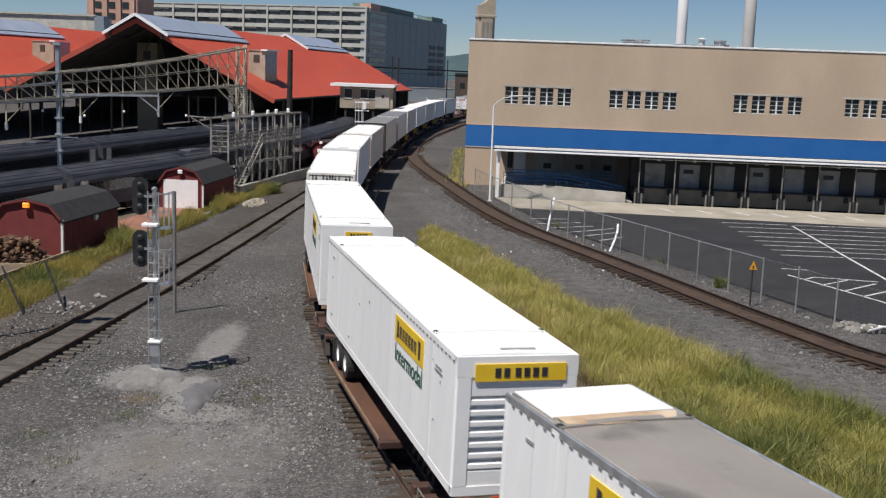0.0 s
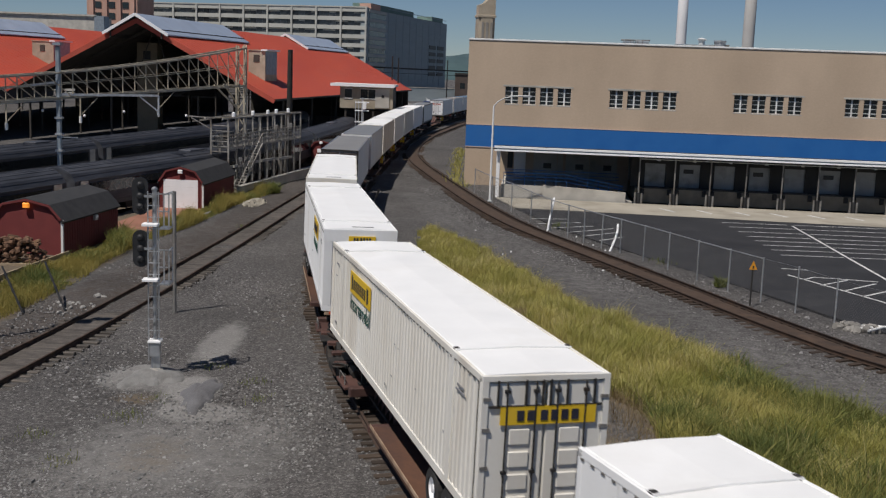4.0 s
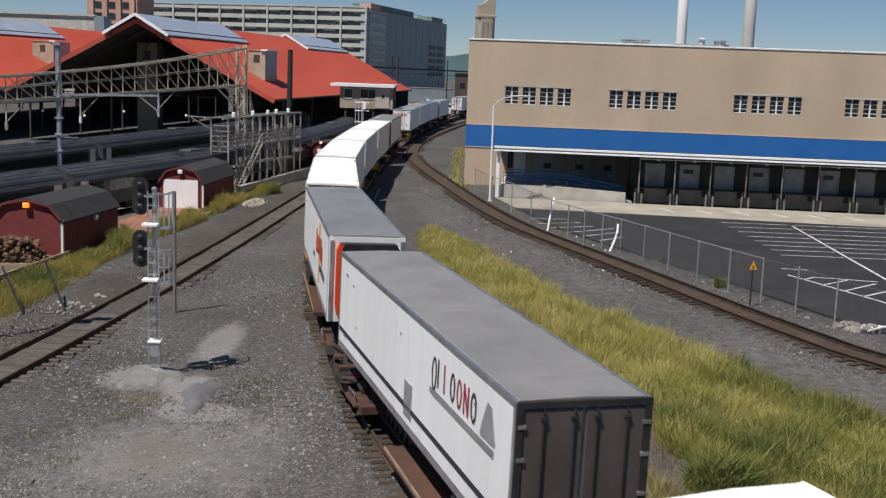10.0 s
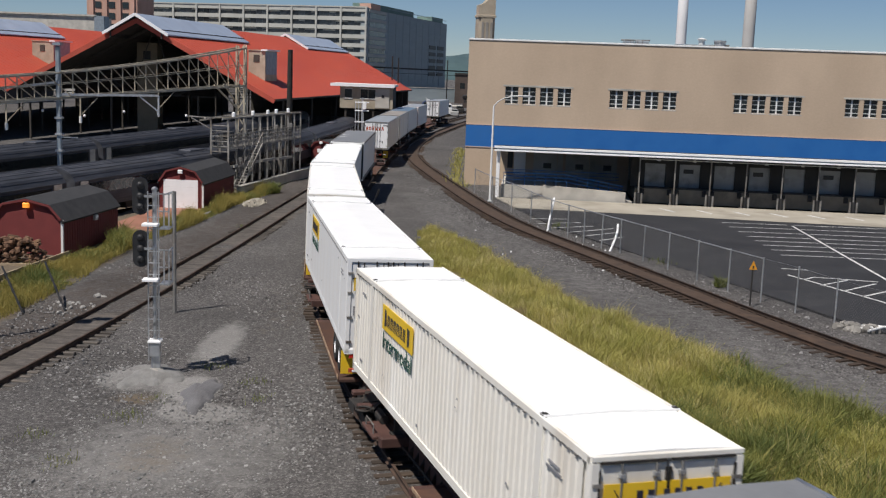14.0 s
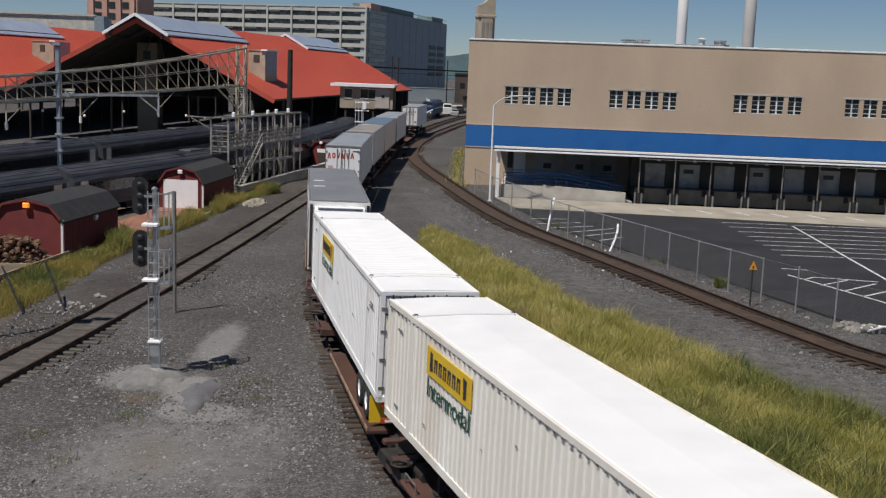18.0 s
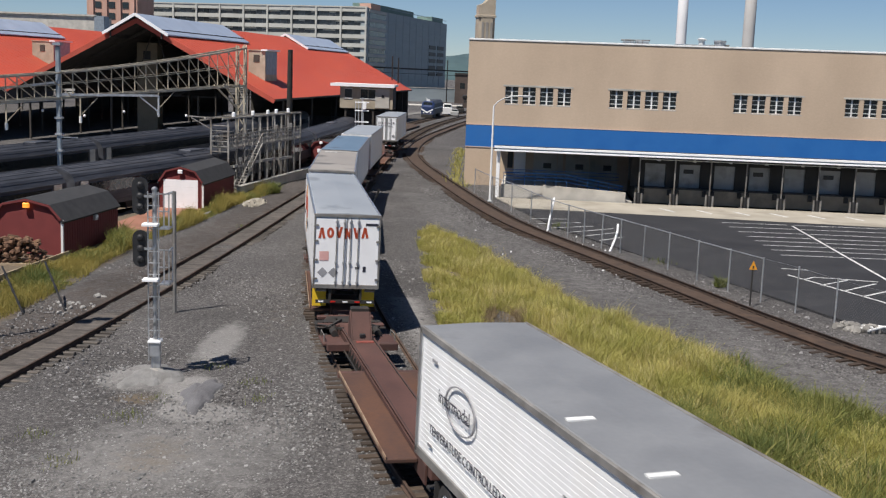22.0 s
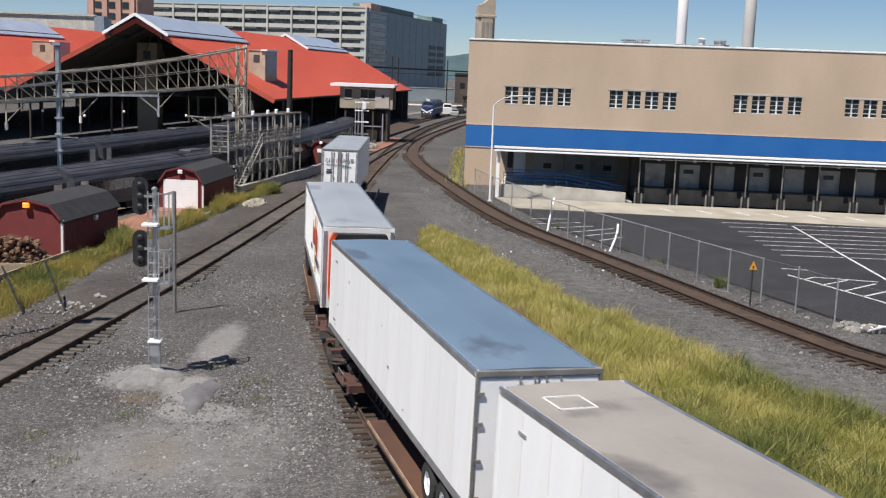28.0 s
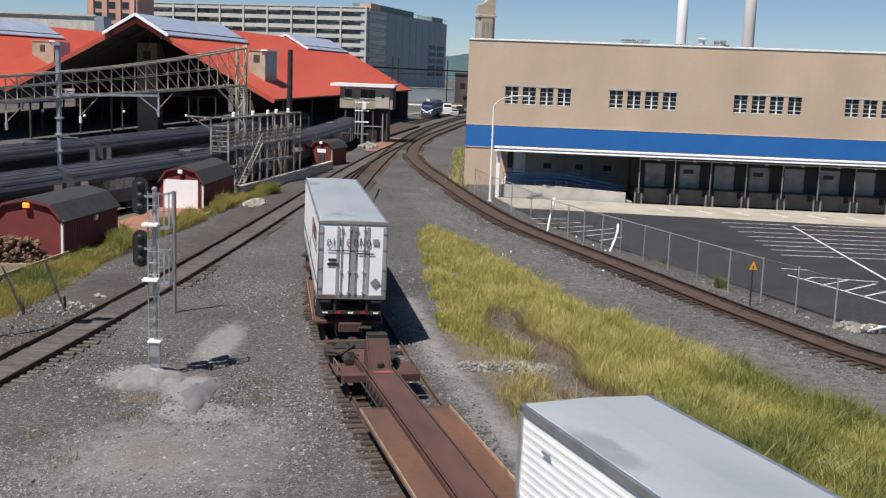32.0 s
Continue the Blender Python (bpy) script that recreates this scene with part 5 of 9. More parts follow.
def build_trainshed(x0, y0, label, vent, monitors, span=18.1, length=100.8):
    """A long gabled shed; its own y runs along the ridge, x across."""
    turn = math.degrees(-math.atan2(SH.x, SH.y))
    sh = thing("train_shed", label, "train shed", pose(x0, y0, -0.5, 0, 0, turn), group="train sheds of the station")
    ze, zr = 6.8, 16.2
    rise = (zr - ze) / span
    for sgn in (-1, 1):
        rf = Shape().prism([(0, zr), (sgn * span, ze), (sgn * span, ze - 0.1), (0, zr - 0.1)], 0, length, "y")
        slope = part("roof_slope", rf, M_REDROOF, sh, "red metal roof slope")
        part("soffit", Shape().prism([(0, zr - 0.11), (sgn * span, ze - 0.11), (sgn * span, ze - 0.28), (0, zr - 0.28)], 0.1, length - 0.1, "y"), M_DARKSHADE, sh)
        for k in range(int(length / 1.4) + 1):
            y = k * 1.4 + 0.05
            part("standing_seam", Shape().beam((sgn * 0.1, y, zr + 0.0), (sgn * span, y, ze + 0.0), 0.03, 0.03), M_REDROOF, slope)
        part("gutter", Shape().beam((sgn * (span + 0.08), 0, ze - 0.16), (sgn * (span + 0.08), length, ze - 0.16), 0.2, 0.2), M_DARKSHADE, sh)
        part("barge_board", Shape().beam((0, -0.06, zr - 0.3), (sgn * span, -0.06, ze - 0.3), 0.12, 0.58), M_BARGE, sh, "dark red barge board of the gable")
    # raised monitors along the ridge
    for a, b in monitors:
        mon = Shape()
        hw, up, dn = 4.3, 0.6, 1.9
        for sgn in (-1, 1):
            mon.prism([(0, zr + up), (sgn * hw, zr - dn), (sgn * hw, zr - dn - 0.13), (0, zr + up - 0.13)], a, b, "y")
        m = part("monitor_roof", mon, M_MONITOR, sh, "pale blue metal monitor roof")
        for sgn in (-1, 1):
            part("edge_trim", Shape().beam((0, a - 0.06, zr + up - 0.12), (sgn * (hw + 0.05), a - 0.06, zr - dn - 0.12), 0.1, 0.36), M_BRIGHT, m, "white edge trim")
            part("monitor_side", Shape().box((sgn * 3.4, (a + b) / 2, zr - 1.9), (0.15, b - a - 0.3, 1.2)), M_DARKSHADE, m)
    # vent house on the slope
    vx, vy, vw, vd, vt = vent
    v = part("vent_house", Shape().box((vx, vy, (8.0 + vt) / 2), (vw, vd, vt - 8.0)), M_CREAM, sh, "cream rendered vent house")
    part("vent_cap", Shape().box((vx - 0.2, vy, vt + 0.06), (vw - 0.2, vd + 0.2, 0.12)), M_CREAM, v)
    part("cap_flashing", Shape().box((vx + vw / 2 - 0.1, vy, vt + 0.1), (0.9, vd + 0.5, 0.2)), M_BRIGHT, v, "white metal flashing")
    part("louvre", Shape().box((vx - 0.05, vy - vd / 2 - 0.03, vt - 1.0), (0.8, 0.06, 0.95)), M_DARKSHADE, v)
    part("metal_side", Shape().box((vx + vw / 2 + 0.02, vy, vt - 1.6), (0.05, vd - 0.3, 3.0)), M_BLUESTEEL, v)
    # trusses, posts and the inside, its shade put into near-black colour
    for k in range(7):
        y = 5.5 + k * 14.5
        t = Shape()
        t.beam((-span + 0.4, y, ze - 0.2), (0, y, zr - 0.75), 0.2, 0.3).beam((span - 0.4, y, ze - 0.2), (0, y, zr - 0.75), 0.2, 0.3)
        t.beam((-span + 0.6, y, ze - 0.3), (span - 0.6, y, ze - 0.3), 0.1, 0.14)
        t.beam((-span / 2, y, ze + 3.5), (-3.2, y, ze - 0.3), 0.12).beam((span / 2, y, ze + 3.5), (3.2, y, ze - 0.3), 0.12)
        t.beam((0, y, zr - 0.8), (-3.2, y, ze - 0.3), 0.1).beam((0, y, zr - 0.8), (3.2, y, ze - 0.3), 0.1)
        t.beam((-span / 2, y, ze + 3.5), (-span + 2.4, y, ze - 0.3), 0.1).beam((span / 2, y, ze + 3.5), (span - 2.4, y, ze - 0.3), 0.1)
        part("truss", t, M_DARKSHADE, sh)
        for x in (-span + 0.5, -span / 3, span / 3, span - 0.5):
            part("column", Shape().tube((x, y, 0.0), (x, y, ze - 0.2), 0.16, 8), M_DARKSHADE, sh)
    # end wall added to keep sunlight off the ground inside
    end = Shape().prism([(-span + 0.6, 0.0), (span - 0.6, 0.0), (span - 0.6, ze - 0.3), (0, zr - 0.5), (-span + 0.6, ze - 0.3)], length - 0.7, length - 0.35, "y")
    part("end_wall", end, M_DARKSHADE, sh, "near-black wall added to close the shed's far end")
    return sh


build_trainshed(-39.7, 140.0, "open train shed with a red metal roof, dark inside", (13.0, 11.3, 2.3, 5.4, 12.8), ((-0.5, 32.1), (66.3, 99.9)))
build_trainshed(-78.5, 140.0, "second train shed with a red metal roof and pale monitor", (11.3, 35.1, 3.5, 5.4, 13.3), ((-0.5, 53.5),))


def build_station_inside():
    pl = thing("platforms", "dark station platforms between the tracks", "platform", kind="structure")
    for a, b, w in ((COACH_A, COACH_B, 3.4),):
        sh = Shape()
        for k in range(20):
            s = 20 + k * 6.5
            x, y, h = COACH_B.at(s, 5.2)
            x2, y2, h2 = COACH_B.at(s + 6.5, 5.2)
            sh.beam((x, y, -0.25), (x2, y2, -0.25), w, 0.5)
        part("platform_slab", sh, M_CONC_D, pl)
    sh = Shape()
    for k in range(14):
        s = 20 + k * 8.5
        x, y, h = COACH_B.at(s, -5.0)
        x2, y2, h2 = COACH_B.at(s + 8.5, -5.0)
        sh.beam((x, y, -0.25), (x2, y2, -0.25), 4.0, 0.5)
    part("platform_slab", sh, M_CONC_D, pl)
    # near-black backing wall, added so that the view through the shed stays dark
    st = thing("station_building", "near-black wall added behind the station tracks", "building", pose(-106, 190, -0.5, 0, 0, -8))
    part("wall", Shape().box((0, 0, 6), (1, 150, 12)), M_DARKSHADE, st)
    for k in range(10):
        part("window", Shape().box((0.53, -55 + k * 12, 4.5), (0.06, 3, 3)), M_GLASS, st)
    pier = thing("concrete_pier", "tall grey concrete lift tower inside the train shed", "tower", pose(-41.7, 153.4, -0.5))
    part("shaft", Shape().box((0, 0, 6.7), (2.83, 2.83, 13.4), edge=0.05), M_PIER, pier)
    part("opening", Shape().box((0.0, -1.435, 11.7), (1.0, 0.04, 1.15)), M_BLACK, pier)
    for i, (x, y, z) in enumerate(((-53.3, 144, 3.5), (-47.8, 144, 3.0), (-42.6, 144, 3.7), (-34.4, 144, 3.5), (-42.4, 161, 4.6), (-27.7, 144, 3.2))):
        l = thing("hanging_lamp", "small white globe lamp hung on a rod under the shed", "lamp", pose(x, y, z), group="lamps under the train shed")
        part("globe", Shape().lathe([(-0.2, 0.02), (-0.14, 0.15), (0, 0.2), (0.14, 0.15), (0.2, 0.03)], 10, (0, 0, 0), "z"), M_BRIGHT, l, smooth=True)
        part("rod", Shape().tube((0, 0, 0.18), (0, 0, 4.2), 0.025, 6), M_DARKSHADE, l)


build_station_inside()


# ---- parked coaches ----
def build_coach():
    co = thing("passenger_coach", "fluted stainless-steel passenger coach parked at the station", "railway coach", group="parked coaches")
    L, w = 25.6, 1.55
    prof = [(-w, 1.05), (-w - 0.03, 2.0), (-w, 2.9), (-1.25, 3.4), (-0.75, 3.7), (0, 3.8), (0.75, 3.7), (1.25, 3.4), (w, 2.9), (w + 0.03, 2.0), (w, 1.05)]
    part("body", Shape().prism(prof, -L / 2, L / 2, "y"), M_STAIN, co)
    for sgn in (-1, 1):
        fl = Shape()
        for z in (1.2, 1.38, 1.56, 1.74, 2.92):
            fl.beam((sgn * (w + 0.035), -L / 2 + 0.2, z), (sgn * (w + 0.035), L / 2 - 0.2, z), 0.05, 0.07)
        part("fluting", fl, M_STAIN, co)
        part("window_band", Shape().box((sgn * (w + 0.035), 0, 2.35), (0.05, L - 3.4, 0.72)), M_GLASS, co, "long dark window band")
        for y in (-L / 2 + 1.0, L / 2 - 1.0):
            part("coach_door", Shape().box((sgn * (w + 0.04), y, 2.0), (0.05, 0.85, 1.8)), M_ALU, co)
        ribs = Shape()
        for k in range(5):
            x = sgn * (0.15 + 0.3 * k)
            z = np.interp(abs(x), [0, 0.75, 1.25, 1.55], [3.8, 3.7, 3.4, 2.9]) + 0.015
            ribs.beam((x, -L / 2 + 0.1, z), (x, L / 2 - 0.1, z), 0.03, 0.02)
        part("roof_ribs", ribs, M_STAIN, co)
    for y in (-L / 2 - 0.22, L / 2 + 0.22):
        part("gangway", Shape().box((0, y, 2.25), (1.3, 0.44, 2.5), edge=0.1), M_RUBBER, co)
    for y in (-9.0, 9.0):
        b = part("bogie", Shape().box((0, y, 0.75), (2.5, 3.4, 0.35), edge=0.06), M_DARK, co)
        for yy in (-1.25, 1.25):
            part("wheelset", Shape().lathe([(-0.82, 0.02), (-0.82, 0.45), (-0.68, 0.47), (-0.68, 0.1), (0.68, 0.1), (0.68, 0.47), (0.82, 0.45), (0.82, 0.02)], 16, (0, y + yy, 0.47), "x"), M_DARK, b)
    part("underfloor_gear", Shape().box((0, 0, 0.75), (2.3, 12, 0.55), edge=0.06), M_DARK, co)
    part("roof_unit", Shape().box((0, 6, 3.78), (1.1, 2.4, 0.16), edge=0.05), M_STAIN, co)
    return co


def row_of_coaches():
    first = build_coach()
    placed = 0
    for line, s0, n in ((COACH_A, 22.4, 5), (COACH_B, 9.0, 5)):
        for k in range(n):
            s = s0 + k * 26.3
            xa, ya, _ = line.at(s - 9)
            xb, yb, _ = line.at(s + 9)
            m = pose((xa + xb) / 2, (ya + yb) / 2, -0.285, 0, 0, -math.degrees(math.atan2(xb - xa, yb - ya)))
            if placed == 0:
                first.matrix_basis = m
            else:
                copy_thing(first, m)
            placed += 1


row_of_coaches()


# ---- sheds ----
def build_shed(x, y, turn, w, d, eave, top, label, door):
    """A gambrel-roofed garden shed; its front's right corner stands at x, y; own x to the left of it, y back."""
    sd = thing("barn_shed", label, "shed", pose(x, y, 0, 0, 0, turn), group="red barn sheds")
    prof = [(-w, 0.0), (0, 0.0), (0, eave), (-w * 0.17, eave + (top - eave) * 0.68), (-w / 2, top - 0.08), (-w * 0.83, eave + (top - eave) * 0.68), (-w, eave)]
    part("body", Shape().prism(prof, 0, d, "y"), M_BARN, sd)
    roof = [(0.14, eave - 0.1), (-w * 0.16, eave + (top - eave) * 0.72), (-w / 2, top), (-w * 0.84, eave + (top - eave) * 0.72), (-w - 0.14, eave - 0.1)]
    inner = [(a * 0.97 - 0.03 * w / 2, b - 0.1) for a, b in roof]
    sh = Shape()
    for (a, b), (c, e) in zip(zip(roof, roof[1:]), zip(inner, inner[1:])):
        sh.prism([a, b, e, c], -0.16, d + 0.12, "y")
    part("roof", sh, M_SHINGLE, sd, "charcoal shingle roof")
    part("fascia_board", Shape().beam((0.0, -0.17, eave), (-w * 0.165, -0.17, eave + (top - eave) * 0.66), 0.04, 0.12).beam((-w * 0.165, -0.17, eave + (top - eave) * 0.66), (-w / 2, -0.17, top - 0.1), 0.04, 0.12)
         .beam((-w / 2, -0.17, top - 0.1), (-w * 0.835, -0.17, eave + (top - eave) * 0.66), 0.04, 0.12).beam((-w * 0.835, -0.17, eave + (top - eave) * 0.66), (-w, -0.17, eave), 0.04, 0.12), M_BARN, sd)
    part("corner_trim", Shape().box((0.012, -0.012, eave / 2), (0.12, 0.12, eave)), M_WHITE if door != "far" else M_CREAM, sd, "pale corner trim")
    for k in range(1, int(d / 0.3)):
        part("siding_batten", Shape().box((0.006, k * 0.3, eave / 2), (0.012, 0.02, eave - 0.02)), M_BARN, sd)
    part("lamp", Shape().box((-w / 2 + (0.05 if door == "none" else 0.0), -0.2, eave + (top - eave) * 0.66), (0.36, 0.16, 0.26), edge=0.04), M_LAMP if door == "none" else M_WHITE, sd, "amber wall lamp" if door == "none" else "small wall lamp")
    if door == "white":
        dr = part("roller_door", Shape().box((-w / 2 - 0.02, -0.03, 1.06), (w * 0.79, 0.06, 2.12)), M_BRIGHT, sd, "closed bright white door")
        part("door_frame", Shape().box((-w / 2 - 0.02, -0.02, 2.17), (w * 0.85, 0.06, 0.1)).box((-w * 0.085, -0.02, 1.06), (0.08, 0.06, 2.12)).box((-w * 0.92 - 0.03, -0.02, 1.06), (0.08, 0.06, 2.12)), M_BARN, dr)
        for z in (0.53, 1.06, 1.59):
            part("door_joint", Shape().box((-w / 2 - 0.02, -0.0625, z), (w * 0.79, 0.005, 0.012)), M_WHITE, dr)
    if door == "none":
        vent = part("wall_box", Shape().box((0.08, d * 0.55, eave - 0.35), (0.16, 0.35, 0.3), edge=0.02), M_STEEL, sd)
        part("box_lid", Shape().box((0.17, d * 0.55, eave - 0.3), (0.03, 0.3, 0.14)), M_BRIGHT, vent)
    if door == "far":
        part("notice_board", Shape().box((-w / 2, -0.03, 1.55), (1.0, 0.05, 0.4)), M_BRIGHT, sd)
        part("door", Shape().box((-w / 2, -0.03, 0.8), (0.7, 0.05, 1.1)), M_DARKSHADE, sd)
    return sd


build_shed(-20.35, 57.4, -6.5, 3.9, 7.2, 1.95, 3.05, "dark red barn-shaped shed with a lit amber lamp", "none")
build_shed(-17.45, 78.0, -4.5, 3.2, 8.2, 1.95, 3.1, "dark red barn-shaped shed with a white door", "white")
build_shed(-12.35, 117.5, -16, 2.4, 4.2, 1.9, 2.7, "small dark red shed with a white notice", "far")

# brick apron between the sheds, edge planks, timber pile, leaning posts
sheet("brick_apron", [(-20.2, 66.0), (-17.7, 67.2), (-16.6, 76.5), (-17.2, 77.9), (-20.6, 78.6), (-21.6, 67.0)], 0.05, M_PAVER, "red brick paving in front of a shed", "pavement", 0.1)
solo("apron_kerb", Shape().beam((-17.65, 67.2, 0.06), (-16.5, 76.5, 0.06), 0.16, 0.16), M_STONEPALE, "pale kerb along brick paving", "kerb")
solo("edge_plank", Shape().beam((-20.9, 46.0, 0.3), (-19.75, 56.6, 0.3), 0.08, 0.28).box((-20.53, 49.6, 0.12), (0.1, 0.1, 0.5)).box((-20.1, 53.5, 0.12), (0.1, 0.1, 0.5)), M_PLANK, "long weathered plank edging the grass", "plank")


def log_pile():
    lp = thing("timber_pile", "heap of split timber offcuts beside a shed", "timber pile", pose(-21.75, 54.7, 0))
    rng = random.Random(4)
    part("pallet", Shape().box((0, 0, 0.08), (2.6, 1.6, 0.16)), M_PLANK, lp)
    for k in range(130):
        r = k / 130
        x, y = rng.uniform(-1.55, 1.5) * (1 - 0.5 * r), rng.uniform(-0.8, 0.8) * (1 - 0.5 * r)
        z = 0.22 + r * 1.15
        rot = Euler((rng.uniform(-0.4, 0.4), rng.uniform(-0.4, 0.4), rng.uniform(0, 3.1))).to_matrix()
        part("log", Shape().box((x, y, z), (rng.uniform(0.4, 0.7), rng.uniform(0.12, 0.24), rng.uniform(0.1, 0.2)), rot, edge=0.03), M_LOG, lp)


log_pile()
for a, b in (((-17.25, 43.9, 0), (-18.55, 45.1, 1.7)), ((-15.75, 44.6, 0), (-17.3, 46.6, 1.7))):
    po = thing("leaning_post", "thin dark leaning stake at the trackside", "post", group="leaning stakes")
    part("stake", Shape().tube(a, b, 0.045, 6), M_BLACK, po)
    for u in (0.2, 0.45, 0.6, 0.8):
        part("collar", Shape().tube(Vector(a).lerp(Vector(b), u), Vector(a).lerp(Vector(b), u + 0.06), 0.062, 6), M_BLACK, po)
po = thing("bent_post", "black bent stake with a thick tip beside the main track", "post", pose(-4.72, 66.14, 0))
part("stake", Shape().tube((0, 0, -0.1), (0.08, 0, 1.5), 0.032, 6).tube((0.08, 0, 1.5), (0.34, 0, 2.4), 0.032, 6).tube((0.34, 0, 2.4), (0.52, 0, 2.8), 0.032, 6), M_BLACK, po)
part("tip", Shape().tube((0.5, 0, 2.76), (0.7, 0, 3.28), 0.065, 8), M_BLACK, po)


def rocks(name, cx, cy, rx, ry, n, size, material, label, seed, high=0.0):
    rng = random.Random(seed)
    sh = Shape()
    for k in range(n):
        a, r = rng.uniform(0, 6.28), math.sqrt(rng.random())
        x, y = cx + rx * r * math.cos(a), cy + ry * r * math.sin(a)
        s = size * rng.uniform(0.5, 1.5)
        rot = Euler((rng.uniform(0, 3), rng.uniform(0, 3), rng.uniform(0, 3))).to_matrix()
        sh.box((x, y, s * 0.2 + high * (1 - r)), (s, s * rng.uniform(0.5, 1), s * rng.uniform(0.4, 0.8)), rot, edge=s * 0.2)
    return tagged(new(name, sh.mesh(name, material)), label, "rubble", kind="stuff")


rocks("verge_stones", -15.9, 45.0, 1.4, 1.2, 34, 0.13, M_STONEPALE, "scattered pale stones at the verge", 1)
rocks("white_boulder", -15.1, 47.3, 0.18, 0.2, 4, 0.3, M_STONEPALE, "pale lumps of stone beside the siding", 2)
rocks("sand_heap", -14.5, 82.6, 0.8, 2.4, 210, 0.16, M_APRON, "heap of pale sand and stones at the wall's foot", 3, 0.3)
rocks("rubble_heap", -10.6, 146, 1.3, 3.0, 60, 0.4, M_CONC_D, "heap of rubble by the hut", 4, 0.5)
rocks("lot_rubble", 18.3, 46.6, 0.9, 0.7, 40, 0.3, M_CONC_D, "broken concrete pieces by the parking lot", 5)
pipes = thing("pipe_scraps", "pale plastic pipe scraps lying on rubble", "pipe", pose(18.9, 46.4, 0.12))
for k, (y, l, t) in enumerate(((0.0, 1.3, 0.1), (0.22, 1.0, -0.15), (-0.25, 0.9, 0.3))):
    part("pipe", Shape().tube((-l / 2, y - t, 0.02), (l / 2, y + t, 0.08), 0.06, 8), M_WHITE, pipes)
rocks("trackside_litter", 5.0, 61, 6.0, 14.0, 26, 0.085, M_BRIGHT, "scraps of white litter on the gravel", 6)
rocks("gravel_heap", 2.5, 38.2, 2.1, 0.9, 560, 0.075, M_STONEPALE, "low heap of pale gravel in the grass", 12, 0.08)


# ---- trackside signal ----
def signal_head(parent, z):
    hd = part("signal_head", Shape().prism([(0.27 * math.cos(a), (0.35 if math.sin(a) > 0 else -0.35) + 0.27 * math.sin(a)) for a in [i * math.pi / 8 for i in range(16)]], -0.03, 0.0, "y"), M_BLACK, parent, "black oval signal head seen from behind")
    hd.matrix_basis = Matrix.Translation((-0.47, 0.05, z))
    for dz in (-0.36, 0.0, 0.36):
        part("lamp_housing", Shape().lathe([(0.0, 0.13), (-0.07, 0.12), (-0.1, 0.06), (-0.105, 0.01)], 12, (0, -0.03, dz), "y"), M_BLACK, hd)
        part("hood", Shape().lathe([(0.0, 0.14), (0.28, 0.15), (0.28, 0.13), (0.0, 0.12)], 12, (0, 0.0, dz), "y"), M_BLACK, hd)
    part("bracket", Shape().beam((0.0, -0.02, 0.0), (0.47, -0.05, 0.0), 0.07), M_STEEL, hd)


def build_signal():
    sg = thing("railway_signal", "slim steel signal mast with two black heads and a ladder", "railway signal", pose(-9.5, 35.4, 0, 0, 0, 3))
    part("foundation", Shape().lathe([(-0.1, 0.34), (0.1, 0.3), (0.3, 0.27), (0.34, 0.1)], 12, (0, 0, 0), "z"), M_CONC_D, sg)
    part("pedestal", Shape().box((0.02, 0, 0.45), (0.3, 0.14, 0.7), edge=0.02), M_STEEL, sg, "flat steel pedestal")
    part("base_box", Shape().box((0, -0.02, 1.0), (0.34, 0.32, 0.46), edge=0.03), M_STEEL, sg)
    part("box_lid", Shape().box((0, -0.02, 1.28), (0.44, 0.4, 0.08), edge=0.02), M_BRIGHT, sg, "bright box lid")
    part("mast", Shape().tube((0, 0, 0.3), (0, 0, 6.36), 0.075, 12), M_STEEL, sg)
    part("cap", Shape().lathe([(6.34, 0.1), (6.4, 0.1), (6.45, 0.02)], 12, (0, 0, 0), "z"), M_STEEL, sg)
    for x in (-0.17, 0.17):
        part("ladder_rail", Shape().beam((x - 0.02, -0.14, 0.6), (x - 0.02, -0.14, 6.3), 0.035, 0.05), M_STEEL, sg)
    for k in range(15):
        part("rung", Shape().beam((-0.2, -0.15, 0.9 + k * 0.38), (0.2, -0.15, 0.9 + k * 0.38), 0.035, 0.025), M_STEEL, sg)
    for z in (3.38, 5.22):
        part("step_platform", Shape().box((-0.1, -0.16, z), (0.52, 0.36, 0.09), edge=0.02), M_BRIGHT, sg, "bright maintenance step")
    signal_head(sg, 6.12)
    signal_head(sg, 4.38)
    for z0 in (3.25, 5.1):
        for a, b in (((0.2, -0.3, z0), (0.52, -0.3, z0)), ((0.2, 0.3, z0), (0.52, 0.3, z0)), ((0.52, -0.3, z0), (0.52, 0.3, z0)), ((0.2, -0.3, z0 + 1.15), (0.52, -0.3, z0 + 1.15)),
                     ((0.52, -0.3, z0 + 1.15), (0.52, 0.3, z0 + 1.15)), ((0.52, -0.3, z0), (0.52, -0.3, z0 + 1.15)), ((0.52, 0.3, z0), (0.52, 0.3, z0 + 1.15)), ((0.36, -0.3, z0), (0.36, -0.3, z0 + 1.15)),
                     ((0.2, -0.3, z0 + 0.58), (0.52, -0.3, z0 + 0.58))):
            part("cage_bar", Shape().beam(a, b, 0.04), M_STEEL, sg)
        part("cage_floor", Shape().box((0.36, 0, z0), (0.34, 0.6, 0.04)), M_STEEL, sg)
    return sg


build_signal()


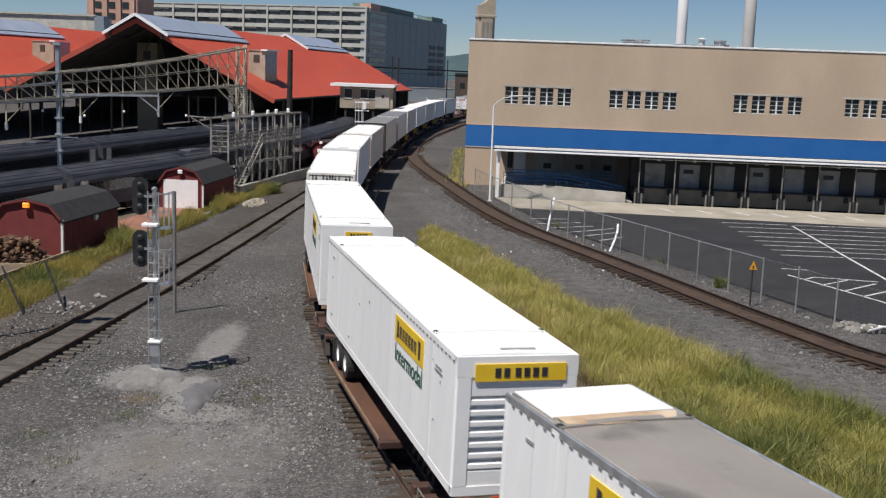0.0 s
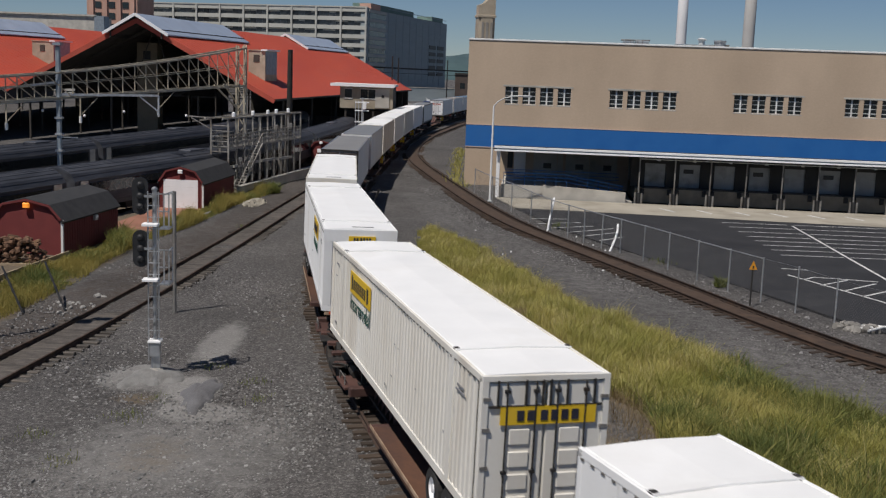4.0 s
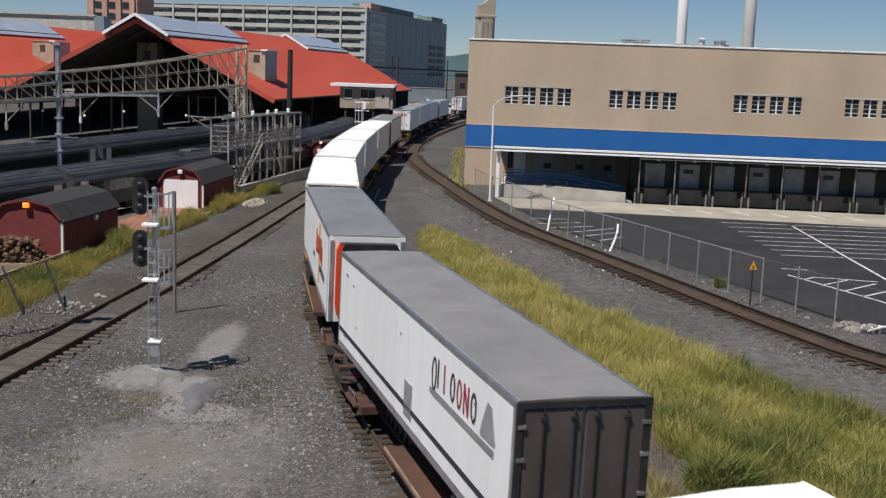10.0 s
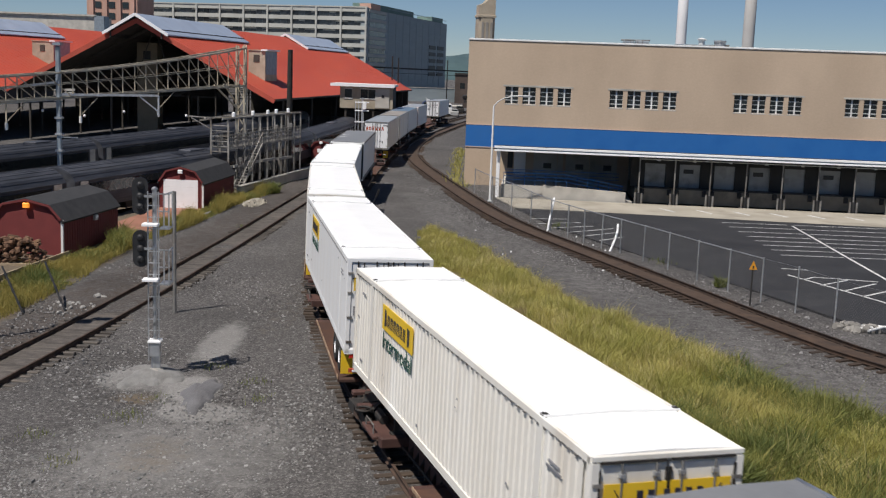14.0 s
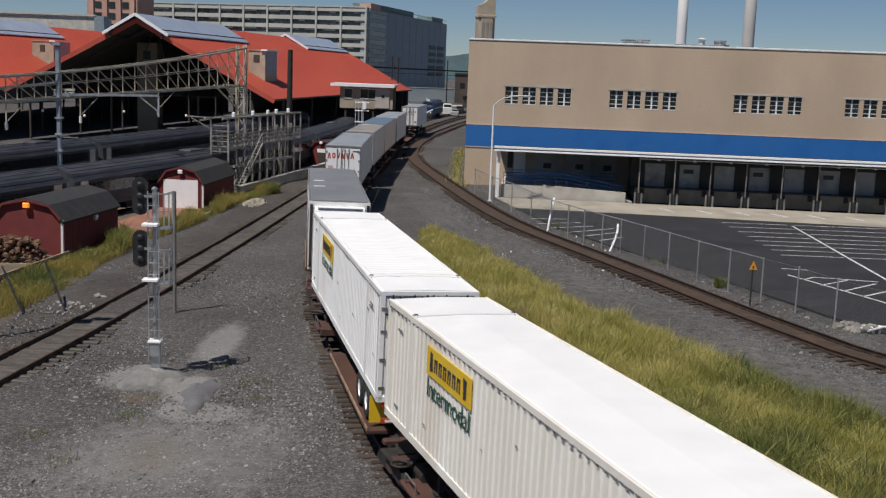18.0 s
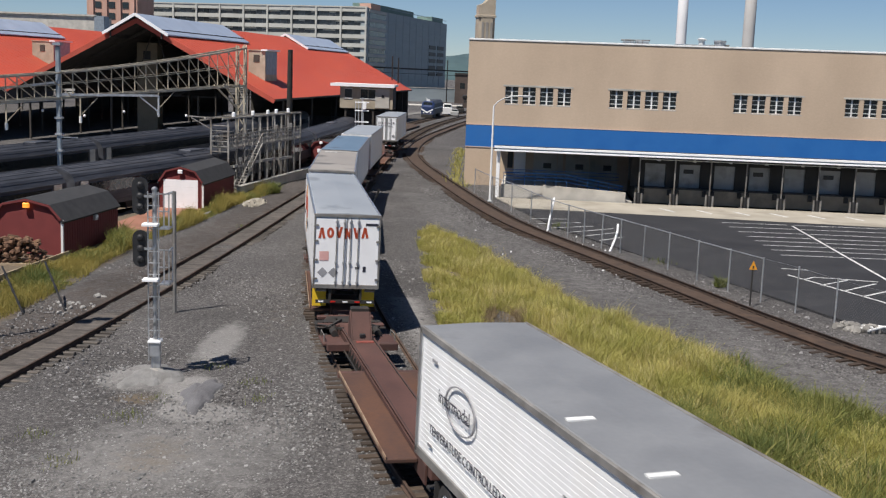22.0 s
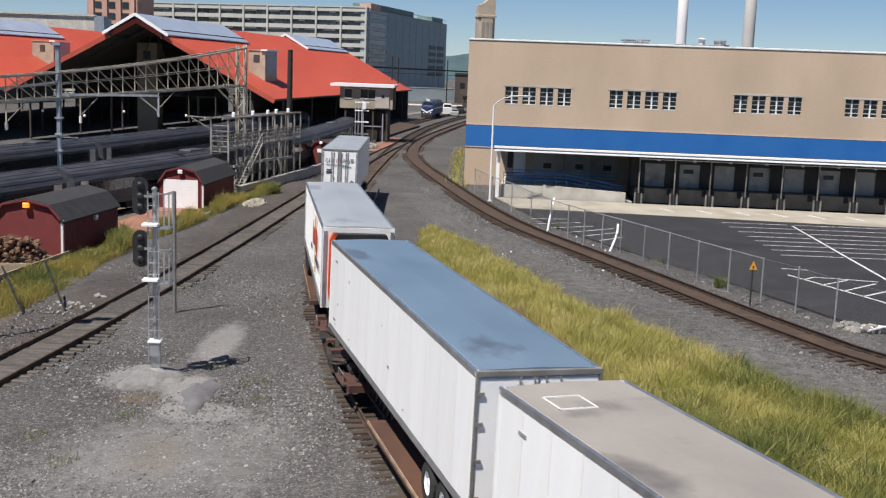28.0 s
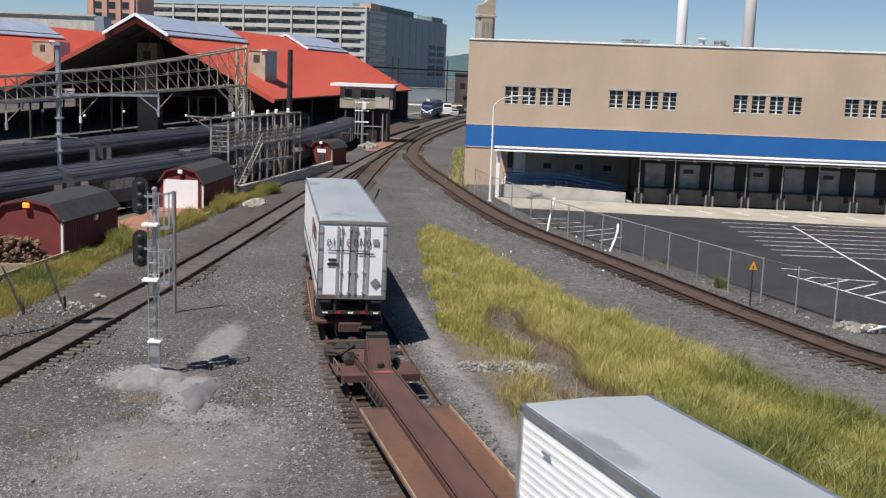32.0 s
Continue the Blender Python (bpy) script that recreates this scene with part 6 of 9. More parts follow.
def cement_spill(name, cx, cy, rx, ry, high, seed, material, label):
    """A low irregular heap with a ragged rim."""
    rng = random.Random(seed)
    n, rings = 40, 7
    wob = [1 + 0.14 * math.sin(3 * i * 6.283 / n + seed) + 0.09 * math.sin(7 * i * 6.283 / n + 2 * seed) + rng.uniform(-0.05, 0.05) for i in range(n)]
    vs = [(cx, cy, high)]
    for r in range(1, rings + 1):
        f = r / rings
        for i in range(n):
            a = 2 * math.pi * i / n
            z = high * (1 - f ** 2.2) + (0.02 * rng.uniform(-1, 1) if r < rings else -0.14)
            vs.append((cx + rx * f * wob[i] * math.cos(a), cy + ry * f * wob[i] * math.sin(a), z))
    fs = [(0, 1 + i, 1 + (i + 1) % n) for i in range(n)]
    for r in range(rings - 1):
        fs += [(1 + r * n + i, 1 + (r + 1) * n + i, 1 + (r + 1) * n + (i + 1) % n, 1 + r * n + (i + 1) % n) for i in range(n)]
    return solo(name, Shape().add(vs, fs), material, label, "concrete", smooth=True)


cement_spill("cement_mound", -9.62, 35.3, 1.15, 1.5, 0.32, 2, M_CEMENT, "pale crumbling cement mound round the signal mast")
cement_spill("cement_spill", -7.62, 33.5, 0.66, 1.85, 0.26, 5, M_DUST, "smooth grey dust heap beside the signal mast")
post = thing("steel_post", "slim grey steel post standing beside the siding", "post", pose(-11.2, 44.8, 0))
part("shaft", Shape().tube((0, 0, -0.1), (0, 0, 5.2), 0.075, 10), M_DULL, post)
part("top_arm", Shape().beam((0, 0, 5.2), (-0.45, -0.2, 5.05), 0.06), M_DULL, post)


# ---- catenary truss over the station tracks ----
def build_gantry():
    g = thing("catenary_gantry", "lattice steel gantry spanning the station tracks", "gantry")
    A, B = Vector((-36.6, 66.0, 0)), Vector((-18.6, 98.5, 0))
    L = (B - A).length
    d = (B - A).normalized()
    nrm = Vector((d.y, -d.x, 0))

    def bot(t):
        return 6.75 + 1.85 * t

    def top(t):
        return 8.6 + 0.6 * t + 2.7 * t * t

    n = 15
    for off in (-0.6, 0.6):
        for k in range(n):
            a, b = k / n, (k + 1) / n
            part("bottom_chord", Shape().beam(A + d * L * a + nrm * off + Vector((0, 0, bot(a))), A + d * L * b + nrm * off + Vector((0, 0, bot(b))), 0.13, 0.17), M_TRUSS, g)
            part("top_chord", Shape().beam(A + d * L * a + nrm * off + Vector((0, 0, top(a))), A + d * L * b + nrm * off + Vector((0, 0, top(b))), 0.12, 0.13), M_TRUSS, g)
        for k in range(n + 1):
            a = k / n
            p, q = A + d * L * a + nrm * off + Vector((0, 0, bot(a))), A + d * L * a + nrm * off + Vector((0, 0, top(a)))
            part("web_post", Shape().beam(p, q, 0.07), M_TRUSS, g)
            if k < n:
                b = (k + 1) / n
                part("web_diagonal", Shape().beam(q, A + d * L * b + nrm * off + Vector((0, 0, bot(b))), 0.06), M_TRUSS, g)
                mid = lambda u: 0.45 * bot(u) + 0.55 * top(u)
                part("middle_chord", Shape().beam(A + d * L * a + nrm * off + Vector((0, 0, mid(a))), A + d * L * b + nrm * off + Vector((0, 0, mid(b))), 0.05), M_TRUSS, g)
    lac = Shape()
    for k in range(n):
        a, b = k / n, (k + 1) / n
        for f in (bot, top):
            lac.beam(A + d * L * a + nrm * -0.6 + Vector((0, 0, f(a))), A + d * L * b + nrm * 0.6 + Vector((0, 0, f(b))), 0.07)
    part("lacing", lac, M_TRUSS, g)
    for t in (0.15, 0.32, 0.5, 0.72):
        p = A + d * L * t
        hg = part("insulator_hanger", Shape().beam(p + Vector((0, 0, bot(t))), p + Vector((0, 0, bot(t) - 1.5)), 0.09), M_TRUSS, g)
        part("hanger_brace", Shape().beam(p + Vector((0, 0, bot(t) - 1.45)), p + Vector((1.1, 0.6, bot(t) - 0.1)), 0.06), M_TRUSS, hg)
        part("insulator", Shape().tube(p + Vector((0, 0, bot(t) - 2.0)), p + Vector((0, 0, bot(t) - 1.5)), 0.11, 8), M_WHITE, hg, "pale porcelain insulator")
    tw = Shape()
    for dx, dy in ((-0.35, -0.5), (0.35, -0.5), (-0.35, 0.5), (0.35, 0.5)):
        tw.beam((B.x + dx, B.y + dy, -0.4), (B.x + dx, B.y + dy, 12.1), 0.13)
    for k in range(10):
        z = 0.2 + k * 1.2
        s = 1 if k % 2 else -1
        tw.beam((B.x - 0.35 * s, B.y - 0.5, z), (B.x + 0.35 * s, B.y - 0.5, z + 1.2), 0.07)
        tw.beam((B.x + 0.35, B.y - 0.5 * s, z), (B.x + 0.35, B.y + 0.5 * s, z + 1.2), 0.07)
    part("lattice_tower", tw, M_TRUSS, g)
    part("strut", Shape().beam(B + Vector((0, 0, 6.2)), B - d * 3.6 + Vector((0, 0, 8.6)), 0.12).beam(B + Vector((-0.3, 0.3, 6.8)), B - d * 2.4 + Vector((0, 0, 8.7)), 0.1), M_TRUSS, g)


build_gantry()
pole = thing("catenary_pole", "tall blue-grey steel catenary pole with brackets", "pole", pose(-28.6, 80.5, -0.5))
part("shaft", Shape().box((0, 0, 5.9), (0.32, 0.32, 11.8), edge=0.05), M_BLUESTEEL, pole)
part("cap", Shape().box((0, 0, 11.95), (0.6, 0.6, 0.2)), M_BLUESTEEL, pole)
part("bracket_arm", Shape().beam((0, -0.1, 8.0), (-7, -6.0, 7.2), 0.18).beam((0, -0.1, 9.2), (-7, -6.0, 8.0), 0.14), M_STEEL, pole)
part("crossarm", Shape().beam((0, 0, 8.3), (6.7, 2.4, 8.4), 0.16).beam((6.7, 2.4, 8.4), (6.7, 2.4, 6.8), 0.12).beam((5.4, 1.95, 8.3), (6.7, 2.4, 7.2), 0.1), M_STEEL, pole)
for z in (5.4, 4.2, 6.6):
    part("collar", Shape().box((0, 0, z), (0.52, 0.5, 0.14)), M_STEEL, pole)
part("signal_arm", Shape().beam((0, -0.1, 5.2), (1.4, -0.1, 5.2), 0.07), M_STEEL, pole)
solo("dark_pole", Shape().tube((-15.3, 105.5, -0.5), (-15.25, 105.5, 12.0), 0.3, 10, 0.24), M_DARK, "tall dark riveted steel pole", "pole")
for x, y, h in ((-12.2, 235, 13.3), (-10.9, 235, 13.0), (-0.6, 300, 13.5)):
    solo("far_pole", Shape().tube((x, y, -0.5), (x, y, h), 0.17, 8, 0.13), M_DARK, "distant dark catenary pole", "pole", group="distant catenary poles")
solo("overhead_wire", Shape().beam((-22, 240, 10.9), (14, 310, 10.5), 0.34).beam((-22, 240, 9.8), (14, 310, 9.3), 0.1), M_DARK, "dark overhead cross-span wire over far tracks", "wire")


# ---- second mast beside the siding, out of view, added for its shadow ----
def build_verge_mast():
    m = thing("verge_signal", "unseen slim steel mast with a black signal head, added for its shadow", "railway signal", pose(-17.1, 39.7, 0))
    part("mast", Shape().tube((0, 0, -0.1), (0, 0, 9.2), 0.09, 10), M_STEEL, m)
    hd = part("signal_head", Shape().prism([(0.27 * math.cos(a), (0.35 if math.sin(a) > 0 else -0.35) + 0.27 * math.sin(a)) for a in [i * math.pi / 8 for i in range(16)]], -0.05, 0.05, "y"), M_BLACK, m)
    hd.matrix_basis = Matrix.Translation((0.45, 0, 8.6))
    part("bracket", Shape().beam((0, 0, 8.6), (0.45, 0.06, 8.6), 0.06), M_STEEL, m)
    for x in (-0.17, 0.17):
        part("ladder_rail", Shape().beam((x, -0.16, 0.4), (x, -0.16, 9.1), 0.04), M_STEEL, m)
    part("step_platform", Shape().box((0, -0.2, 7.7), (0.9, 0.6, 0.08), edge=0.02), M_BRIGHT, m)
    part("foundation", Shape().box((0, 0, 0.05), (0.6, 0.6, 0.4), edge=0.04), M_CONC_D, m)


build_verge_mast()


# ---- catwalk beside the wall ----
def build_catwalk():
    c = thing("signal_catwalk", "steel catwalk with a canopy frame, stairs and railings", "catwalk")
    A, B = Vector((-18.45, 88.6, 0)), Vector((-14.9, 105.6, 0))
    d = (B - A).normalized()
    nr = Vector((d.y, -d.x, 0))
    L = (B - A).length
    n = 11
    for k in range(n):
        for off in (-0.75, 0.75):
            p = A + d * L * k / (n - 1) + nr * off
            part("post", Shape().beam(p + Vector((0, 0, -0.5)), p + Vector((0, 0, 6.1 if k % 2 == 0 or off > 0 else 4.4)), 0.13), M_CATWALK, c)
    deck = 3.75
    fl = Shape()
    for k in range(15):
        off = -0.7 + k * 0.1
        fl.beam(A + nr * off + Vector((0, 0, deck)), B + nr * off + Vector((0, 0, deck)), 0.035, 0.05)
    for k in range(int(L / 0.9)):
        p = A + d * (k * 0.9 + 0.4)
        fl.beam(p - nr * 0.75 + Vector((0, 0, deck - 0.08)), p + nr * 0.75 + Vector((0, 0, deck - 0.08)), 0.06)
    part("walkway_grating", fl, M_DULL, c, "open steel grating")
    part("edge_beam", Shape().beam(A + nr * 0.75 + Vector((0, 0, deck - 0.08)), B + nr * 0.75 + Vector((0, 0, deck - 0.08)), 0.08, 0.14), M_CATWALK, c)
    # pale strips added for a bright streak below the grating, with junction boxes on the posts
    for u, v, z in ((0.02, 0.12, 2.2), (0.2, 0.34, 2.28), (0.38, 0.58, 2.22), (0.61, 0.82, 2.1)):
        part("cable_trough", Shape().beam(A + d * L * u + nr * 0.95 + Vector((0, 0, z)), A + d * L * v + nr * 0.95 + Vector((0, 0, z - 0.05)), 0.3, 0.2), M_CONC, c, "pale strip added for a bright streak below the catwalk")
    for u, z, h in ((0.2, 1.2, 0.5), (0.42, 4.6, 0.7), (0.55, 1.5, 0.6), (0.64, 4.7, 0.8), (0.75, 1.0, 0.4), (0.86, 4.9, 0.5)):
        part("junction_box", Shape().box(A + d * L * u + nr * 0.62 + Vector((0, 0, z)), (0.34, 0.22, h), edge=0.02), M_DULL, c)
    for k in range(10):
        p = A + d * L * (k + 0.5) / 10 - nr * (0.5 - 0.1 * (k % 3))
        part("conduit", Shape().tube(p + Vector((0, 0, -0.4)), p + Vector((0, 0, 4.4 + 1.1 * (k % 2))), 0.045, 6), M_DULL, c)
    for off in (-0.75, 0.75):
        rl = Shape()
        for z in (deck + 0.4, deck + 0.72, deck + 1.05):
            rl.beam(A + nr * off + Vector((0, 0, z)), B + nr * off + Vector((0, 0, z)), 0.06)
        for k in range(44):
            p = A + d * L * k / 43 + nr * off
            rl.beam(p + Vector((0, 0, deck)), p + Vector((0, 0, deck + 1.05)), 0.035)
        part("railing", rl, M_CATWALK, c)
        part("head_rail", Shape().beam(A + nr * off + Vector((0, 0, 6.1)) - d * 1.2, B + nr * off + Vector((0, 0, 6.1)), 0.12), M_CATWALK, c)
    for k in range(n - 1):
        p, q = A + d * L * k / (n - 1) + nr * 0.75, A + d * L * (k + 1) / (n - 1) + nr * 0.75
        part("diagonal_brace", Shape().beam(p + Vector((0, 0, 0.2)), q + Vector((0, 0, deck - 0.1)), 0.04), M_DARK, c)
        part("head_brace", Shape().beam(p + nr * -1.5 + Vector((0, 0, 6.1)), q + Vector((0, 0, 6.1)), 0.05), M_TRUSS, c)
    lc = Shape()
    for k in range(6):
        lc.beam(A + nr * -0.75 + Vector((0, 0, 3.4 + k * 0.42)), A + nr * 0.75 + Vector((0, 0, 3.4 + k * 0.42)), 0.06)
    lc.beam(A + nr * -0.75 + Vector((0, 0, 6.1)), A + nr * -0.9 + Vector((-1.6, -0.4, 6.2)), 0.1).beam(A + nr * -0.75 + Vector((0, 0, 5.2)), A + nr * -0.9 + Vector((-1.4, -0.4, 6.1)), 0.07)
    part("end_ladder", lc, M_CATWALK, c)
    st = Shape()
    foot, head = Vector((-17.0, 87.2, 0.0)), Vector((-16.2, 93.6, deck))
    sd = Vector((0.98, -0.12, 0)) * 0.4
    for s in (-1, 1):
        st.beam(foot + sd * s, head + sd * s, 0.06, 0.24)
        st.beam(foot + sd * s + Vector((0, 0, 0.95)), head + sd * s + Vector((0, 0, 0.95)), 0.05)
        for k in range(6):
            p = foot + (head - foot) * k / 5 + sd * s
            st.beam(p, p + Vector((0, 0, 0.95)), 0.04)
    stairs = part("stairs", st, M_CATWALK, c, "galvanised stair flight")
    for k in range(18):
        p = foot + (head - foot) * (k + 0.5) / 18
        part("tread", Shape().box(p, (0.8, 0.26, 0.04)), M_CATWALK, stairs)
    for k, t in enumerate((0.06, 0.3, 0.5, 0.62, 0.8)):
        p = A + d * L * t + nr * 0.75 + Vector((0, 0, 6.15))
        part("floodlight", Shape().box(p + Vector((0, 0, 0.25)), (0.28, 0.26, 0.38), edge=0.06), M_BRIGHT, c, "white floodlight")


build_catwalk()
wall = Line([(-16.55, 86.7), (-14.95, 95.3), (-13.1, 106.6), (-12.45, 110.6), (-11.9, 114.0)])
lw = thing("low_wall", "low grey concrete retaining wall with a pale cap", "wall", kind="structure")
ws, wc = Shape(), Shape()
for k in range(13):
    a, b = wall.at(k * 2.1), wall.at((k + 1) * 2.1)
    ws.beam((a[0], a[1], 0.1), (b[0], b[1], 0.05), 0.3, 1.3)
    wc.beam((a[0], a[1], 0.8), (b[0], b[1], 0.8), 0.42, 0.1)
part("wall_body", ws, M_CONC, lw)
part("wall_cap", wc, M_CONC, lw)


# ---- hut on posts, small signal, parked locomotive and far vehicles ----
def build_hut():
    h = thing("switch_hut", "cream flat-roofed switching hut raised on dark posts", "hut", pose(-11.7, 160, 0, 0, 0, -2))
    part("cabin", Shape().box((0, 0, 6.4), (7.6, 5, 3.2)), M_CREAM, h)
    part("roof", Shape().box((-0.51, 0, 8.15), (9.2, 6.4, 0.3), edge=0.05), M_WHITE, h)
    part("roof_edge", Shape().box((-0.51, -3.22, 8.1), (9.2, 0.06, 0.42)), M_BRIGHT, h)
    for x in (-2.6, -0.3, 0.8):
        w = part("window", Shape().box((x, -2.52, 6.9), (1.0, 0.06, 1.3)), M_GLASS, h)
        part("window_frame", Shape().box((x, -2.56, 7.6), (1.2, 0.06, 0.1)).box((x, -2.56, 6.2), (1.2, 0.06, 0.1)), M_WHITE, w)
    part("panel", Shape().box((2.3, -2.58, 6.3), (2.0, 0.16, 2.7)), M_CONC, h)
    part("panel_mark", Shape().box((2.4, -2.68, 6.6), (0.4, 0.04, 0.4)), M_BLACK, h)
    part("side_band", Shape().box((3.83, 0, 6.4), (0.06, 4.6, 3.0)), M_DARKSHADE, h)
    for x in (-3, -1, 1, 3):
        for y in (-2.2, 2.2):
            part("leg", Shape().beam((x, y, 0), (x, y, 4.6), 0.24), M_DARKSHADE, h)
    # solid dark block standing for the shade between the open stilts
    part("under_floor", Shape().box((0, 0.6, 2.4), (6.2, 3.6, 4.2)), M_DARK, h)
    part("frame", Shape().beam((-0.2, -4.2, 0), (-0.2, -4.2, 4.2), 0.16).beam((2.6, -4.2, 0), (2.6, -4.2, 4.2), 0.16).beam((-0.2, -4.2, 2.4), (2.6, -4.2, 2.4), 0.14), M_STEEL, h)


build_hut()
sm = thing("ladder_signal", "small grey signal mast with a ladder and cross arms", "railway signal", pose(-11.5, 147, 0))
part("mast", Shape().tube((0, 0, 0), (0, 0, 6.6), 0.13, 8), M_STEEL, sm)
part("ladder", Shape().beam((-0.9, 0, 1.2), (-0.9, 0, 6.2), 0.1).beam((-0.5, 0, 1.2), (-0.5, 0, 6.2), 0.1), M_STEEL, sm)
for z in (1.8, 3.4, 4.9, 6.0):
    part("cross_arm", Shape().beam((-1.0, -0.1, z), (0.9, -0.1, z), 0.16), M_BRIGHT if z > 3 else M_STEEL, sm)
part("head", Shape().box((0.3, -0.2, 5.6), (0.5, 0.3, 1.0), edge=0.06), M_BRIGHT, sm)
sheet("brick_pad", [(-10.4, 139), (-8.3, 142), (-6.9, 168), (-8.4, 170), (-10.6, 150)], 0.06, M_PAVER, "worn red brick pad beside the tracks", "pavement", 0.1)
sheet("far_platform", [(-13, 172), (-9.0, 172), (-5.2, 205), (-9.5, 215)], 0.35, M_BED, "low brown platform end", "platform", 0.4)


def build_loco():
    x, y, h = FARLINE.at(82)
    lo = thing("locomotive", "parked dark silver locomotive with white nose stripes", "locomotive", pose(x - 0.9, y, 0.0, 0, 0, -math.degrees(h) + 2.5))
    prof = [(-1.5, 1.0), (-1.55, 2.2), (-1.45, 3.3), (-1.0, 3.9), (1.0, 3.9), (1.45, 3.3), (1.55, 2.2), (1.5, 1.0)]
    part("body", Shape().prism(prof, 1.8, 18, "y"), M_STAIN, lo)
    sh = Shape()
    nose = [(a * 0.88, 1.0 + (b - 1.0) * 0.55) for a, b in prof]
    n = len(prof)
    sh.add([(a, 1.8, b) for a, b in prof] + [(a, 0, b) for a, b in nose], [(i, (i + 1) % n, n + (i + 1) % n, n + i) for i in range(n)] + [tuple(range(n, 2 * n))])
    part("nose", sh, M_NAVYB, lo, "dark blue nose")
    part("windscreen", Shape().prism([(-1.05, 2.7), (1.05, 2.7), (0.9, 3.65), (-0.9, 3.65)], 0.6, 1.2, "y"), M_GLASS, lo)
    part("windscreen_post", Shape().box((0, 0.58, 3.15), (0.12, 0.06, 0.95)), M_STAIN, lo)
    for sx in (-1, 1):
        part("nose_stripe", Shape().prism([(0.0, 1.25), (sx * 1.3, 1.95), (sx * 1.3, 2.3), (0.0, 1.6)], -0.06, -0.01, "y"), M_BRIGHT, lo, "white chevron stripe")
        part("headlight", Shape().lathe([(0.0, 0.15), (-0.06, 0.14), (-0.07, 0.01)], 10, (sx * 0.75, -0.03, 1.35), "y"), M_BRIGHT, lo)
        part("side_stripe", Shape().box((sx * 1.57, 9, 2.3), (0.04, 16, 0.22)), M_WHITE, lo)
    part("roof_lamp", Shape().box((0, 1.9, 4.05), (0.8, 0.3, 0.3), edge=0.05), M_BRIGHT, lo)
    part("horn", Shape().tube((-0.4, 2.6, 3.9), (-0.4, 2.2, 4.45), 0.1, 8), M_WHITE, lo)
    part("pilot", Shape().box((0, 0.1, 0.65), (2.6, 0.5, 0.7), edge=0.08), M_DARK, lo)
    for yy in (4, 14):
        part("bogie", Shape().box((0, yy, 0.55), (2.5, 3.6, 0.7), edge=0.06), M_DARK, lo)


build_loco()
for x, y, w, h, mat, lab in ((-0.2, 268, 2.4, 2.6, M_WHITE, "white van parked far down the yard"), (3.0, 283, 2.2, 1.6, M_DARK, "dark car parked far down the yard"), (1.6, 262, 1.9, 1.5, M_GREYB, "grey car parked by far tracks")):
    v = thing("parked_vehicle", lab, "vehicle", pose(x, y, 0))
    part("body", Shape().box((0, 0, 0.3 + h * 0.3), (w, 4.5, h * 0.6), edge=0.15), mat, v)
    part("cab", Shape().box((0, 0.3, 0.3 + h * 0.72), (w * 0.86, 2.6, h * 0.42), edge=0.2), mat, v)
    part("windscreen", Shape().box((0, -1.02, 0.3 + h * 0.74), (w * 0.7, 0.06, h * 0.26)), M_GLASS, v)
    for sx in (-0.45, 0.45):
        for sy in (-1.4, 1.4):
            part("wheel", Shape().lathe([(-0.1, 0.02), (-0.1, 0.32), (0.1, 0.32), (0.1, 0.02)], 12, (w * sx, sy, 0.32), "x"), M_RUBBER, v)
for x, y, w, h, mat, lab in ((9.5, 372, 15.0, 9.5, M_BROWNB, "dim brown brick building at the end of the yard"), (6.0, 330, 3.4, 3.0, M_BROWNB, "low brown hut beside the far tracks")):
    b = thing("distant_building", lab, "building", pose(x, y, 0), group="low buildings down the yard")
    part("wall_block", Shape().box((0, 0, h / 2), (w, 8, h)), mat, b)
    part("roof", Shape().prism([(-w / 2 - 0.3, h), (w / 2 + 0.3, h), (w / 2, h + 0.6), (-w / 2, h + 0.6)], -4.3, 4.3, "y"), M_DARK, b)
    for k in range(4):
        part("window", Shape().box(((k - 1.5) * w / 4.5, -4.02, h * 0.62), (w / 9, 0.05, h * 0.2)), M_GLASS, b)
yw = thing("yard_wall", "long grey wall at the far edge of the yard", "wall", kind="structure")
part("wall_body", Shape().beam((-44, 366, 2.3), (2.5, 380, 2.3), 0.5, 4.6), M_OFFICED, yw)
part("wall_cap", Shape().beam((-44, 366, 4.7), (2.5, 380, 4.7), 0.7, 0.2), M_CONC, yw)
sheet("far_road", [(-40, 322), (14, 338), (14, 352), (-40, 336)], 0.08, M_CONC, "pale concrete road across the end of the yard", "road", 0.1)
sheet("far_paving", [(-14, 232), (-2.2, 292), (-4.6, 294), (-17, 236)], 0.07, M_PATH, "grey strip of paving between far tracks", "pavement", 0.1)


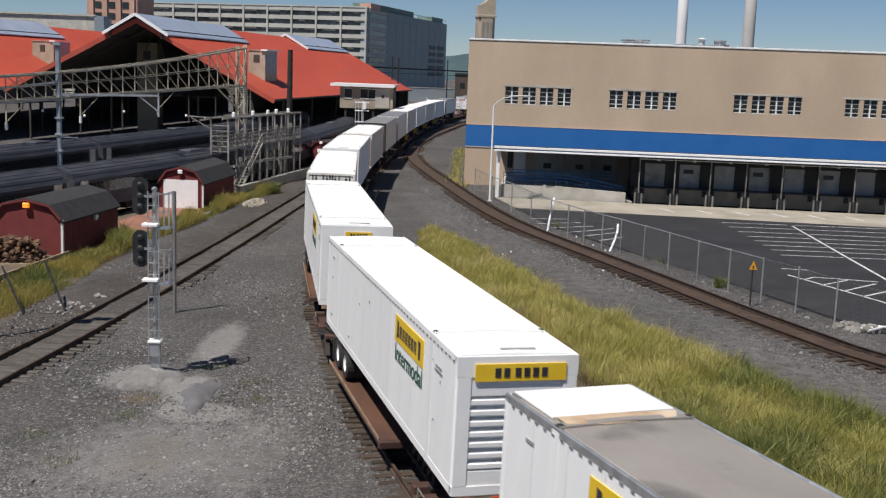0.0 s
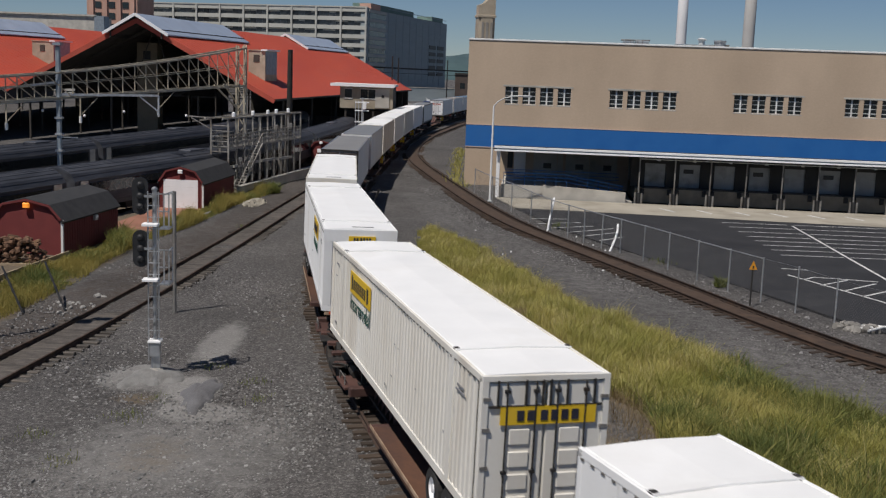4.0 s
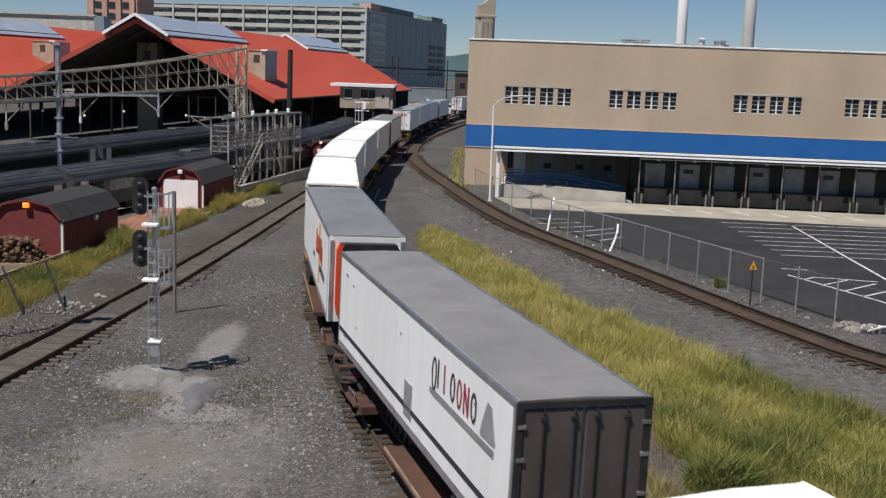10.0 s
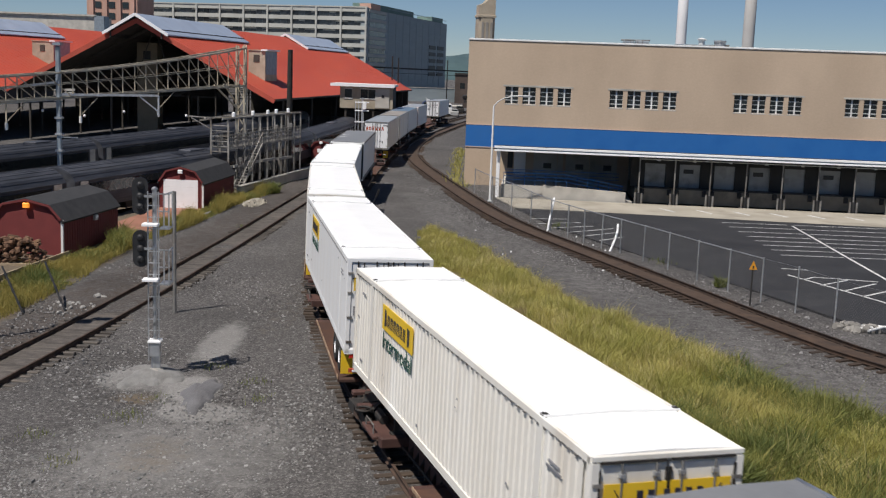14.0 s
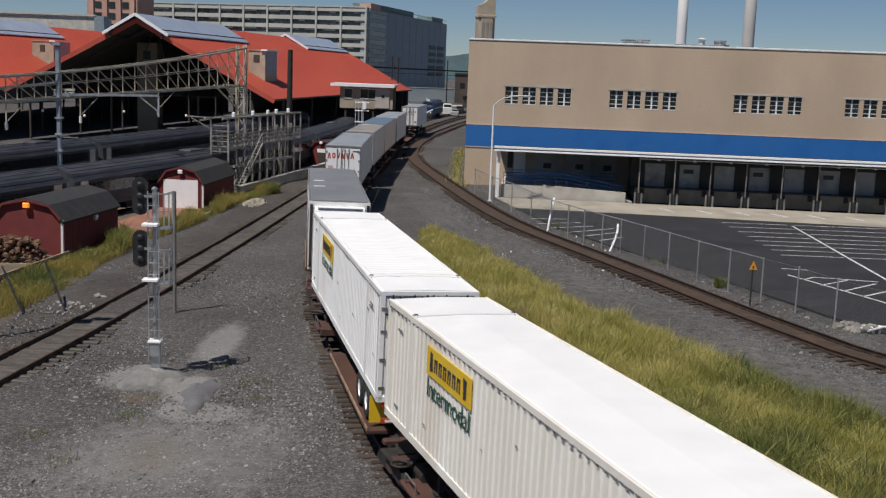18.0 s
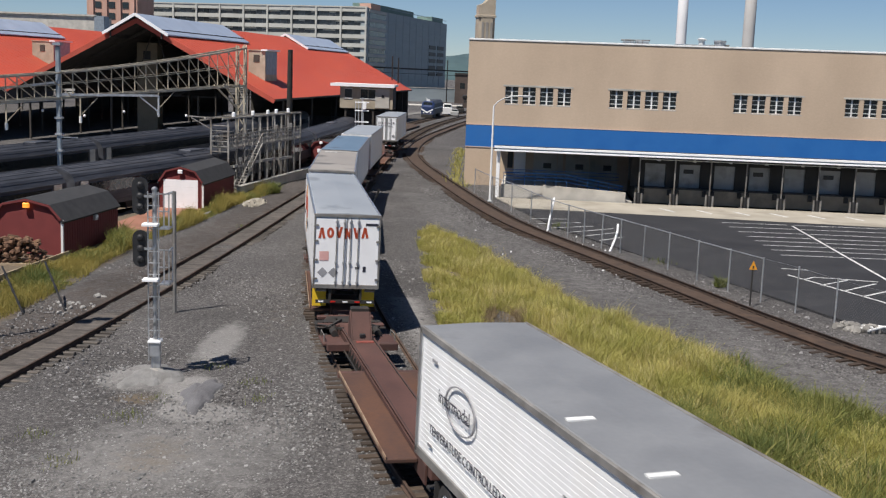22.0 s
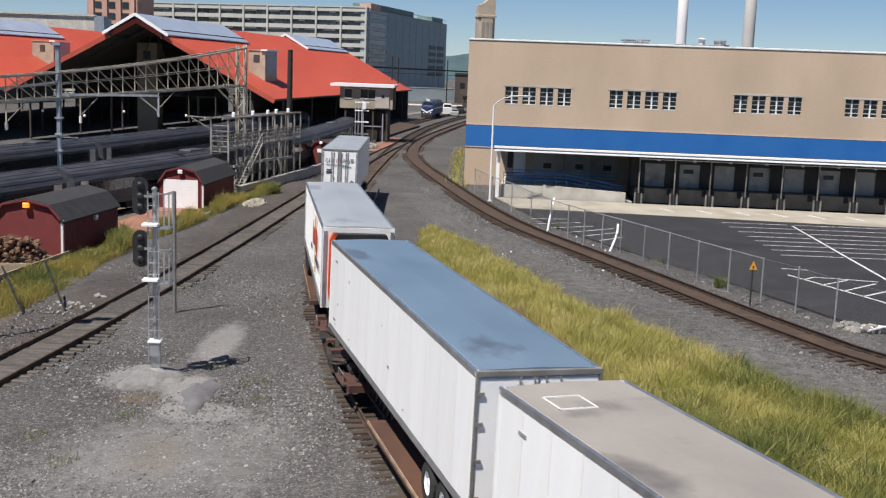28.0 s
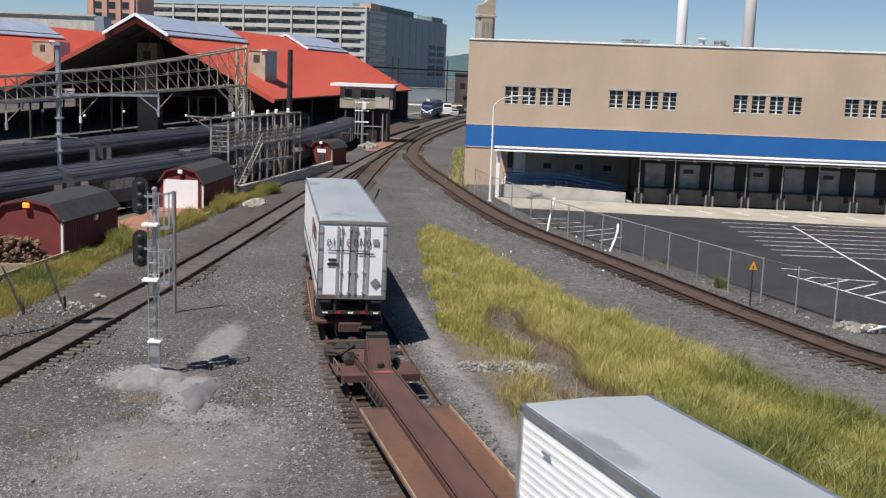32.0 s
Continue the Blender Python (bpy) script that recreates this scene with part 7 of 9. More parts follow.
# ---- city behind the station ----
def build_office():
    """A long ten-storey office block: pale banded front, dark recessed corner bay, grey clad end."""
    P, Q, R = Vector((-143, 490, 0)), Vector((-34.8, 462, 0)), Vector((-2.3, 585, 0))
    of = thing("office_block", "long pale concrete office block with window bands and a grey end", "office building")
    u = (Q - P).normalized()
    n = Vector((u.y, -u.x, 0))
    L = (Q - P).length
    m = Matrix(((u.x, -n.x, 0, P.x), (u.y, -n.y, 0, P.y), (0, 0, 1, 0), (0, 0, 0, 1)))
    top, storey, bays = 35.3, 3.65, 10
    part("front_wall", Shape().box((L / 2, 1.9, top / 2), (L, 2.4, top)), M_OFFICED, of).matrix_basis = m
    wide = (L - 1.2) / bays
    pane = Shape().box((0, 0, 0), (wide / 4 - 0.12, 0.1, 1.95)).mesh("window", M_GLASSO)
    blind = Shape().box((0, 0, 0), (wide / 4 - 0.12, 0.1, 0.6)).mesh("blind", M_OFFICE)
    rng = random.Random(31)
    for k in range(9):
        z = top - 0.85 - k * storey
        part("spandrel", Shape().box((L / 2, 0.0, z), (L, 0.9, 1.65)), M_OFFICE, of).matrix_basis = m
        for j in range(4 * bays):
            w = part("window", pane, None, of)
            w.matrix_basis = m @ Matrix.Translation((0.6 + (j + 0.5) * wide / 4, 0.62, z - 1.82))
            if rng.random() < 0.35:
                part("blind", blind, None, of, "pale blind half drawn").matrix_basis = m @ Matrix.Translation((0.6 + (j + 0.5) * wide / 4, 0.54, z - 1.2))
    for j in range(bays + 1):
        part("pilaster", Shape().box((0.6 + j * wide, -0.62, top / 2), (0.75, 0.5, top + 0.3)), M_OFFICE, of).matrix_basis = m
    part("parapet", Shape().box((L / 2, -0.1, top + 0.25), (L, 1.2, 0.5)), M_OFFICE, of).matrix_basis = m
    u2 = (R - Q).normalized()
    n2 = Vector((u2.y, -u2.x, 0))
    L2 = (R - Q).length
    m2 = Matrix(((u2.x, -n2.x, 0, Q.x), (u2.y, -n2.y, 0, Q.y), (0, 0, 1, 0), (0, 0, 0, 1)))
    part("end_wall", Shape().box((L2 / 2, 1.5, top / 2 - 0.2), (L2, 3.0, top - 0.4)), M_OFFICED, of).matrix_basis = m2
    for k in range(23):
        part("cladding_rib", Shape().box((L2 * 0.6, -0.06, 1.2 + k * 1.6), (L2 * 0.78, 0.12, 0.22)), M_OFFICED, of).matrix_basis = m2
    for j in range(9):
        part("cladding_seam", Shape().box((L2 * (0.22 + 0.085 * j), -0.1, top / 2), (0.3, 0.08, top - 1)), M_OFFICED, of).matrix_basis = m2
    for k in range(9):
        z = top - 2.9 - k * storey
        part("corner_window", Shape().box((L2 * 0.1, -0.05, z), (L2 * 0.17, 0.2, 1.9)), M_GLASSO, of).matrix_basis = m2
        part("corner_spandrel", Shape().box((L2 * 0.1, -0.2, z + 1.75), (L2 * 0.18, 0.4, 1.2)), M_OFFICE, of).matrix_basis = m2
    for k in range(5):
        for j in range(2):
            part("end_window", Shape().box((L2 * (0.79 + 0.12 * j), -0.08, 22.0 - k * 3.3), (L2 * 0.095, 0.25, 1.9)), M_BLACK, of, "dark louvred opening").matrix_basis = m2
    part("plant_room", Shape().box((L2 * 0.32, 6, top + 1.2), (L2 * 0.5, 8, 2.6)), M_COPPER, of).matrix_basis = m2
    part("stair_head", Shape().box((L2 * 0.88, 5, top + 0.8), (L2 * 0.16, 8, 2.6)), M_COPPER, of).matrix_basis = m2
    part("brick_penthouse", Shape().box((L2 * 0.1, 3.4, top + 1.0), (L2 * 0.1, 5, 2.4)), M_PINK, of).matrix_basis = m2
    part("roof", Shape().prism([(P.x, P.y), (Q.x, Q.y), (R.x, R.y), (P.x + 20, P.y + 100)], top - 0.7, top - 0.4, "z"), M_GREYB, of)


build_office()


def build_brick_tower():
    b = thing("brick_building", "salmon brick building with tall window bays", "building", pose(-132, 432, 0, 0, 0, -3))
    part("wall_block", Shape().box((0, 10, 22), (20, 20, 44)), M_PINK, b)
    for k in range(4):
        part("pier", Shape().box((-8 + k * 5.4, -0.3, 22), (1.6, 0.8, 44)), M_PINK, b)
    for k in range(3):
        for j in range(9):
            w = part("window", Shape().box((-5.4 + k * 5.4, -0.05, 6 + j * 4.2), (2.4, 0.3, 2.4)), M_GLASS, b)
    g = thing("grey_annex", "low grey flat-roofed building behind the sheds", "building", pose(-123, 330, 0, 0, 0, 0))
    part("wall_block", Shape().box((0, 8, 11.4), (34, 16, 22.8)), M_CONC, g)
    part("parapet", Shape().box((0, -0.2, 23.0), (35, 0.6, 0.5)), M_CONC, g)
    part("plant_box", Shape().box((18.4, 2, 11.5), (2.9, 5, 23)), M_BLUESTEEL, g)


build_brick_tower()


def build_hill():
    rng = np.random.default_rng(8)
    xs = np.linspace(-420, 420, 60)
    sh = Shape()
    vs, fs = [], []
    for j, (y, k) in enumerate(((1380, 0.0), (1420, 0.55), (1480, 0.85), (1600, 1.0), (1800, 0.9))):
        for x in xs:
            h = 25 + 7 * math.sin(x / 150 + 1.2) + 3 * math.sin(x / 31)
            vs.append((x, y, k * h + (rng.random() * 4 if k else -1)))
    n = len(xs)
    for j in range(4):
        fs += [(j * n + i, j * n + i + 1, (j + 1) * n + i + 1, (j + 1) * n + i) for i in range(n - 1)]
    sh.add(vs, fs)
    tagged(new("wooded_hill", sh.mesh("wooded_hill", M_HILL)), "distant dark wooded ridge", "hill", kind="structure")


build_hill()


# ---- the train ----
MOVERS = []
HALF = 1.295
FLOOR, ROOF = 1.98, 4.895


def wheel_pair(parent, x, y, z, r, rim_mat):
    """Twin tyres with a rim, on one side of an axle."""
    s = 1 if x > 0 else -1
    w = part("wheel", Shape().lathe([(-0.27, 0.28), (-0.27, r - 0.04), (-0.24, r), (-0.03, r), (0.0, r - 0.05), (0.03, r), (0.24, r), (0.27, r - 0.04), (0.27, 0.28)], 22, (0, 0, 0), "x"), M_RUBBER, parent, "twin black tyre")
    w.matrix_basis = Matrix.Translation((x, y, z))
    part("rim", Shape().lathe([(s * 0.24, 0.3), (s * 0.25, 0.27), (s * 0.16, 0.24), (s * 0.16, 0.12), (s * 0.24, 0.1), (s * 0.25, 0.01)], 18, (0, 0, 0), "x"), rim_mat, w, "pale wheel rim")


PANELS = {}


def side_panels(parent, L, sgn, ribs, material):
    """One long side: a corrugated sheet, horizontal slats, or smooth riveted panels."""
    x = sgn * HALF
    z0, z1 = FLOOR + 0.14, ROOF - 0.1
    if ribs == "v":
        sh = Shape()
        y, vs = -L / 2 + 0.25, []
        while y < L / 2 - 0.5:
            for dy, dx in ((0.0, 0.0), (0.10, 0.0), (0.14, 0.024), (0.24, 0.024)):
                vs += [(x - sgn * (0.01 + dx), y + dy, z0), (x - sgn * (0.01 + dx), y + dy, z1)]
            y += 0.28
        sh.add(vs, [(2 * i, 2 * i + 2, 2 * i + 3, 2 * i + 1) for i in range(len(vs) // 2 - 1)])
        part("side_panel", sh, material, parent, "vertically corrugated side")
        return
    n = {"h": 17, "hf": 24}.get(ribs, 13)
    flat = ribs in ("h", "hf")
    size = (0.03, L - 0.3, (z1 - z0) / n * (0.34 if ribs == "h" else 0.8)) if flat else (0.02, L / n - 0.015, z1 - z0)
    key = (ribs, L, material.name)
    if key not in PANELS:
        PANELS[key] = Shape().box((0, 0, 0), size).mesh("side_panel", material)
    for k in range(n):
        p = part("side_slat" if flat else "side_panel", PANELS[key], None, parent)
        f = (k + 0.5) / n
        p.matrix_basis = Matrix.Translation((x - sgn * ((0.05 if ribs == "h" else 0.054) if flat else 0.012), 0 if flat else -L / 2 + L * f, z0 + (z1 - z0) * f if flat else (z0 + z1) / 2))


def left_text(word, size, mat, parent, y, z, name, label):
    """Letters on the left side, reading from the far end to the near one."""
    t = part(name, lettering(word, size, mat), None, parent, label)
    t.matrix_basis = Matrix(((0, 0, -1, -HALF - 0.012), (-1, 0, 0, y), (0, 1, 0, z), (0, 0, 0, 1)))
    return t


def hollow(sh, y0, z0, w, h, q, lean, x0, x1, taper=0.0):
    """A slanted frame of strokes q wide, as a plain stand-in for one letter of a name on a side."""
    def p(u, v):
        return (y0 - u * (1 - taper * v / h) - taper * w * 0.5 * v / h - lean * v, z0 + v)
    sh.prism([p(0, 0), p(q, 0), p(q, h), p(0, h)], x0, x1, "x")
    sh.prism([p(w - q, 0), p(w, 0), p(w, h), p(w - q, h)], x0, x1, "x")
    sh.prism([p(q, h - q), p(w - q, h - q), p(w - q, h), p(q, h)], x0, x1, "x")
    return sh


def glyph(sh, kind, y0, z0, w, h, q, x0, x1):
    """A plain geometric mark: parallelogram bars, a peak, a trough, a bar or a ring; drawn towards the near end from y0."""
    def slab(pts):
        sh.prism([(y0 - a * w, z0 + b * h) for a, b in pts], x0, x1, "x")
    t = q / w
    if kind == "bars":
        for pts in ([(0, 0), (t, 0), (t, 1), (0, 1)], [(1 - t, 0), (1, 0), (1, 1), (1 - t, 1)], [(0, 1), (t, 1), (1, 0), (1 - t, 0)]):
            slab(pts)
    elif kind in ("peak", "trough"):
        f = (lambda b: b) if kind == "peak" else (lambda b: 1 - b)
        slab([(0, f(0)), (t, f(0)), (0.5 + t / 3, f(1)), (0.5 - t / 2, f(1))])
        slab([(1 - t, f(0)), (1, f(0)), (0.5 + t / 2, f(1)), (0.5 - t / 3, f(1))])
    elif kind == "bar":
        slab([(0, 0), (t, 0), (t, 1), (0, 1)])
    else:
        n = 10
        ring = [(0.5 + 0.5 * math.cos(2 * math.pi * i / n), 0.5 + 0.5 * math.sin(2 * math.pi * i / n)) for i in range(n)]
        core = [(0.5 + (0.5 - t) * math.cos(2 * math.pi * i / n), 0.5 + (0.5 - q / h) * math.sin(2 * math.pi * i / n)) for i in range(n)]
        for i in range(n):
            k = (i + 1) % n
            slab([ring[i], ring[k], core[k], core[i]])
    return sh


def make_trailer(label, L=15.8, roof=None, side=None, ribs="v", end="louvre", logo="", wheels="far", dirt=None, posts=True, band=None, ribbed_roof=False, wide_sign=False):
    """A road trailer or a container on a chassis. Own y runs from the near end (-L/2) to the far end."""
    roof, side = roof or M_ROOFW, side or M_BOX
    tr = thing("road_trailer", label, "trailer", group="trailers riding on the train")
    a, b = -L / 2, L / 2
    core = Shape().box((0, 0, (FLOOR + ROOF) / 2 - 0.02), (2 * HALF - 0.09, L - 0.12, ROOF - FLOOR - 0.1))
    part("body", core, side, tr)
    for sgn in (-1, 1):
        side_panels(tr, L, sgn, ribs, side)
        part("bottom_rail", Shape().box((sgn * (HALF - 0.03), 0, FLOOR + 0.08), (0.07, L, 0.2), edge=0.015), side if ribs == "v" or (posts and band is None) else (M_ALU if band is None else band), tr)
        part("top_rail", Shape().box((sgn * (HALF - 0.03), 0, ROOF - 0.06), (0.07, L, 0.14), edge=0.02), (M_ALU if ribs != "v" and not posts else side) if band is None else band, tr)
        for y in (a + 0.07, b - 0.07):
            part("corner_post", Shape().box((sgn * (HALF - 0.07), y, (FLOOR + ROOF) / 2), (0.15, 0.15, ROOF - FLOOR - 0.02), edge=0.02), M_ALU if end in ("doors_dark", "reefer_orange", "reefer_white") else side, tr)
    rf = Shape().prism([(-HALF + 0.05, ROOF - 0.03), (-HALF + 0.1, ROOF), (0, ROOF + 0.035), (HALF - 0.1, ROOF), (HALF - 0.05, ROOF - 0.03)], a + 0.05, b - 0.05, "y")
    part("roof", rf, roof, tr)
    if ribbed_roof:
        y, vs, k = a + 2.3, [], 0
        while y < b - 2.3:
            for dy, dz in ((0.0, 0.0), (0.1, 0.0), (0.14, 0.014), (0.24, 0.014)):
                vs += [(-HALF + 0.12, y + dy, ROOF + 0.008 + dz), (0, y + dy, ROOF + 0.04 + dz), (HALF - 0.12, y + dy, ROOF + 0.008 + dz)]
            y += 0.28
        fs = []
        for k in range(len(vs) // 3 - 1):
            fs += [(3 * k, 3 * k + 1, 3 * k + 4, 3 * k + 3), (3 * k + 1, 3 * k + 2, 3 * k + 5, 3 * k + 4)]
        part("roof_corrugation", Shape().add(vs, fs), roof, tr, "transversely corrugated roof sheet")
    if roof is M_ROOFT and posts:
        part("roof_nose", Shape().box((0, b - 0.85, ROOF + 0.03), (2 * HALF - 0.25, 1.5, 0.03)), M_ROOFW, tr, "white front of the roof")
        part("rust_patch", Shape().prism([(-1.1, b - 1.62), (-1.1, b - 1.98), (-0.4, b - 2.12), (0.95, b - 2.02), (1.15, b - 1.7), (0.2, b - 1.62)], ROOF + 0.036, ROOF + 0.05, "z"), M_BOXRUST, tr, "rust-stained roof patch")
    if roof is M_ROOFT and not posts:
        for (cx, cy, w, l) in ((-0.85, b - 1.25, 0.035, 0.7), (-0.15, b - 1.25, 0.035, 0.7), (-0.5, b - 0.9, 0.735, 0.035), (-0.5, b - 1.6, 0.735, 0.035)):
            part("patch_edge", Shape().box((cx, cy, ROOF + 0.03), (w, l, 0.02)), M_WHITE, tr, "pale sealant line of a roof patch")
    if posts:
        for y in (a + 1.98, b - 1.98):
            part("lifting_beam", Shape().beam((-HALF + 0.02, y, ROOF + 0.02), (0, y, ROOF + 0.055), 0.2, 0.03).beam((0, y, ROOF + 0.055), (HALF - 0.02, y, ROOF + 0.02), 0.2, 0.03), roof, tr)
            for sgn in (-1, 1):
                part("corner_casting", Shape().box((sgn * (HALF - 0.08), y, ROOF + 0.01), (0.13, 0.16, 0.07), edge=0.02), M_DARK, tr, "dark lifting casting")
                part("inner_post", Shape().box((sgn * (HALF - 0.012), y, (FLOOR + ROOF) / 2), (0.035, 0.26, ROOF - FLOOR - 0.1)), side, tr)
    # rivets below the top rail and small scuffs on the long side
    rv = Shape()
    for k in range(int(L / 0.31)):
        rv.box((-HALF - 0.012, a + 0.2 + k * 0.31, ROOF - 0.15), (0.012, 0.1, 0.035))
    if posts:
        tagged(part("rivet_row", rv, M_DULL, tr), kind="stuff")
    rng = random.Random(int(L * 100))
    for k in range(7):
        part("scuff", Shape().box((-HALF - 0.014, rng.uniform(a + 0.5, b - 0.5), rng.uniform(FLOOR + 0.3, ROOF - 0.4)), (0.006, rng.uniform(0.03, 0.16), rng.uniform(0.02, 0.07))), M_GREYLET, tr)
    # near end
    e = a
    pan = dirt or side
    if end == "louvre":
        part("end_frame", Shape().box((0, e - 0.01, ROOF - 0.22), (2 * HALF, 0.1, 0.42)).box((0, e - 0.01, FLOOR + 0.08), (2 * HALF, 0.1, 0.2)), side, tr)
        for sgn in (-1, 1):
            part("end_post", Shape().box((sgn * (HALF - 0.16), e - 0.01, (FLOOR + ROOF) / 2 - 0.12), (0.3, 0.1, ROOF - FLOOR - 0.62), edge=0.01), pan, tr)
        for k in range(7):
            z = FLOOR + 0.52 + k * 0.225
            lv = Shape().prism([(e + 0.04, z), (e - 0.05, z + 0.03), (e - 0.05, z + 0.12), (e + 0.04, z + 0.17)], -HALF + 0.32, HALF - 0.32, "x")
            part("louvre", lv, pan, tr, "pressed horizontal rib")
        part("header_panel", Shape().box((0, e - 0.005, ROOF - 0.62), (2 * HALF - 0.62, 0.07, 0.42), edge=0.015), pan if pan is not M_BOXRUST else side, tr)
        part("sill_panel", Shape().box((0, e - 0.0, FLOOR + 0.33), (2 * HALF - 0.6, 0.08, 0.36), edge=0.02), pan, tr, "flat panel below the ribs")
        part("roof_marking", Shape().box((0.1, e + 0.35, ROOF + 0.042), (0.75, 0.1, 0.012)), M_GREYLET, tr)
        sg = part("end_sign", Shape().box((0.05, e - 0.075, ROOF - 0.34), (1.95 if logo == "big" else 0.95, 0.03, 0.36 if logo == "big" else 0.22)), M_YELLOW, tr, "yellow name panel")
        u = 1.0 if logo == "big" else 0.55
        for k in range(6):
            part("name_bar", Shape().box((0.05 + u * (-0.5 + 0.19 * k + (0.05 if k > 1 else 0)), e - 0.095, ROOF - 0.34), (0.12 * u, 0.014, 0.19 * u)), M_NAVY, sg)
        part("end_bar", Shape().box((0, e + 0.02, FLOOR - 0.1), (2.4, 0.14, 0.14), edge=0.02), M_LIP, tr, "worn yellow chassis bar")
        for sx in (-0.95, -0.3, 0.3, 0.95):
            part("marker_lamp", Shape().box((sx, e - 0.06, FLOOR - 0.1), (0.16, 0.04, 0.07)), M_ORANGE, tr, "orange marker lamp")
        if logo != "big":
            t = part("word", lettering("Intermodal", 0.16, M_NAVY), None, tr, "dark word Intermodal")
            t.matrix_basis = Matrix(((1, 0, 0, -0.32), (0, 0, -1, e - 0.07), (0, 1, 0, ROOF - 0.62), (0, 0, 0, 1)))
            part("hazard_diamond", Shape().prism([(-0.75, 3.3), (-0.5, 3.52), (-0.25, 3.3), (-0.5, 3.08)], e - 0.075, e - 0.062, "y"), M_STONEGREY, tr, "grey placard diamond")
    elif end in ("doors_frame", "doors", "doors_dark", "doors_white"):
        dm = {"doors_dark": M_DOORD, "doors_frame": pan, "doors": pan, "doors_white": M_BRIGHT}[end]
        fm = {"doors_frame": pan, "doors_dark": M_DARK}.get(end, M_DULL)
        thin = 0.05 if end == "doors_white" else 0.12
        part("end_frame", Shape().box((0, e - 0.02, ROOF - (0.03 if wide_sign else 0.05)), (2 * HALF, 0.1, 0.07 if wide_sign else 0.1)).box((-HALF + thin / 2, e - 0.02, 3.4), (thin, 0.1, 2.8)).box((HALF - thin / 2, e - 0.02, 3.4), (thin, 0.1, 2.8)), fm if end != "doors" else side, tr)
        part("end_sill", Shape().box((0, e - 0.02, FLOOR + 0.07), (2 * HALF, 0.1, 0.16), edge=0.015), fm, tr)
        for sgn in (-1, 1):
            d = part("door", Shape().box((sgn * (0.63 if end == "doors_white" else 0.6), e - 0.0, 3.41), (1.22 if end == "doors_white" else 1.15, 0.08, 2.68), edge=0.02), dm, tr, "cargo door leaf")
            for x in ((0.12, 0.42) if end == "doors_white" else (0.22, 0.8)):
                part("lock_rod", Shape().tube((sgn * x, e - 0.085, FLOOR + 0.1), (sgn * x, e - 0.085, ROOF - 0.12), 0.018, 6), M_DULL if wide_sign or end == "doors_white" else M_DARK, d)
                for z in (FLOOR + 0.25, 3.0, ROOF - 0.3):
                    part("rod_keeper", Shape().box((sgn * x, e - 0.08, z), (0.1, 0.06, 0.06)), M_STEEL if wide_sign or end == "doors_white" else M_DARK, d)
            for z in (2.35, 3.1, 3.85, 4.45):
                part("hinge", Shape().box((sgn * 1.2, e - 0.06, z), (0.15, 0.05, 0.07)), M_DULL, d)
            if end == "doors_frame":
                for k in range(5):
                    part("door_pressing", Shape().box((sgn * 0.51, e - 0.05, 2.35 + k * 0.45), (0.42, 0.04, 0.3), edge=0.02), pan, d)
                for x in () if wide_sign else (0.08, 0.42, 0.98):
                    part("door_bar", Shape().box((sgn * x, e - 0.06, ROOF - 0.33), (0.035, 0.06, 0.5)), M_DARK, d)
                part("head_bar", Shape().box((sgn * 0.6, e - 0.06, ROOF - 0.09 if wide_sign else ROOF - 0.6), (1.1, 0.05, 0.04)), M_DARK, d)
                if wide_sign:
                    part("door_gasket", Shape().box((sgn * 0.035, e - 0.055, 3.38), (0.03, 0.05, 2.6)).box((sgn * 1.165, e - 0.055, 3.38), (0.03, 0.05, 2.6)), M_DARK, d, "black rubber seal")
        if wide_sign:
            sg = part("end_sign", Shape().box((-0.56, e - 0.078, 4.24), (1.06, 0.014, 0.46)).box((0.56, e - 0.078, 4.24), (1.06, 0.014, 0.46)), M_YELLOW, tr, "wide yellow name panel across both doors")
            for k in range(6):
                part("name_bar", Shape().box((-0.48 + 0.19 * k + (0.08 if k > 1 else 0), e - 0.089, 4.22), (0.1, 0.01, 0.25)), M_NAVY, sg)
            for sgn in (-1, 1):
                part("name_stroke", Shape().beam((sgn * 0.92, e - 0.089, 4.38), (sgn * 0.72, e - 0.089, 4.08), 0.035, 0.008), M_NAVY, sg)
        elif logo == "framebig":
            sg = part("end_sign", Shape().box((0.05, e - 0.075, 4.12), (1.95, 0.02, 0.36)), M_YELLOW, tr, "yellow name panel")
            for k in range(6):
                part("name_bar", Shape().box((-0.52 + 0.21 * k + (0.06 if k > 1 else 0), e - 0.092, 4.12), (0.14, 0.014, 0.2)), M_NAVY, sg)
        elif end == "doors_frame":
            sg = part("end_sign", Shape().box((-0.92, e - 0.075, 4.12), (0.34, 0.02, 0.4)), M_YELLOW, tr, "small yellow panel")
            part("name_bar", Shape().box((-0.9, e - 0.092, 4.12), (0.2, 0.014, 0.12)), M_NAVY, sg)
            part("lower_panel", Shape().box((-0.92, e - 0.075, 3.3), (0.34, 0.02, 0.3)), M_GREYLET, tr)
        elif logo in ("red_rear", "dark_rear"):
            red = logo == "red_rear"
            xs = [-0.95, -0.62, -0.29, 0.06, 0.4, 0.72] if red else [-0.85, -0.6, -0.36, -0.12, 0.14, 0.38, 0.62]
            face = 0.042 if red else 0.072
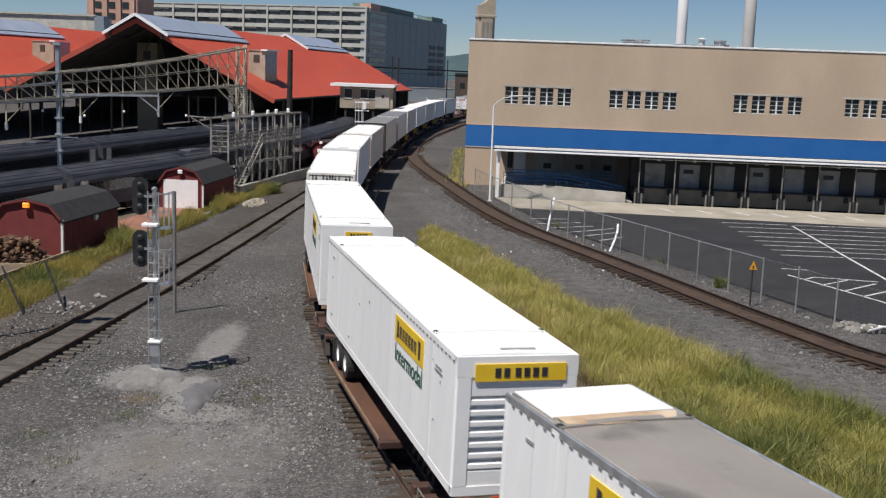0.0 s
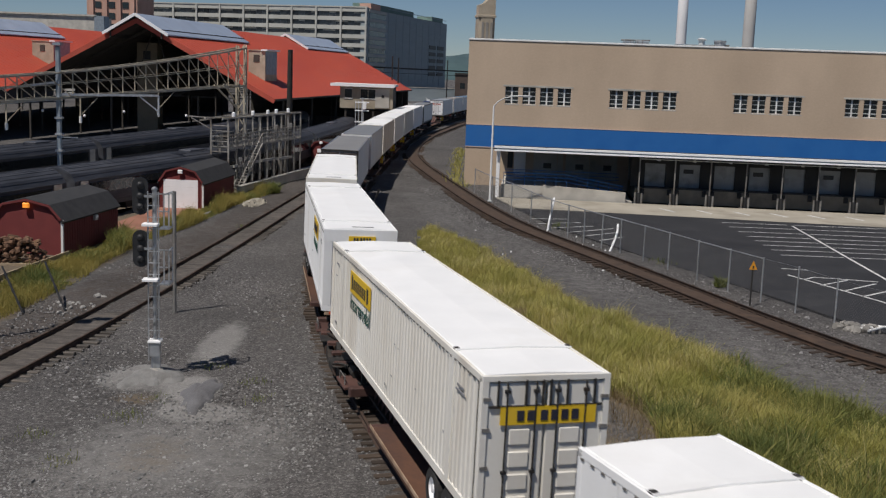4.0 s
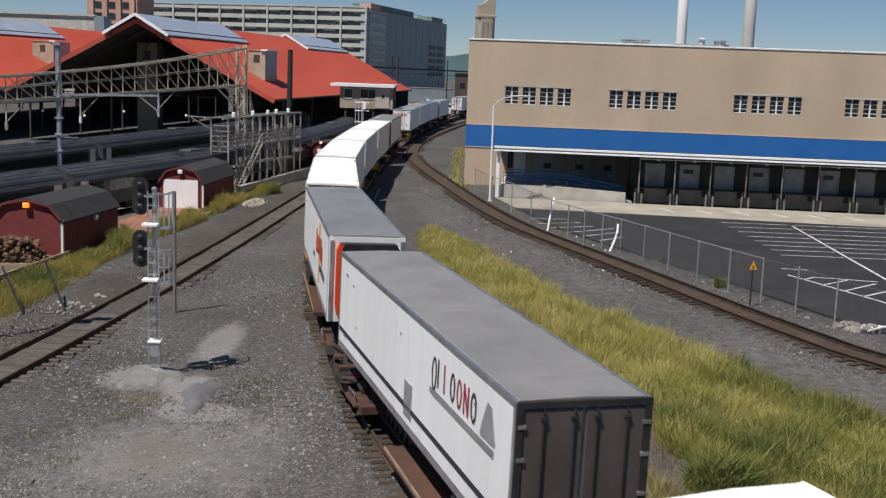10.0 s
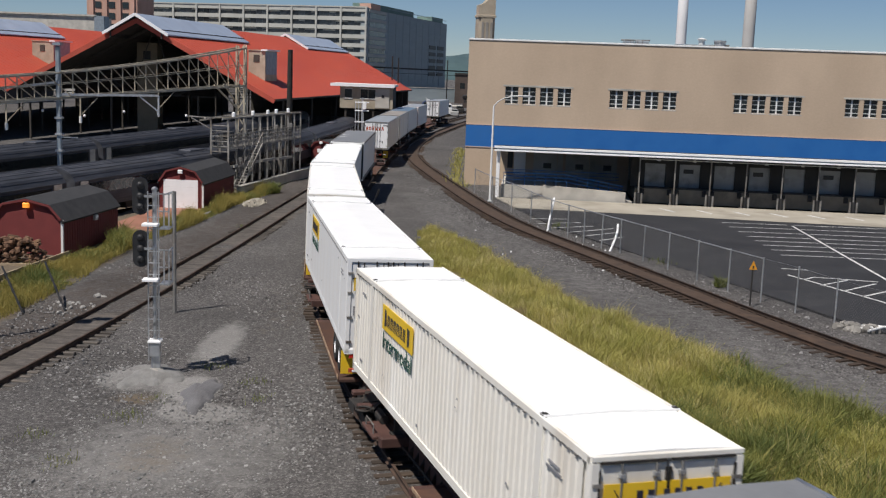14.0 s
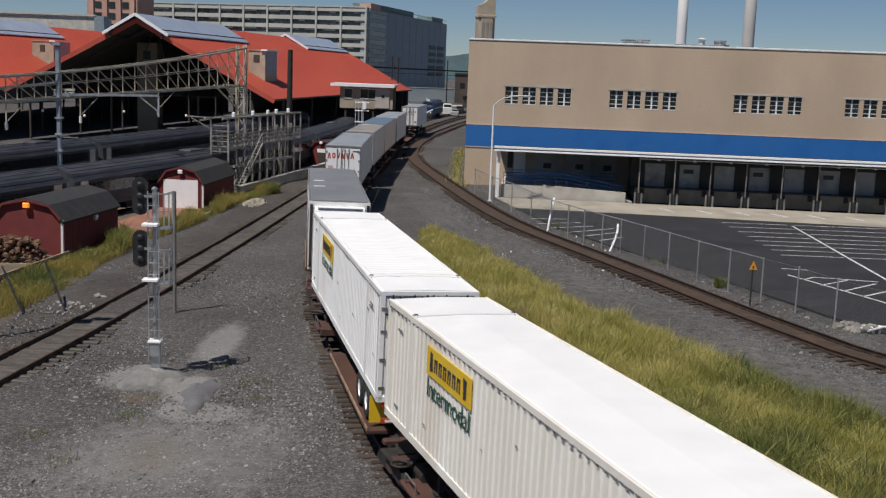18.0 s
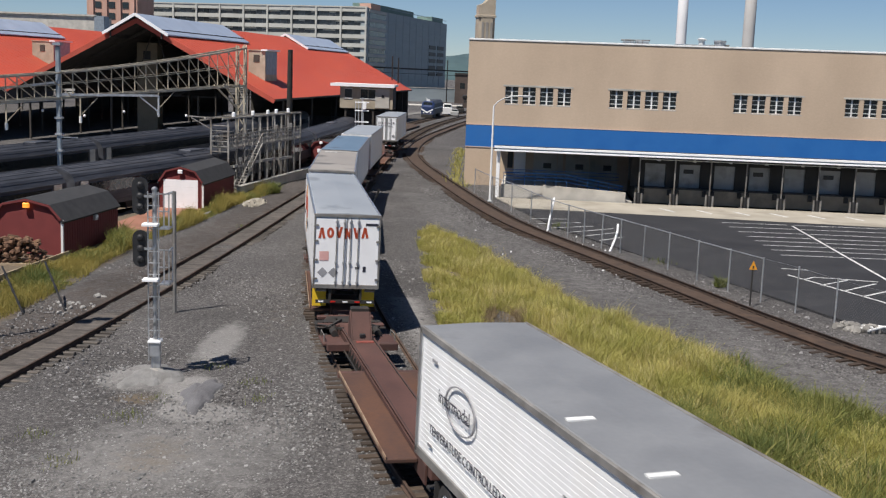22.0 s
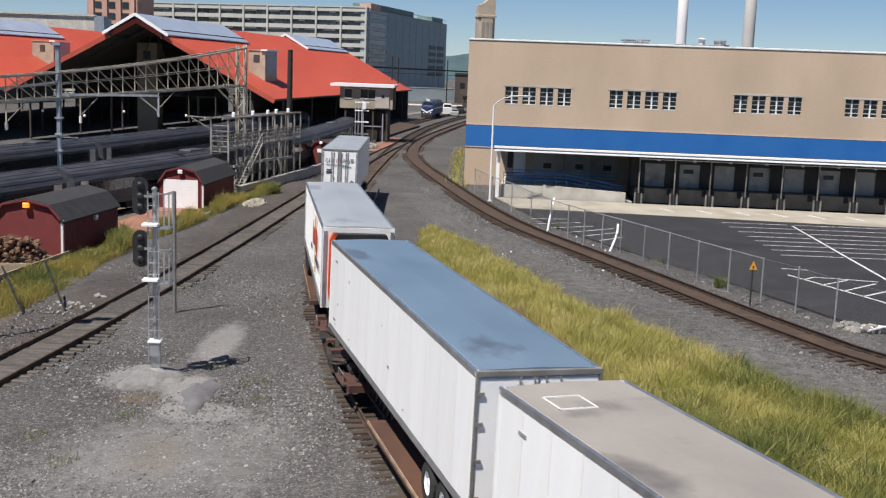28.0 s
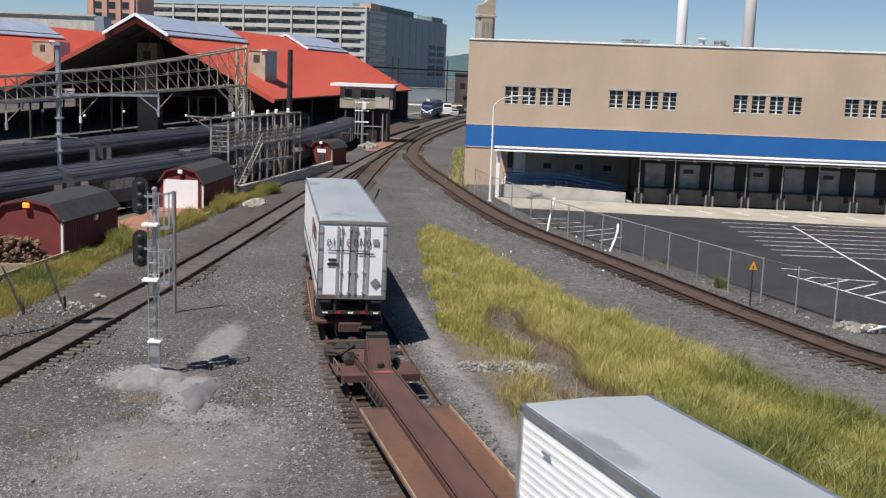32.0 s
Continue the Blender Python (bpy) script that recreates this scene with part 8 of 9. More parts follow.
            for i, x in enumerate(xs):
                w, h, q = (0.28, 0.42, 0.1) if red else (0.17, 0.3, 0.028)
                bar = Shape()
                kind = ("peak", "ring", "trough", "bars", "trough", "peak")[i] if red else ("ring", "bar", "bar", "ring", "ring", "bars", "ring")[i]
                glyph(bar, kind, -x + w / 2 + 0.04, 3.94 + 0.02 * (i % 3), w, h, q, e - face - 0.008, e - face)
                bar.v = [(-b, a, c) for a, b, c in bar.v]
                part("letter_bar", bar, M_REDLET if red else (M_MAROON if i == 3 else M_NAVY), tr)
            if not red:
                part("underline", Shape().box((-0.2, e - face - 0.004, 3.8), (1.5, 0.008, 0.035)), M_NAVY, tr)
            for (x, z, w, h, mt) in (((0.95, 4.52, 0.5, 0.09, M_NAVY), (-0.88, 3.25, 0.36, 0.36, M_PINKMARK), (0.7, 2.75, 0.12, 0.22, M_NAVY), (0.42, 2.8, 0.16, 0.08, M_NAVY)) if red else
                                     ((-0.75, 3.45, 0.3, 0.1, M_NAVY), (-0.72, 3.28, 0.42, 0.1, M_NAVY), (0.85, 4.15, 0.22, 0.22, M_GREYLET), (0.5, 3.7, 0.6, 0.05, M_NAVY))):
                part("marking", Shape().box((x, e - face - 0.004, z), (w, 0.008, h)), mt, tr)
            for x in ((-0.93, -0.5) if red else (0.88,)):
                part("hazard_diamond", Shape().prism([(x - 0.2, 2.6), (x, 2.8), (x + 0.2, 2.6), (x, 2.4)], e - face - 0.008, e - face, "y"), M_GREYLET, tr, "grey placard diamond")
        if logo == "dark_rear":
            for x, w in ((-1.19, 0.16), (-0.56, 0.1), (0.0, 0.22), (0.56, 0.1), (1.19, 0.16)):
                part("door_strip", Shape().box((x, e - 0.055, 3.4), (w, 0.03, 2.6)), M_DOCK, tr, "grey door strip")
        bp = Shape().box((0, e + 0.05, FLOOR - 0.55), (2.3, 0.1, 0.12)).box((-0.6, e + 0.05, FLOOR - 0.28), (0.09, 0.1, 0.5)).box((0.6, e + 0.05, FLOOR - 0.28), (0.09, 0.1, 0.5))
        bar = part("underride_bar", bp, M_REDLET if end == "doors_frame" else M_DARK, tr)
        for k in range(5):
            part("reflector", Shape().box((-0.95 + k * 0.475, e - 0.005, FLOOR - 0.55), (0.2, 0.012, 0.06)), M_REDLAMP if k % 2 else M_BRIGHT, bar)
        for sgn in (-1, 1):
            part("tail_lamp", Shape().box((sgn * 0.95, e - 0.01, FLOOR - 0.08), (0.42, 0.08, 0.12), edge=0.02), M_REDLAMP if end == "doors_frame" else M_DARK, tr)
    else:
        red = end == "reefer_orange"
        part("nose_wall", Shape().box((0, e - 0.01, 3.4), (2 * HALF, 0.08, ROOF - FLOOR)), M_WHITE, tr)
        for sx in (-1, 1):
            part("edge_post", Shape().box((sx * (HALF - 0.1), e - 0.06, 3.4), (0.12, 0.06, 2.7)), M_ALU if red else M_DARK, tr)
        body = Shape().prism([(-1.0, 2.25), (1.0, 2.25), (1.05, 2.6), (1.05, 4.45), (0.95, 4.68), (-0.95, 4.68), (-1.05, 4.45), (-1.05, 2.6)], e - 0.4, e - 0.02, "y")
        if not red:
            body = Shape().prism([(e - 0.02, 2.25), (e - 0.3, 2.25), (e - 0.38, 2.35), (e - 0.42, 3.2), (e - 0.45, 3.9), (e - 0.43, 4.3), (e - 0.36, 4.52), (e - 0.2, 4.64), (e - 0.02, 4.68)], -1.05, 1.05, "x")
        ru = part("cooling_unit", body, M_ORANGE if red else M_BRIGHT, tr, "orange-red cooling unit" if red else "white cooling unit")
        part("grille", Shape().prism([(-0.75, 3.45), (1.0, 3.45), (1.06, 3.6), (1.06, 4.5), (0.96, 4.69), (-0.78, 4.69), (-0.88, 4.5), (-0.88, 3.6)], e - 0.47, e - 0.35, "y") if red else Shape().prism([(-0.98, 3.45), (-0.9, 3.3), (-0.68, 3.3), (-0.62, 3.45), (-0.62, 4.3), (-0.7, 4.45), (-0.92, 4.45), (-0.98, 4.3)], e - 0.47, e - 0.38, "y"), M_BLACK, ru)
        part("seam", Shape().box((0.15, e - 0.405, 3.2), (1.5, 0.02, 0.02)).box((-0.5, e - 0.405, 3.4), (0.02, 0.02, 2.0)), M_GREYLET, ru)
        for k in range(6 if red else 0):
            part("grille_bar", Shape().box((0.12, e - 0.485, 3.62 + k * 0.17), (1.6, 0.03, 0.035)), M_DARK, ru)
        part("unit_top", Shape().box((0, e - 0.22, 4.66), (1.9, 0.36, 0.06), edge=0.03), M_BLACK if red else M_BRIGHT, ru)
        part("name_bar", Shape().box((0.35, e - 0.42, 2.85), (0.75, 0.03, 0.16)) if red else Shape().box((0.15, e - 0.45, 4.28), (0.95, 0.03, 0.07)).box((0.3, e - 0.455, 3.95), (0.22, 0.03, 0.22)), M_BRIGHT if red else M_NAVY, ru)
        part("fuel_tank", Shape().tube((-0.5, e + 1.6, FLOOR - 0.35), (0.5, e + 1.6, FLOOR - 0.35), 0.28, 12), M_ALU, tr)
    # lettering on the left side, drawn as plain shapes; the plain word is lettered
    x = -HALF - 0.008
    if logo in ("big", "panel", "framebig", "panel_far"):
        far = logo in ("panel_far",) or end == "doors_frame"
        yc = (b - 4.6) if far else (a + (4.0 if logo == "big" else 4.9))
        panel = part("side_sign", Shape().box((x, yc, 4.22), (0.02, 2.8, 0.64)), M_YELLOW, tr, "yellow name panel")
        for k in range(6):
            part("name_bar", hollow(Shape(), yc + 0.86 - k * 0.29, 4.05, 0.19, 0.3, 0.06, 0.0, x - 0.021, x - 0.008), M_NAVY, panel)
        part("scroll_mark", Shape().prism([(yc + 1.15, 4.0), (yc + 0.95, 4.05), (yc + 1.0, 4.42), (yc + 1.15, 4.45)], x - 0.02, x - 0.012, "x"), M_NAVY, panel)
        part("scroll_mark", Shape().prism([(yc - 1.0, 4.0), (yc - 1.15, 4.05), (yc - 1.15, 4.42), (yc - 0.95, 4.45)], x - 0.02, x - 0.012, "x"), M_NAVY, panel)
        left_text("Intermodal", 0.62, M_GREEN, tr, yc + 1.35, 3.42, "word", "green word Intermodal")
    if logo in ("dark_side", "dark_rear"):
        part("stripe", Shape().box((x, 0, 2.55), (0.016, L - 0.4, 0.12)), M_NAVY, tr, "dark waist stripe")
        yc = a + 5.2
        for k in range(7):
            yy, w, h = yc - k * 0.46, (0.36, 0.3, 0.11, 0.33, 0.33, 0.33, 0.36)[k], (0.78 if k == 0 else 0.62)
            part("letter_bar", glyph(Shape(), ("ring", "bar", "bar", "ring", "ring", "bars", "ring")[k], yy, 3.76 - (h - 0.62), w, h, 0.06, x - 0.01, x + 0.004), M_MAROON if k in (2, 4, 5) else M_NAVY, tr)
        part("underline", Shape().prism([(yc + 0.1, 3.5), (yc - 4.2, 3.5), (yc - 4.2, 3.64), (yc + 0.1, 3.64)], x - 0.01, x + 0.004, "x"), M_GREYLET, tr)
        part("emblem", Shape().prism([(a + 1.8, 3.72), (a + 1.0, 3.72), (a + 0.95, 3.8), (a + 1.2, 4.4), (a + 1.45, 4.45), (a + 1.75, 3.9)], x - 0.01, x + 0.004, "x"), M_GREYLET, tr, "grey outline emblem")
        part("small_panel", Shape().box((x, yc + 1.9, 2.75), (0.016, 0.7, 0.85)), M_STEEL, tr, "grey hatch panel")
    if logo in ("red_side", "red_rear"):
        yc = a + 4.6 if logo == "red_side" else b - 4.0
        for k in range(3):
            part("feather", Shape().prism([(yc + 0.2 - k * 0.18, 4.1), (yc + 0.06 - k * 0.18, 4.1), (yc + 0.06 - k * 0.18, 4.66), (yc + 0.2 - k * 0.18, 4.66)], x - 0.01, x + 0.004, "x"), M_AMBER, tr)
        for dy in (0.08, -0.14):
            part("feather", Shape().prism([(yc + dy, 2.4), (yc + dy - 0.13, 2.4), (yc + dy - 0.12, 3.5), (yc + dy - 0.01, 3.5)], x - 0.01, x + 0.004, "x"), M_TANLET, tr, "tan feather stripe")
            part("feather_edge", Shape().prism([(yc + dy + 0.02, 2.4), (yc + dy, 2.4), (yc + dy - 0.01, 3.5), (yc + dy + 0.01, 3.5)], x - 0.01, x + 0.004, "x"), M_REDLET, tr)
        for k in range(6):
            yy = yc + 1.75 - k * 0.6
            h = (0.95, 0.72, 0.68, 0.72, 0.88, 0.72)[k]
            part("letter_bar", glyph(Shape(), ("peak", "ring", "trough", "bars", "trough", "peak")[k], yy, 3.42 - 0.05 * abs(k - 2), (0.58, 0.6, 0.56, 0.6, 0.5, 0.5)[k], h, 0.15, x - 0.014, x + 0.002), M_REDLET, tr, "brick-red letter shape")
        left_text("INTERMODAL", 0.42, M_NAVY, tr, yc - 0.5, 2.9, "word", "dark word INTERMODAL")
        for yy in (3.2, 2.85):
            part("number_bar", Shape().box((x, yc + yy, 3.0), (0.016, 0.3, 0.2)), M_NAVY, tr)
    if logo == "blue_panel":
        part("side_sign", Shape().box((x, a + 3.5, 3.55), (0.02, 1.7, 0.95)), M_NAVYB, tr, "blue name panel")
        for k in range(8):
            part("name_bar", Shape().box((x - 0.014, a + 4.1 - k * 0.17, 3.4), (0.014, 0.1, 0.36)), M_AMBER, tr)
        part("oval_mark", Shape().lathe([(0.0, 0.5), (-0.03, 0.5), (-0.03, 0.475), (0.0, 0.475)], 32, (0, 0, 0), "x"), M_GREYLET, tr).matrix_basis = Matrix.Translation((x, b - 2.75, 3.75)) @ Matrix.Diagonal((1, 1.7, 0.95, 1))
        left_text("TEMPERATURE CONTROLLED DIVISION", 0.3, M_NAVY, tr, b - 1.0, 2.75, "word", "small dark words on the side").location.x -= 0.02
        for yy in (a + 5.6, a + 8.2):
            part("roof_patch", Shape().box((-0.8, yy, ROOF + 0.02), (0.5, 0.14, 0.03)), M_WHITE, tr, "white sealant on the roof")
        left_text("intermodal", 0.42, M_NAVY, tr, b - 1.55, 3.62, "word", "dark word intermodal").location.x -= 0.045
    # plain bars for small unreadable markings
    for yy, zz, ww, hh in ((a + 1.3, 4.3, 0.45, 0.05), (a + 1.3, 4.2, 0.6, 0.045), (b - 1.1, 4.35, 0.3, 0.06), (b - 1.0, 2.45, 0.25, 0.07))[0 if posts else 2:]:
        part("small_marking", Shape().box((x, yy, zz), (0.014, ww, hh)), M_GREYLET, tr)
    # chassis: beams, tandem axles, landing legs
    sgn = 1 if wheels == "far" else -1
    ch = Shape()
    for xx in (-0.45, 0.45):
        ch.box((xx, 0, FLOOR - 0.17), (0.12, L - 0.8, 0.3))
    for k in range(9):
        ch.box((0, a + 1 + k * (L - 2) / 8, FLOOR - 0.08), (2.3, 0.08, 0.14))
    part("chassis_frame", ch, M_DARK, tr)
    for yy in (sgn * (L / 2 - 2.0), sgn * (L / 2 - 3.25)):
        part("axle", Shape().tube((-1.0, yy, 1.39), (1.0, yy, 1.39), 0.07, 8), M_DARK, tr)
        for s in (-1, 1):
            wheel_pair(tr, s * 0.97, yy, 1.39, 0.5, M_REDLET if end == "reefer_orange" or logo == "red_rear" else M_BRIGHT)
    part("suspension", Shape().box((-0.5, sgn * (L / 2 - 2.6), 1.55), (0.14, 2.2, 0.2)).box((0.5, sgn * (L / 2 - 2.6), 1.55), (0.14, 2.2, 0.2)), M_DARK, tr)
    flap = sgn * (L / 2 - 1.3)
    for s in (-1, 1):
        part("mudflap", Shape().box((s * 0.97, flap, 1.35), (0.55, 0.03, 0.75)), M_YELLOW if end == "doors_frame" or logo == "red_rear" else M_RUBBER, tr)
        part("landing_leg", Shape().box((s * 0.75, -sgn * (L / 2 - 3.0), 1.45), (0.13, 0.13, 1.0)).box((s * 0.75, -sgn * (L / 2 - 3.0), 0.95), (0.3, 0.3, 0.06)), M_DARK, tr)
    return tr


def make_platform():
    """One platform of a spine car: centre sill, wheel decks at the near end, hitch and a truck. Near end at y = -L/2."""
    L = 17.0
    pf = thing("spine_car", "rusty brown spine-car platform with wheel decks", "railway wagon", group="platforms of the spine cars")
    part("center_sill", Shape().box((0, 0.2, 0.86), (0.86, L - 1.0, 0.34), edge=0.03), M_OXIDE, pf, "red-oxide centre sill")
    fl = Shape()
    for s in (-1, 1):
        fl.box((s * 0.47, 0.2, 0.7), (0.05, L - 1.6, 0.5))
        fl.box((s * 0.45, 0.2, 1.045), (0.05, L - 1.2, 0.03))
    part("sill_flange", fl, M_OXIDE, pf)
    for s in (-1, 1):
        d = part("wheel_deck", Shape().box((s * 0.92, -2.75, 0.8), (0.84, 7.9, 0.1), edge=0.02), M_DECK, pf, "rust-brown wheel deck")
        part("deck_lip", Shape().box((s * 1.33, -2.75, 0.89), (0.035, 7.9, 0.1), edge=0.015), M_LIP, d, "worn pale deck edge")
        part("deck_end", Shape().box((s * 0.92, 1.28, 0.78), (0.9, 0.16, 0.2), edge=0.04), M_OXIDE, d)
        for k in range(6):
            part("outrigger", Shape().prism([(s * 0.48, 0.5), (s * 0.48, 0.74), (s * 1.3, 0.74), (s * 1.3, 0.66)], -6.3 + k * 1.35, -6.22 + k * 1.35, "y"), M_DARK, d)
        part("side_step", Shape().box((s * 0.95, 5.6, 0.82), (0.8, 1.3, 0.08), edge=0.02), M_OXIDE, pf)
        part("hand_grab", Shape().tube((s * 1.28, 5.2, 0.7), (s * 1.28, 5.2, 1.1), 0.02, 6).tube((s * 1.28, 6.0, 0.7), (s * 1.28, 6.0, 1.1), 0.02, 6).tube((s * 1.28, 5.2, 1.1), (s * 1.28, 6.0, 1.1), 0.02, 6), M_DULL, pf)
    hitch = part("hitch_stand", Shape().prism([(4.75, 1.03), (5.3, 1.03), (5.5, 2.0), (5.34, 2.02)], -0.32, 0.32, "x"), M_OXIDE, pf, "raised brown hitch stand")
    part("hitch_head", Shape().box((0, 5.46, 2.0), (0.66, 0.34, 0.14), edge=0.03), M_DARK, hitch)
    part("hitch_slot", Shape().box((0.02, 4.82, 1.18), (0.2, 0.12, 0.12), edge=0.02), M_BLACK, hitch)
    for s in (-1, 1):
        part("hitch_cheek", Shape().prism([(4.7, 1.03), (5.6, 1.03), (5.62, 1.3), (5.44, 1.95), (5.36, 1.95)], s * 0.35 - 0.02, s * 0.35 + 0.02, "x"), M_OXIDE, hitch)
    bol = part("truck", Shape().box((0, 7.9, 0.62), (2.3, 0.5, 0.34), edge=0.05), M_RUST, pf, "rusty four-wheel truck")
    for s in (-1, 1):
        part("side_frame", Shape().prism([(6.65, 0.42), (6.9, 0.7), (7.5, 0.86), (8.3, 0.86), (8.9, 0.7), (9.15, 0.42), (8.85, 0.36), (8.3, 0.4), (7.5, 0.4), (6.95, 0.36)], s * 1.0 - 0.09, s * 1.0 + 0.09, "x"), M_DARK, bol)
        part("spring_nest", Shape().box((s * 1.02, 7.9, 0.55), (0.16, 0.45, 0.3)), M_DARK, bol)
    for yy in (7.05, 8.75):
        part("wheelset", Shape().lathe([(-0.8, 0.05), (-0.8, 0.42), (-0.69, 0.42), (-0.68, 0.45), (-0.66, 0.45), (-0.66, 0.09), (0.66, 0.09), (0.66, 0.45), (0.68, 0.45), (0.69, 0.42), (0.8, 0.42), (0.8, 0.05)], 20, (0, yy, 0.635), "x"), M_DARK, bol)
    part("end_beam", Shape().box((0, 7.2, 0.98), (2.5, 0.3, 0.14), edge=0.03).box((0, 8.6, 0.98), (2.2, 0.26, 0.12), edge=0.03), M_OXIDE, pf)
    part("walk_plate", Shape().prism([(-1.05, 7.4), (1.05, 7.4), (0.75, 8.4), (-0.75, 8.4)], 1.02, 1.06, "z"), M_DARK, pf)
    for s in (-1, 1):
        part("cross_bearer", Shape().box((s * 0.86, 4.6, 0.84), (0.8, 0.3, 0.26), edge=0.03), M_OXIDE, pf, "rust-brown cross bearer")
        part("truck_lever", Shape().beam((s * 0.95, 6.7, 1.0), (s * 0.35, 7.5, 1.12), 0.09, 0.1).beam((s * 0.4, 6.4, 1.04), (s * 1.05, 7.0, 0.98), 0.07, 0.08), M_DARK, pf, "blackened brake lever")
        part("air_reservoir", Shape().tube((s * 0.8, 5.9, 0.98), (s * 0.8, 6.5, 0.98), 0.13, 10), M_DARK, pf)
        part("end_platform", Shape().box((s * 0.98, 7.55, 0.93), (0.62, 1.25, 0.05), edge=0.015), M_DARK, pf, "dark end step plate")
        part("sill_rib", Shape().box((s * 0.415, 0.4, 1.045), (0.02, L - 4.6, 0.03)), M_DARK, pf)
        for k in range(7):
            part("sill_bracket", Shape().prism([(s * 0.44, 0.5), (s * 0.44, 1.0), (s * 0.62, 0.66), (s * 0.62, 0.5)], 1.5 + k * 0.5, 1.54 + k * 0.5, "y"), M_DARK, pf)
        part("brake_pipe", Shape().tube((s * 0.66, 1.0, 0.72), (s * 0.66, 6.6, 0.72), 0.03, 6), M_DARK, pf)
    part("coupler_arm", Shape().box((0, 8.9, 0.78), (0.34, 1.5, 0.24), edge=0.04), M_DARK, pf)
    part("hitch_marker", Shape().box((0.05, 4.4, 1.045), (0.62, 0.22, 0.04), edge=0.01), M_FADERED, pf, "faded red marker plate")
    part("brake_wheel", Shape().lathe([(-0.02, 0.22), (0.02, 0.25), (0.05, 0.22), (0.02, 0.19), (-0.02, 0.22)], 14, (-1.2, 6.7, 1.05), "z"), M_DARK, pf)
    part("air_hose", Shape().tube((0.3, 8.3, 0.85), (0.35, 8.9, 0.55), 0.035, 6).tube((0.35, 8.9, 0.55), (0.3, 9.4, 0.8), 0.035, 6), M_RUBBER, pf)
    part("end_step", Shape().box((0.55, -7.9, 0.9), (0.5, 0.3, 0.06), edge=0.02), M_DARK, pf)
    return pf


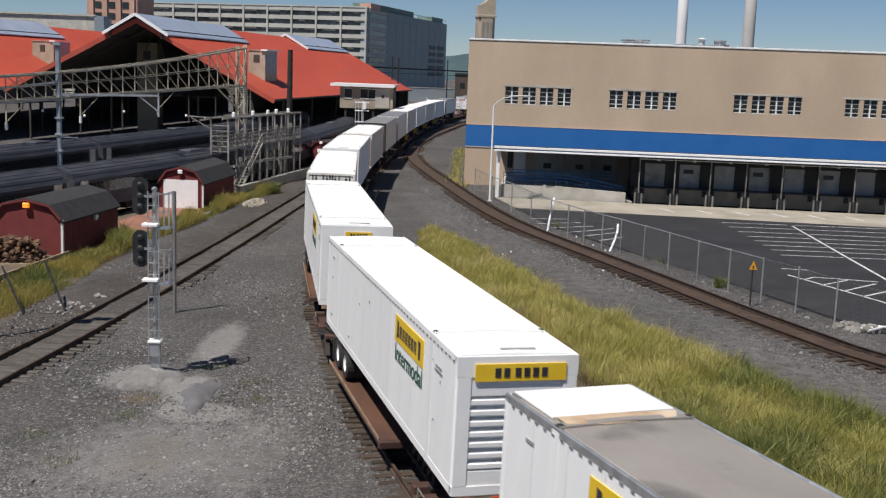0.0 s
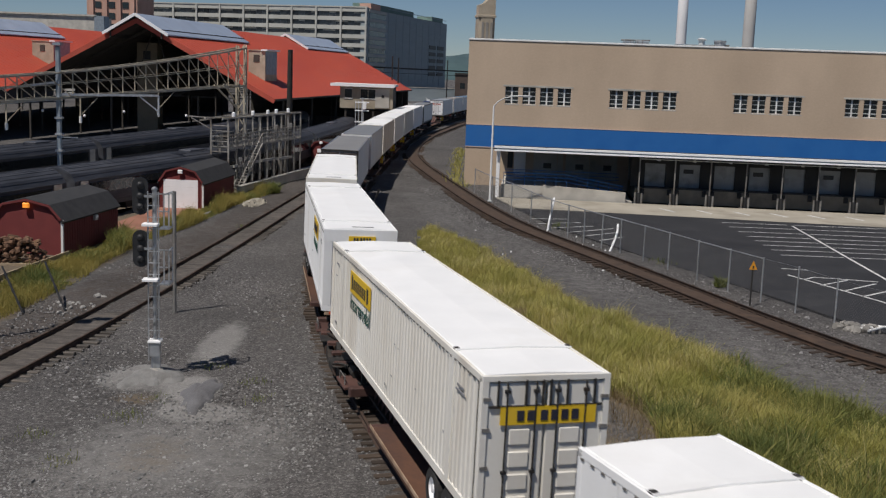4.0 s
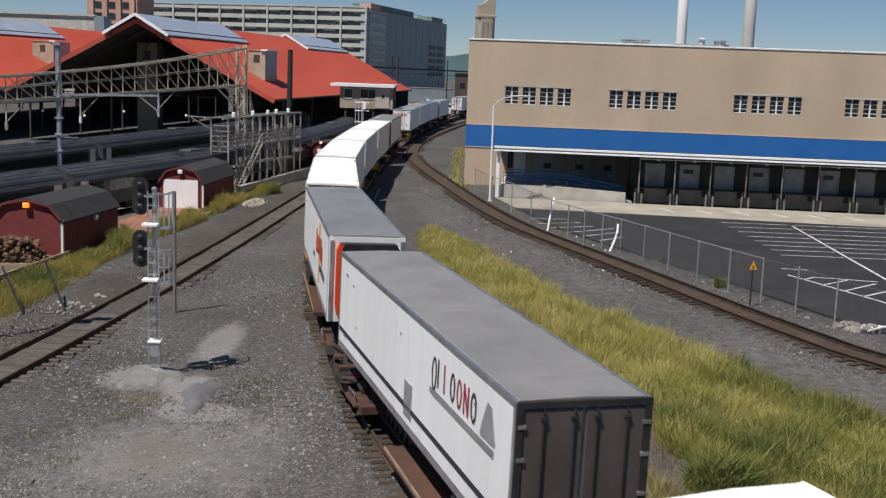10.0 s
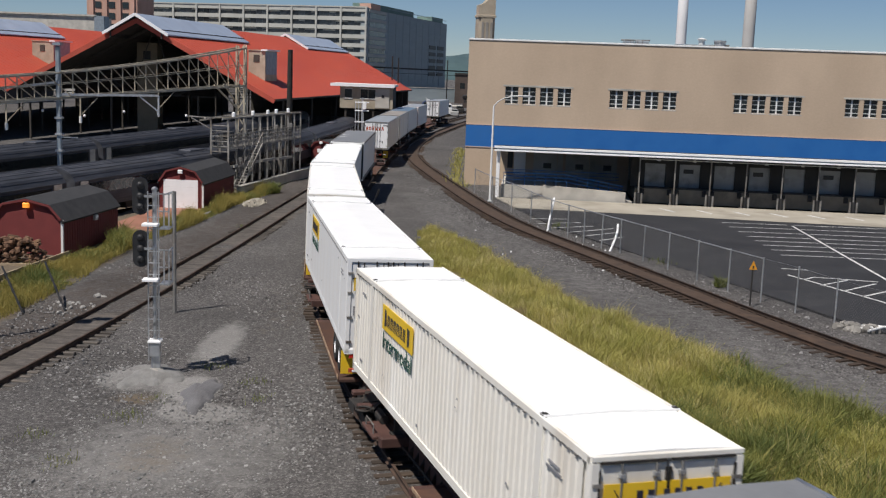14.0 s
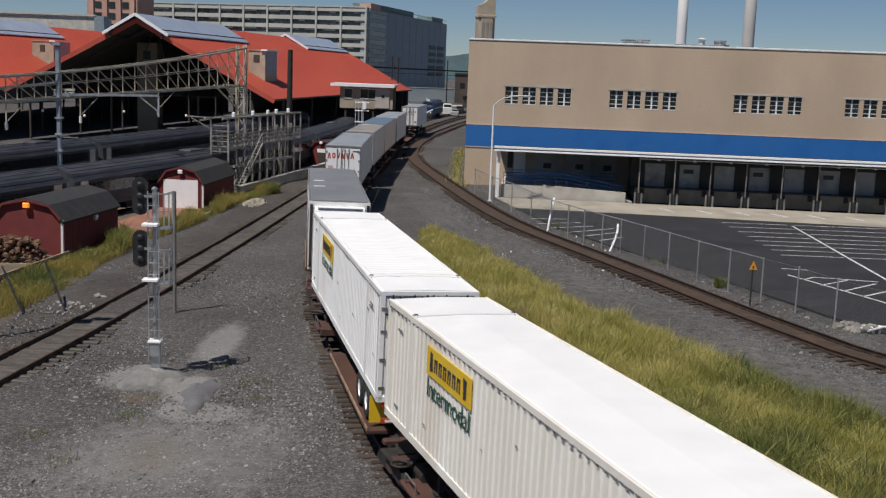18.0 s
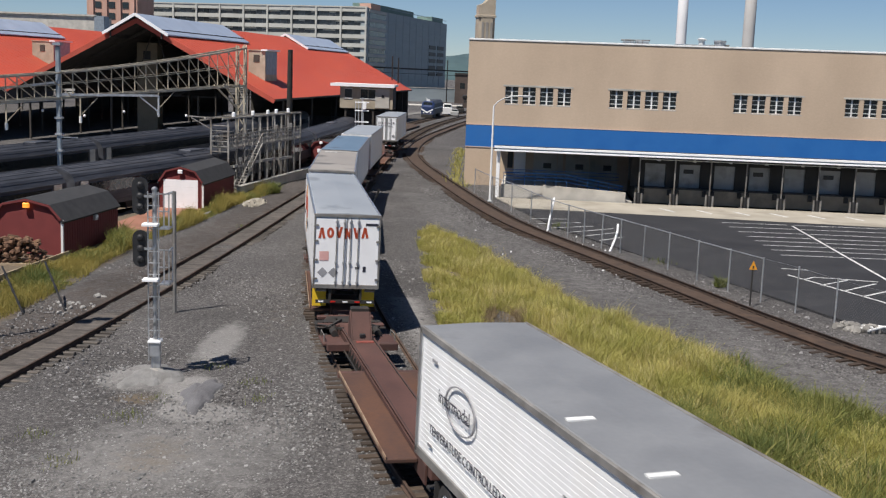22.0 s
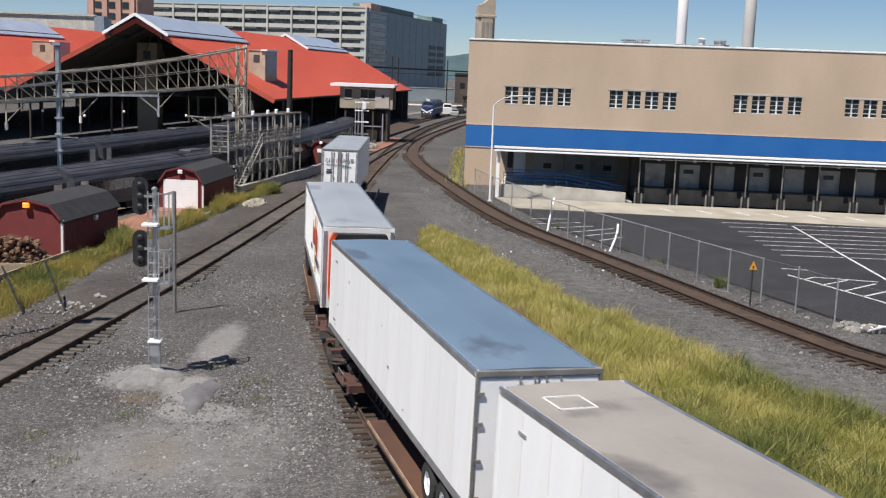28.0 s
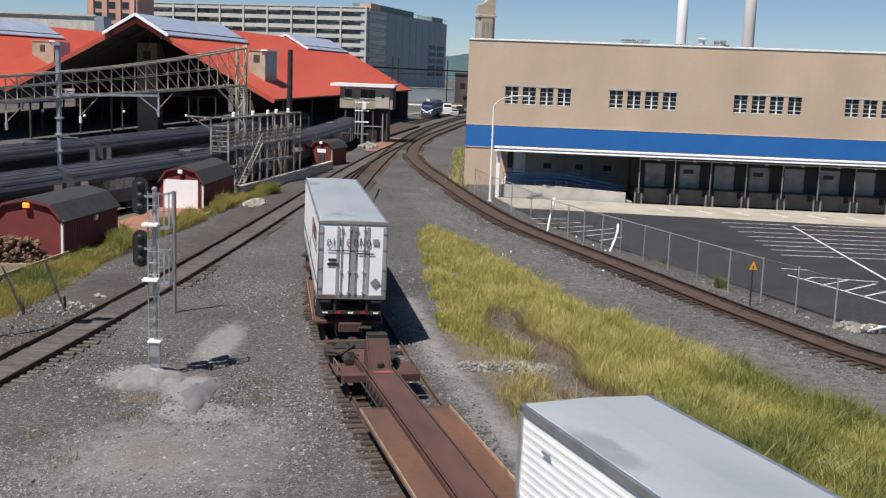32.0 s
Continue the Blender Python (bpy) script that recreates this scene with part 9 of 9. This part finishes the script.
def build_train():
    units = [
        (-16.65, make_trailer("white container on a chassis with a stained grey roof", L=15.76, roof=M_ROOFT, ribs="", end="louvre", logo="panel_far", band=M_STEEL), 15.76),
        (1.53, make_trailer("white container with a louvred end and a wide yellow name panel", L=15.57, end="louvre", logo="big", ribs=""), 15.57),
        (19.68, make_trailer("white container with a louvred end and a small yellow panel", L=15.55, end="louvre", logo="panel", ribs=""), 15.55),
        (39.09, make_trailer("grimy white container with barred doors and a yellow panel", L=15.93, side=M_BOXDIRTY, end="doors_frame", logo="framebig", wheels="near"), 15.93),
        (57.69, make_trailer("white container with a louvred end and placard diamond", L=15.61, end="louvre", logo="panel", ribs="v"), 15.61),
        (75.46, make_trailer("white container with rust-streaked louvred end", L=15.44, end="louvre", logo="panel", dirt=M_BOXRUST, side=M_BOXDIRTY, ribs="v"), 15.44),
        (95.24, make_trailer("white van trailer with dark grey doors and striped sides", L=15.66, roof=M_ROOFD, ribs="", end="doors_dark", logo="dark_side", wheels="near", posts=False), 15.66),
        (113.92, make_trailer("white refrigerated trailer with an orange-red cooling unit", L=15.13, roof=M_ROOFG, ribs="", end="reefer_orange", logo="red_side", posts=False), 15.13),
        (130.5, make_trailer("cream-white container with a wide yellow panel on its doors", L=15.65, side=M_BOXDIRTY, end="doors_frame", logo="panel_far", wheels="near", wide_sign=True), 15.65),
        (147.56, make_trailer("white container with barred doors on a chassis", L=15.63, side=M_BOX, ribs="", end="doors_frame", logo="panel_far", wheels="near"), 15.63),
        (164.07, make_trailer("white container with barred doors and small yellow panels", L=15.92, side=M_BOXDIRTY, end="doors_frame", logo="panel_far", wheels="near"), 15.92),
        (180.8, make_trailer("ribbed white container with barred doors and green lettering", L=15.39, end="doors_frame", logo="panel_far", wheels="near", ribbed_roof=True), 15.39),
        (199.69, make_trailer("white refrigerated trailer with a white cooling unit and grey roof", L=15.12, roof=M_ROOFG, side=M_BOX, ribs="hf", end="reefer_white", logo="blue_panel", posts=False, band=M_DULL), 15.12),
        (233.18, make_trailer("white van trailer with brick-red lettering and white doors", L=16.12, roof=M_ROOFL, ribs="", end="doors_white", logo="red_rear", wheels="near", posts=False), 16.12),
        (251.35, make_trailer("white van trailer with a brownish grey roof and dark markings", L=14.22, roof=M_ROOFT, ribs="", end="doors_white", logo="dark_rear", wheels="near", posts=False), 14.22),
        (266.51, make_trailer("plain white van trailer with a blue-grey roof", L=15.95, roof=M_ROOFB, ribs="", end="doors_white", logo="", wheels="near", posts=False), 15.95),
        (285.37, make_trailer("ribbed white refrigerated trailer with an orange cooling unit", L=15.19, roof=M_ROOFL, ribs="h", end="reefer_orange", logo="red_side", posts=False), 15.19),
        (322.81, make_trailer("white van trailer at the train's end with slatted doors", L=15.62, roof=M_ROOFL, ribs="", end="doors_white", logo="dark_rear", wheels="near", posts=False), 15.62),
    ]
    flip = {0, 1, 2, 4, 5, 7, 12, 16}
    first = make_platform()
    spots = [(s + L / 2, i in flip) for i, (s, _, L) in enumerate(units)] + [(223.9, False), (311.6, False)]
    plats = [first] + [copy_thing(first, Matrix.Identity(4)) for _ in spots[1:]]
    for i, (s, tr, L) in enumerate(units):
        MOVERS.append((tr, s + L / 2, False))
    for pf, (c, fl) in zip(plats, spots):
        MOVERS.append((pf, c, fl))


build_train()


def run(t):
    """How far the train has come after t seconds, slowing gently."""
    u = t / 16.0
    return 10.05 * t - 0.021 * t * t - 3.85 * u + 1.311 * u ** 2 + 1.121 * u ** 3 + 0.155 * u ** 4 - 0.219 * u ** 5 - 0.15 * math.exp(-((t - 14.3) / 1.1) ** 2)


def car_pose(s, flipped):
    xa, ya, _ = MAIN.at(s - 6.03, 0.064)
    xb, yb, _ = MAIN.at(s + 6.03, 0.064)
    h = math.atan2(xb - xa, yb - ya)
    cant = 0.86 if s < 70 else 0.86 * max(0.0, 1 - (s - 70) / 60)
    turn = -math.degrees(h) + (180 if flipped else 0)
    return pose((xa + xb) / 2, (ya + yb) / 2, 0, 0, -cant if flipped else cant, turn)


def motions():
    times = [float(t) for t in range(33)]
    for ob, s, flipped in MOVERS:
        walk(ob, [(t, car_pose(s - run(t), flipped)) for t in times])


motions()
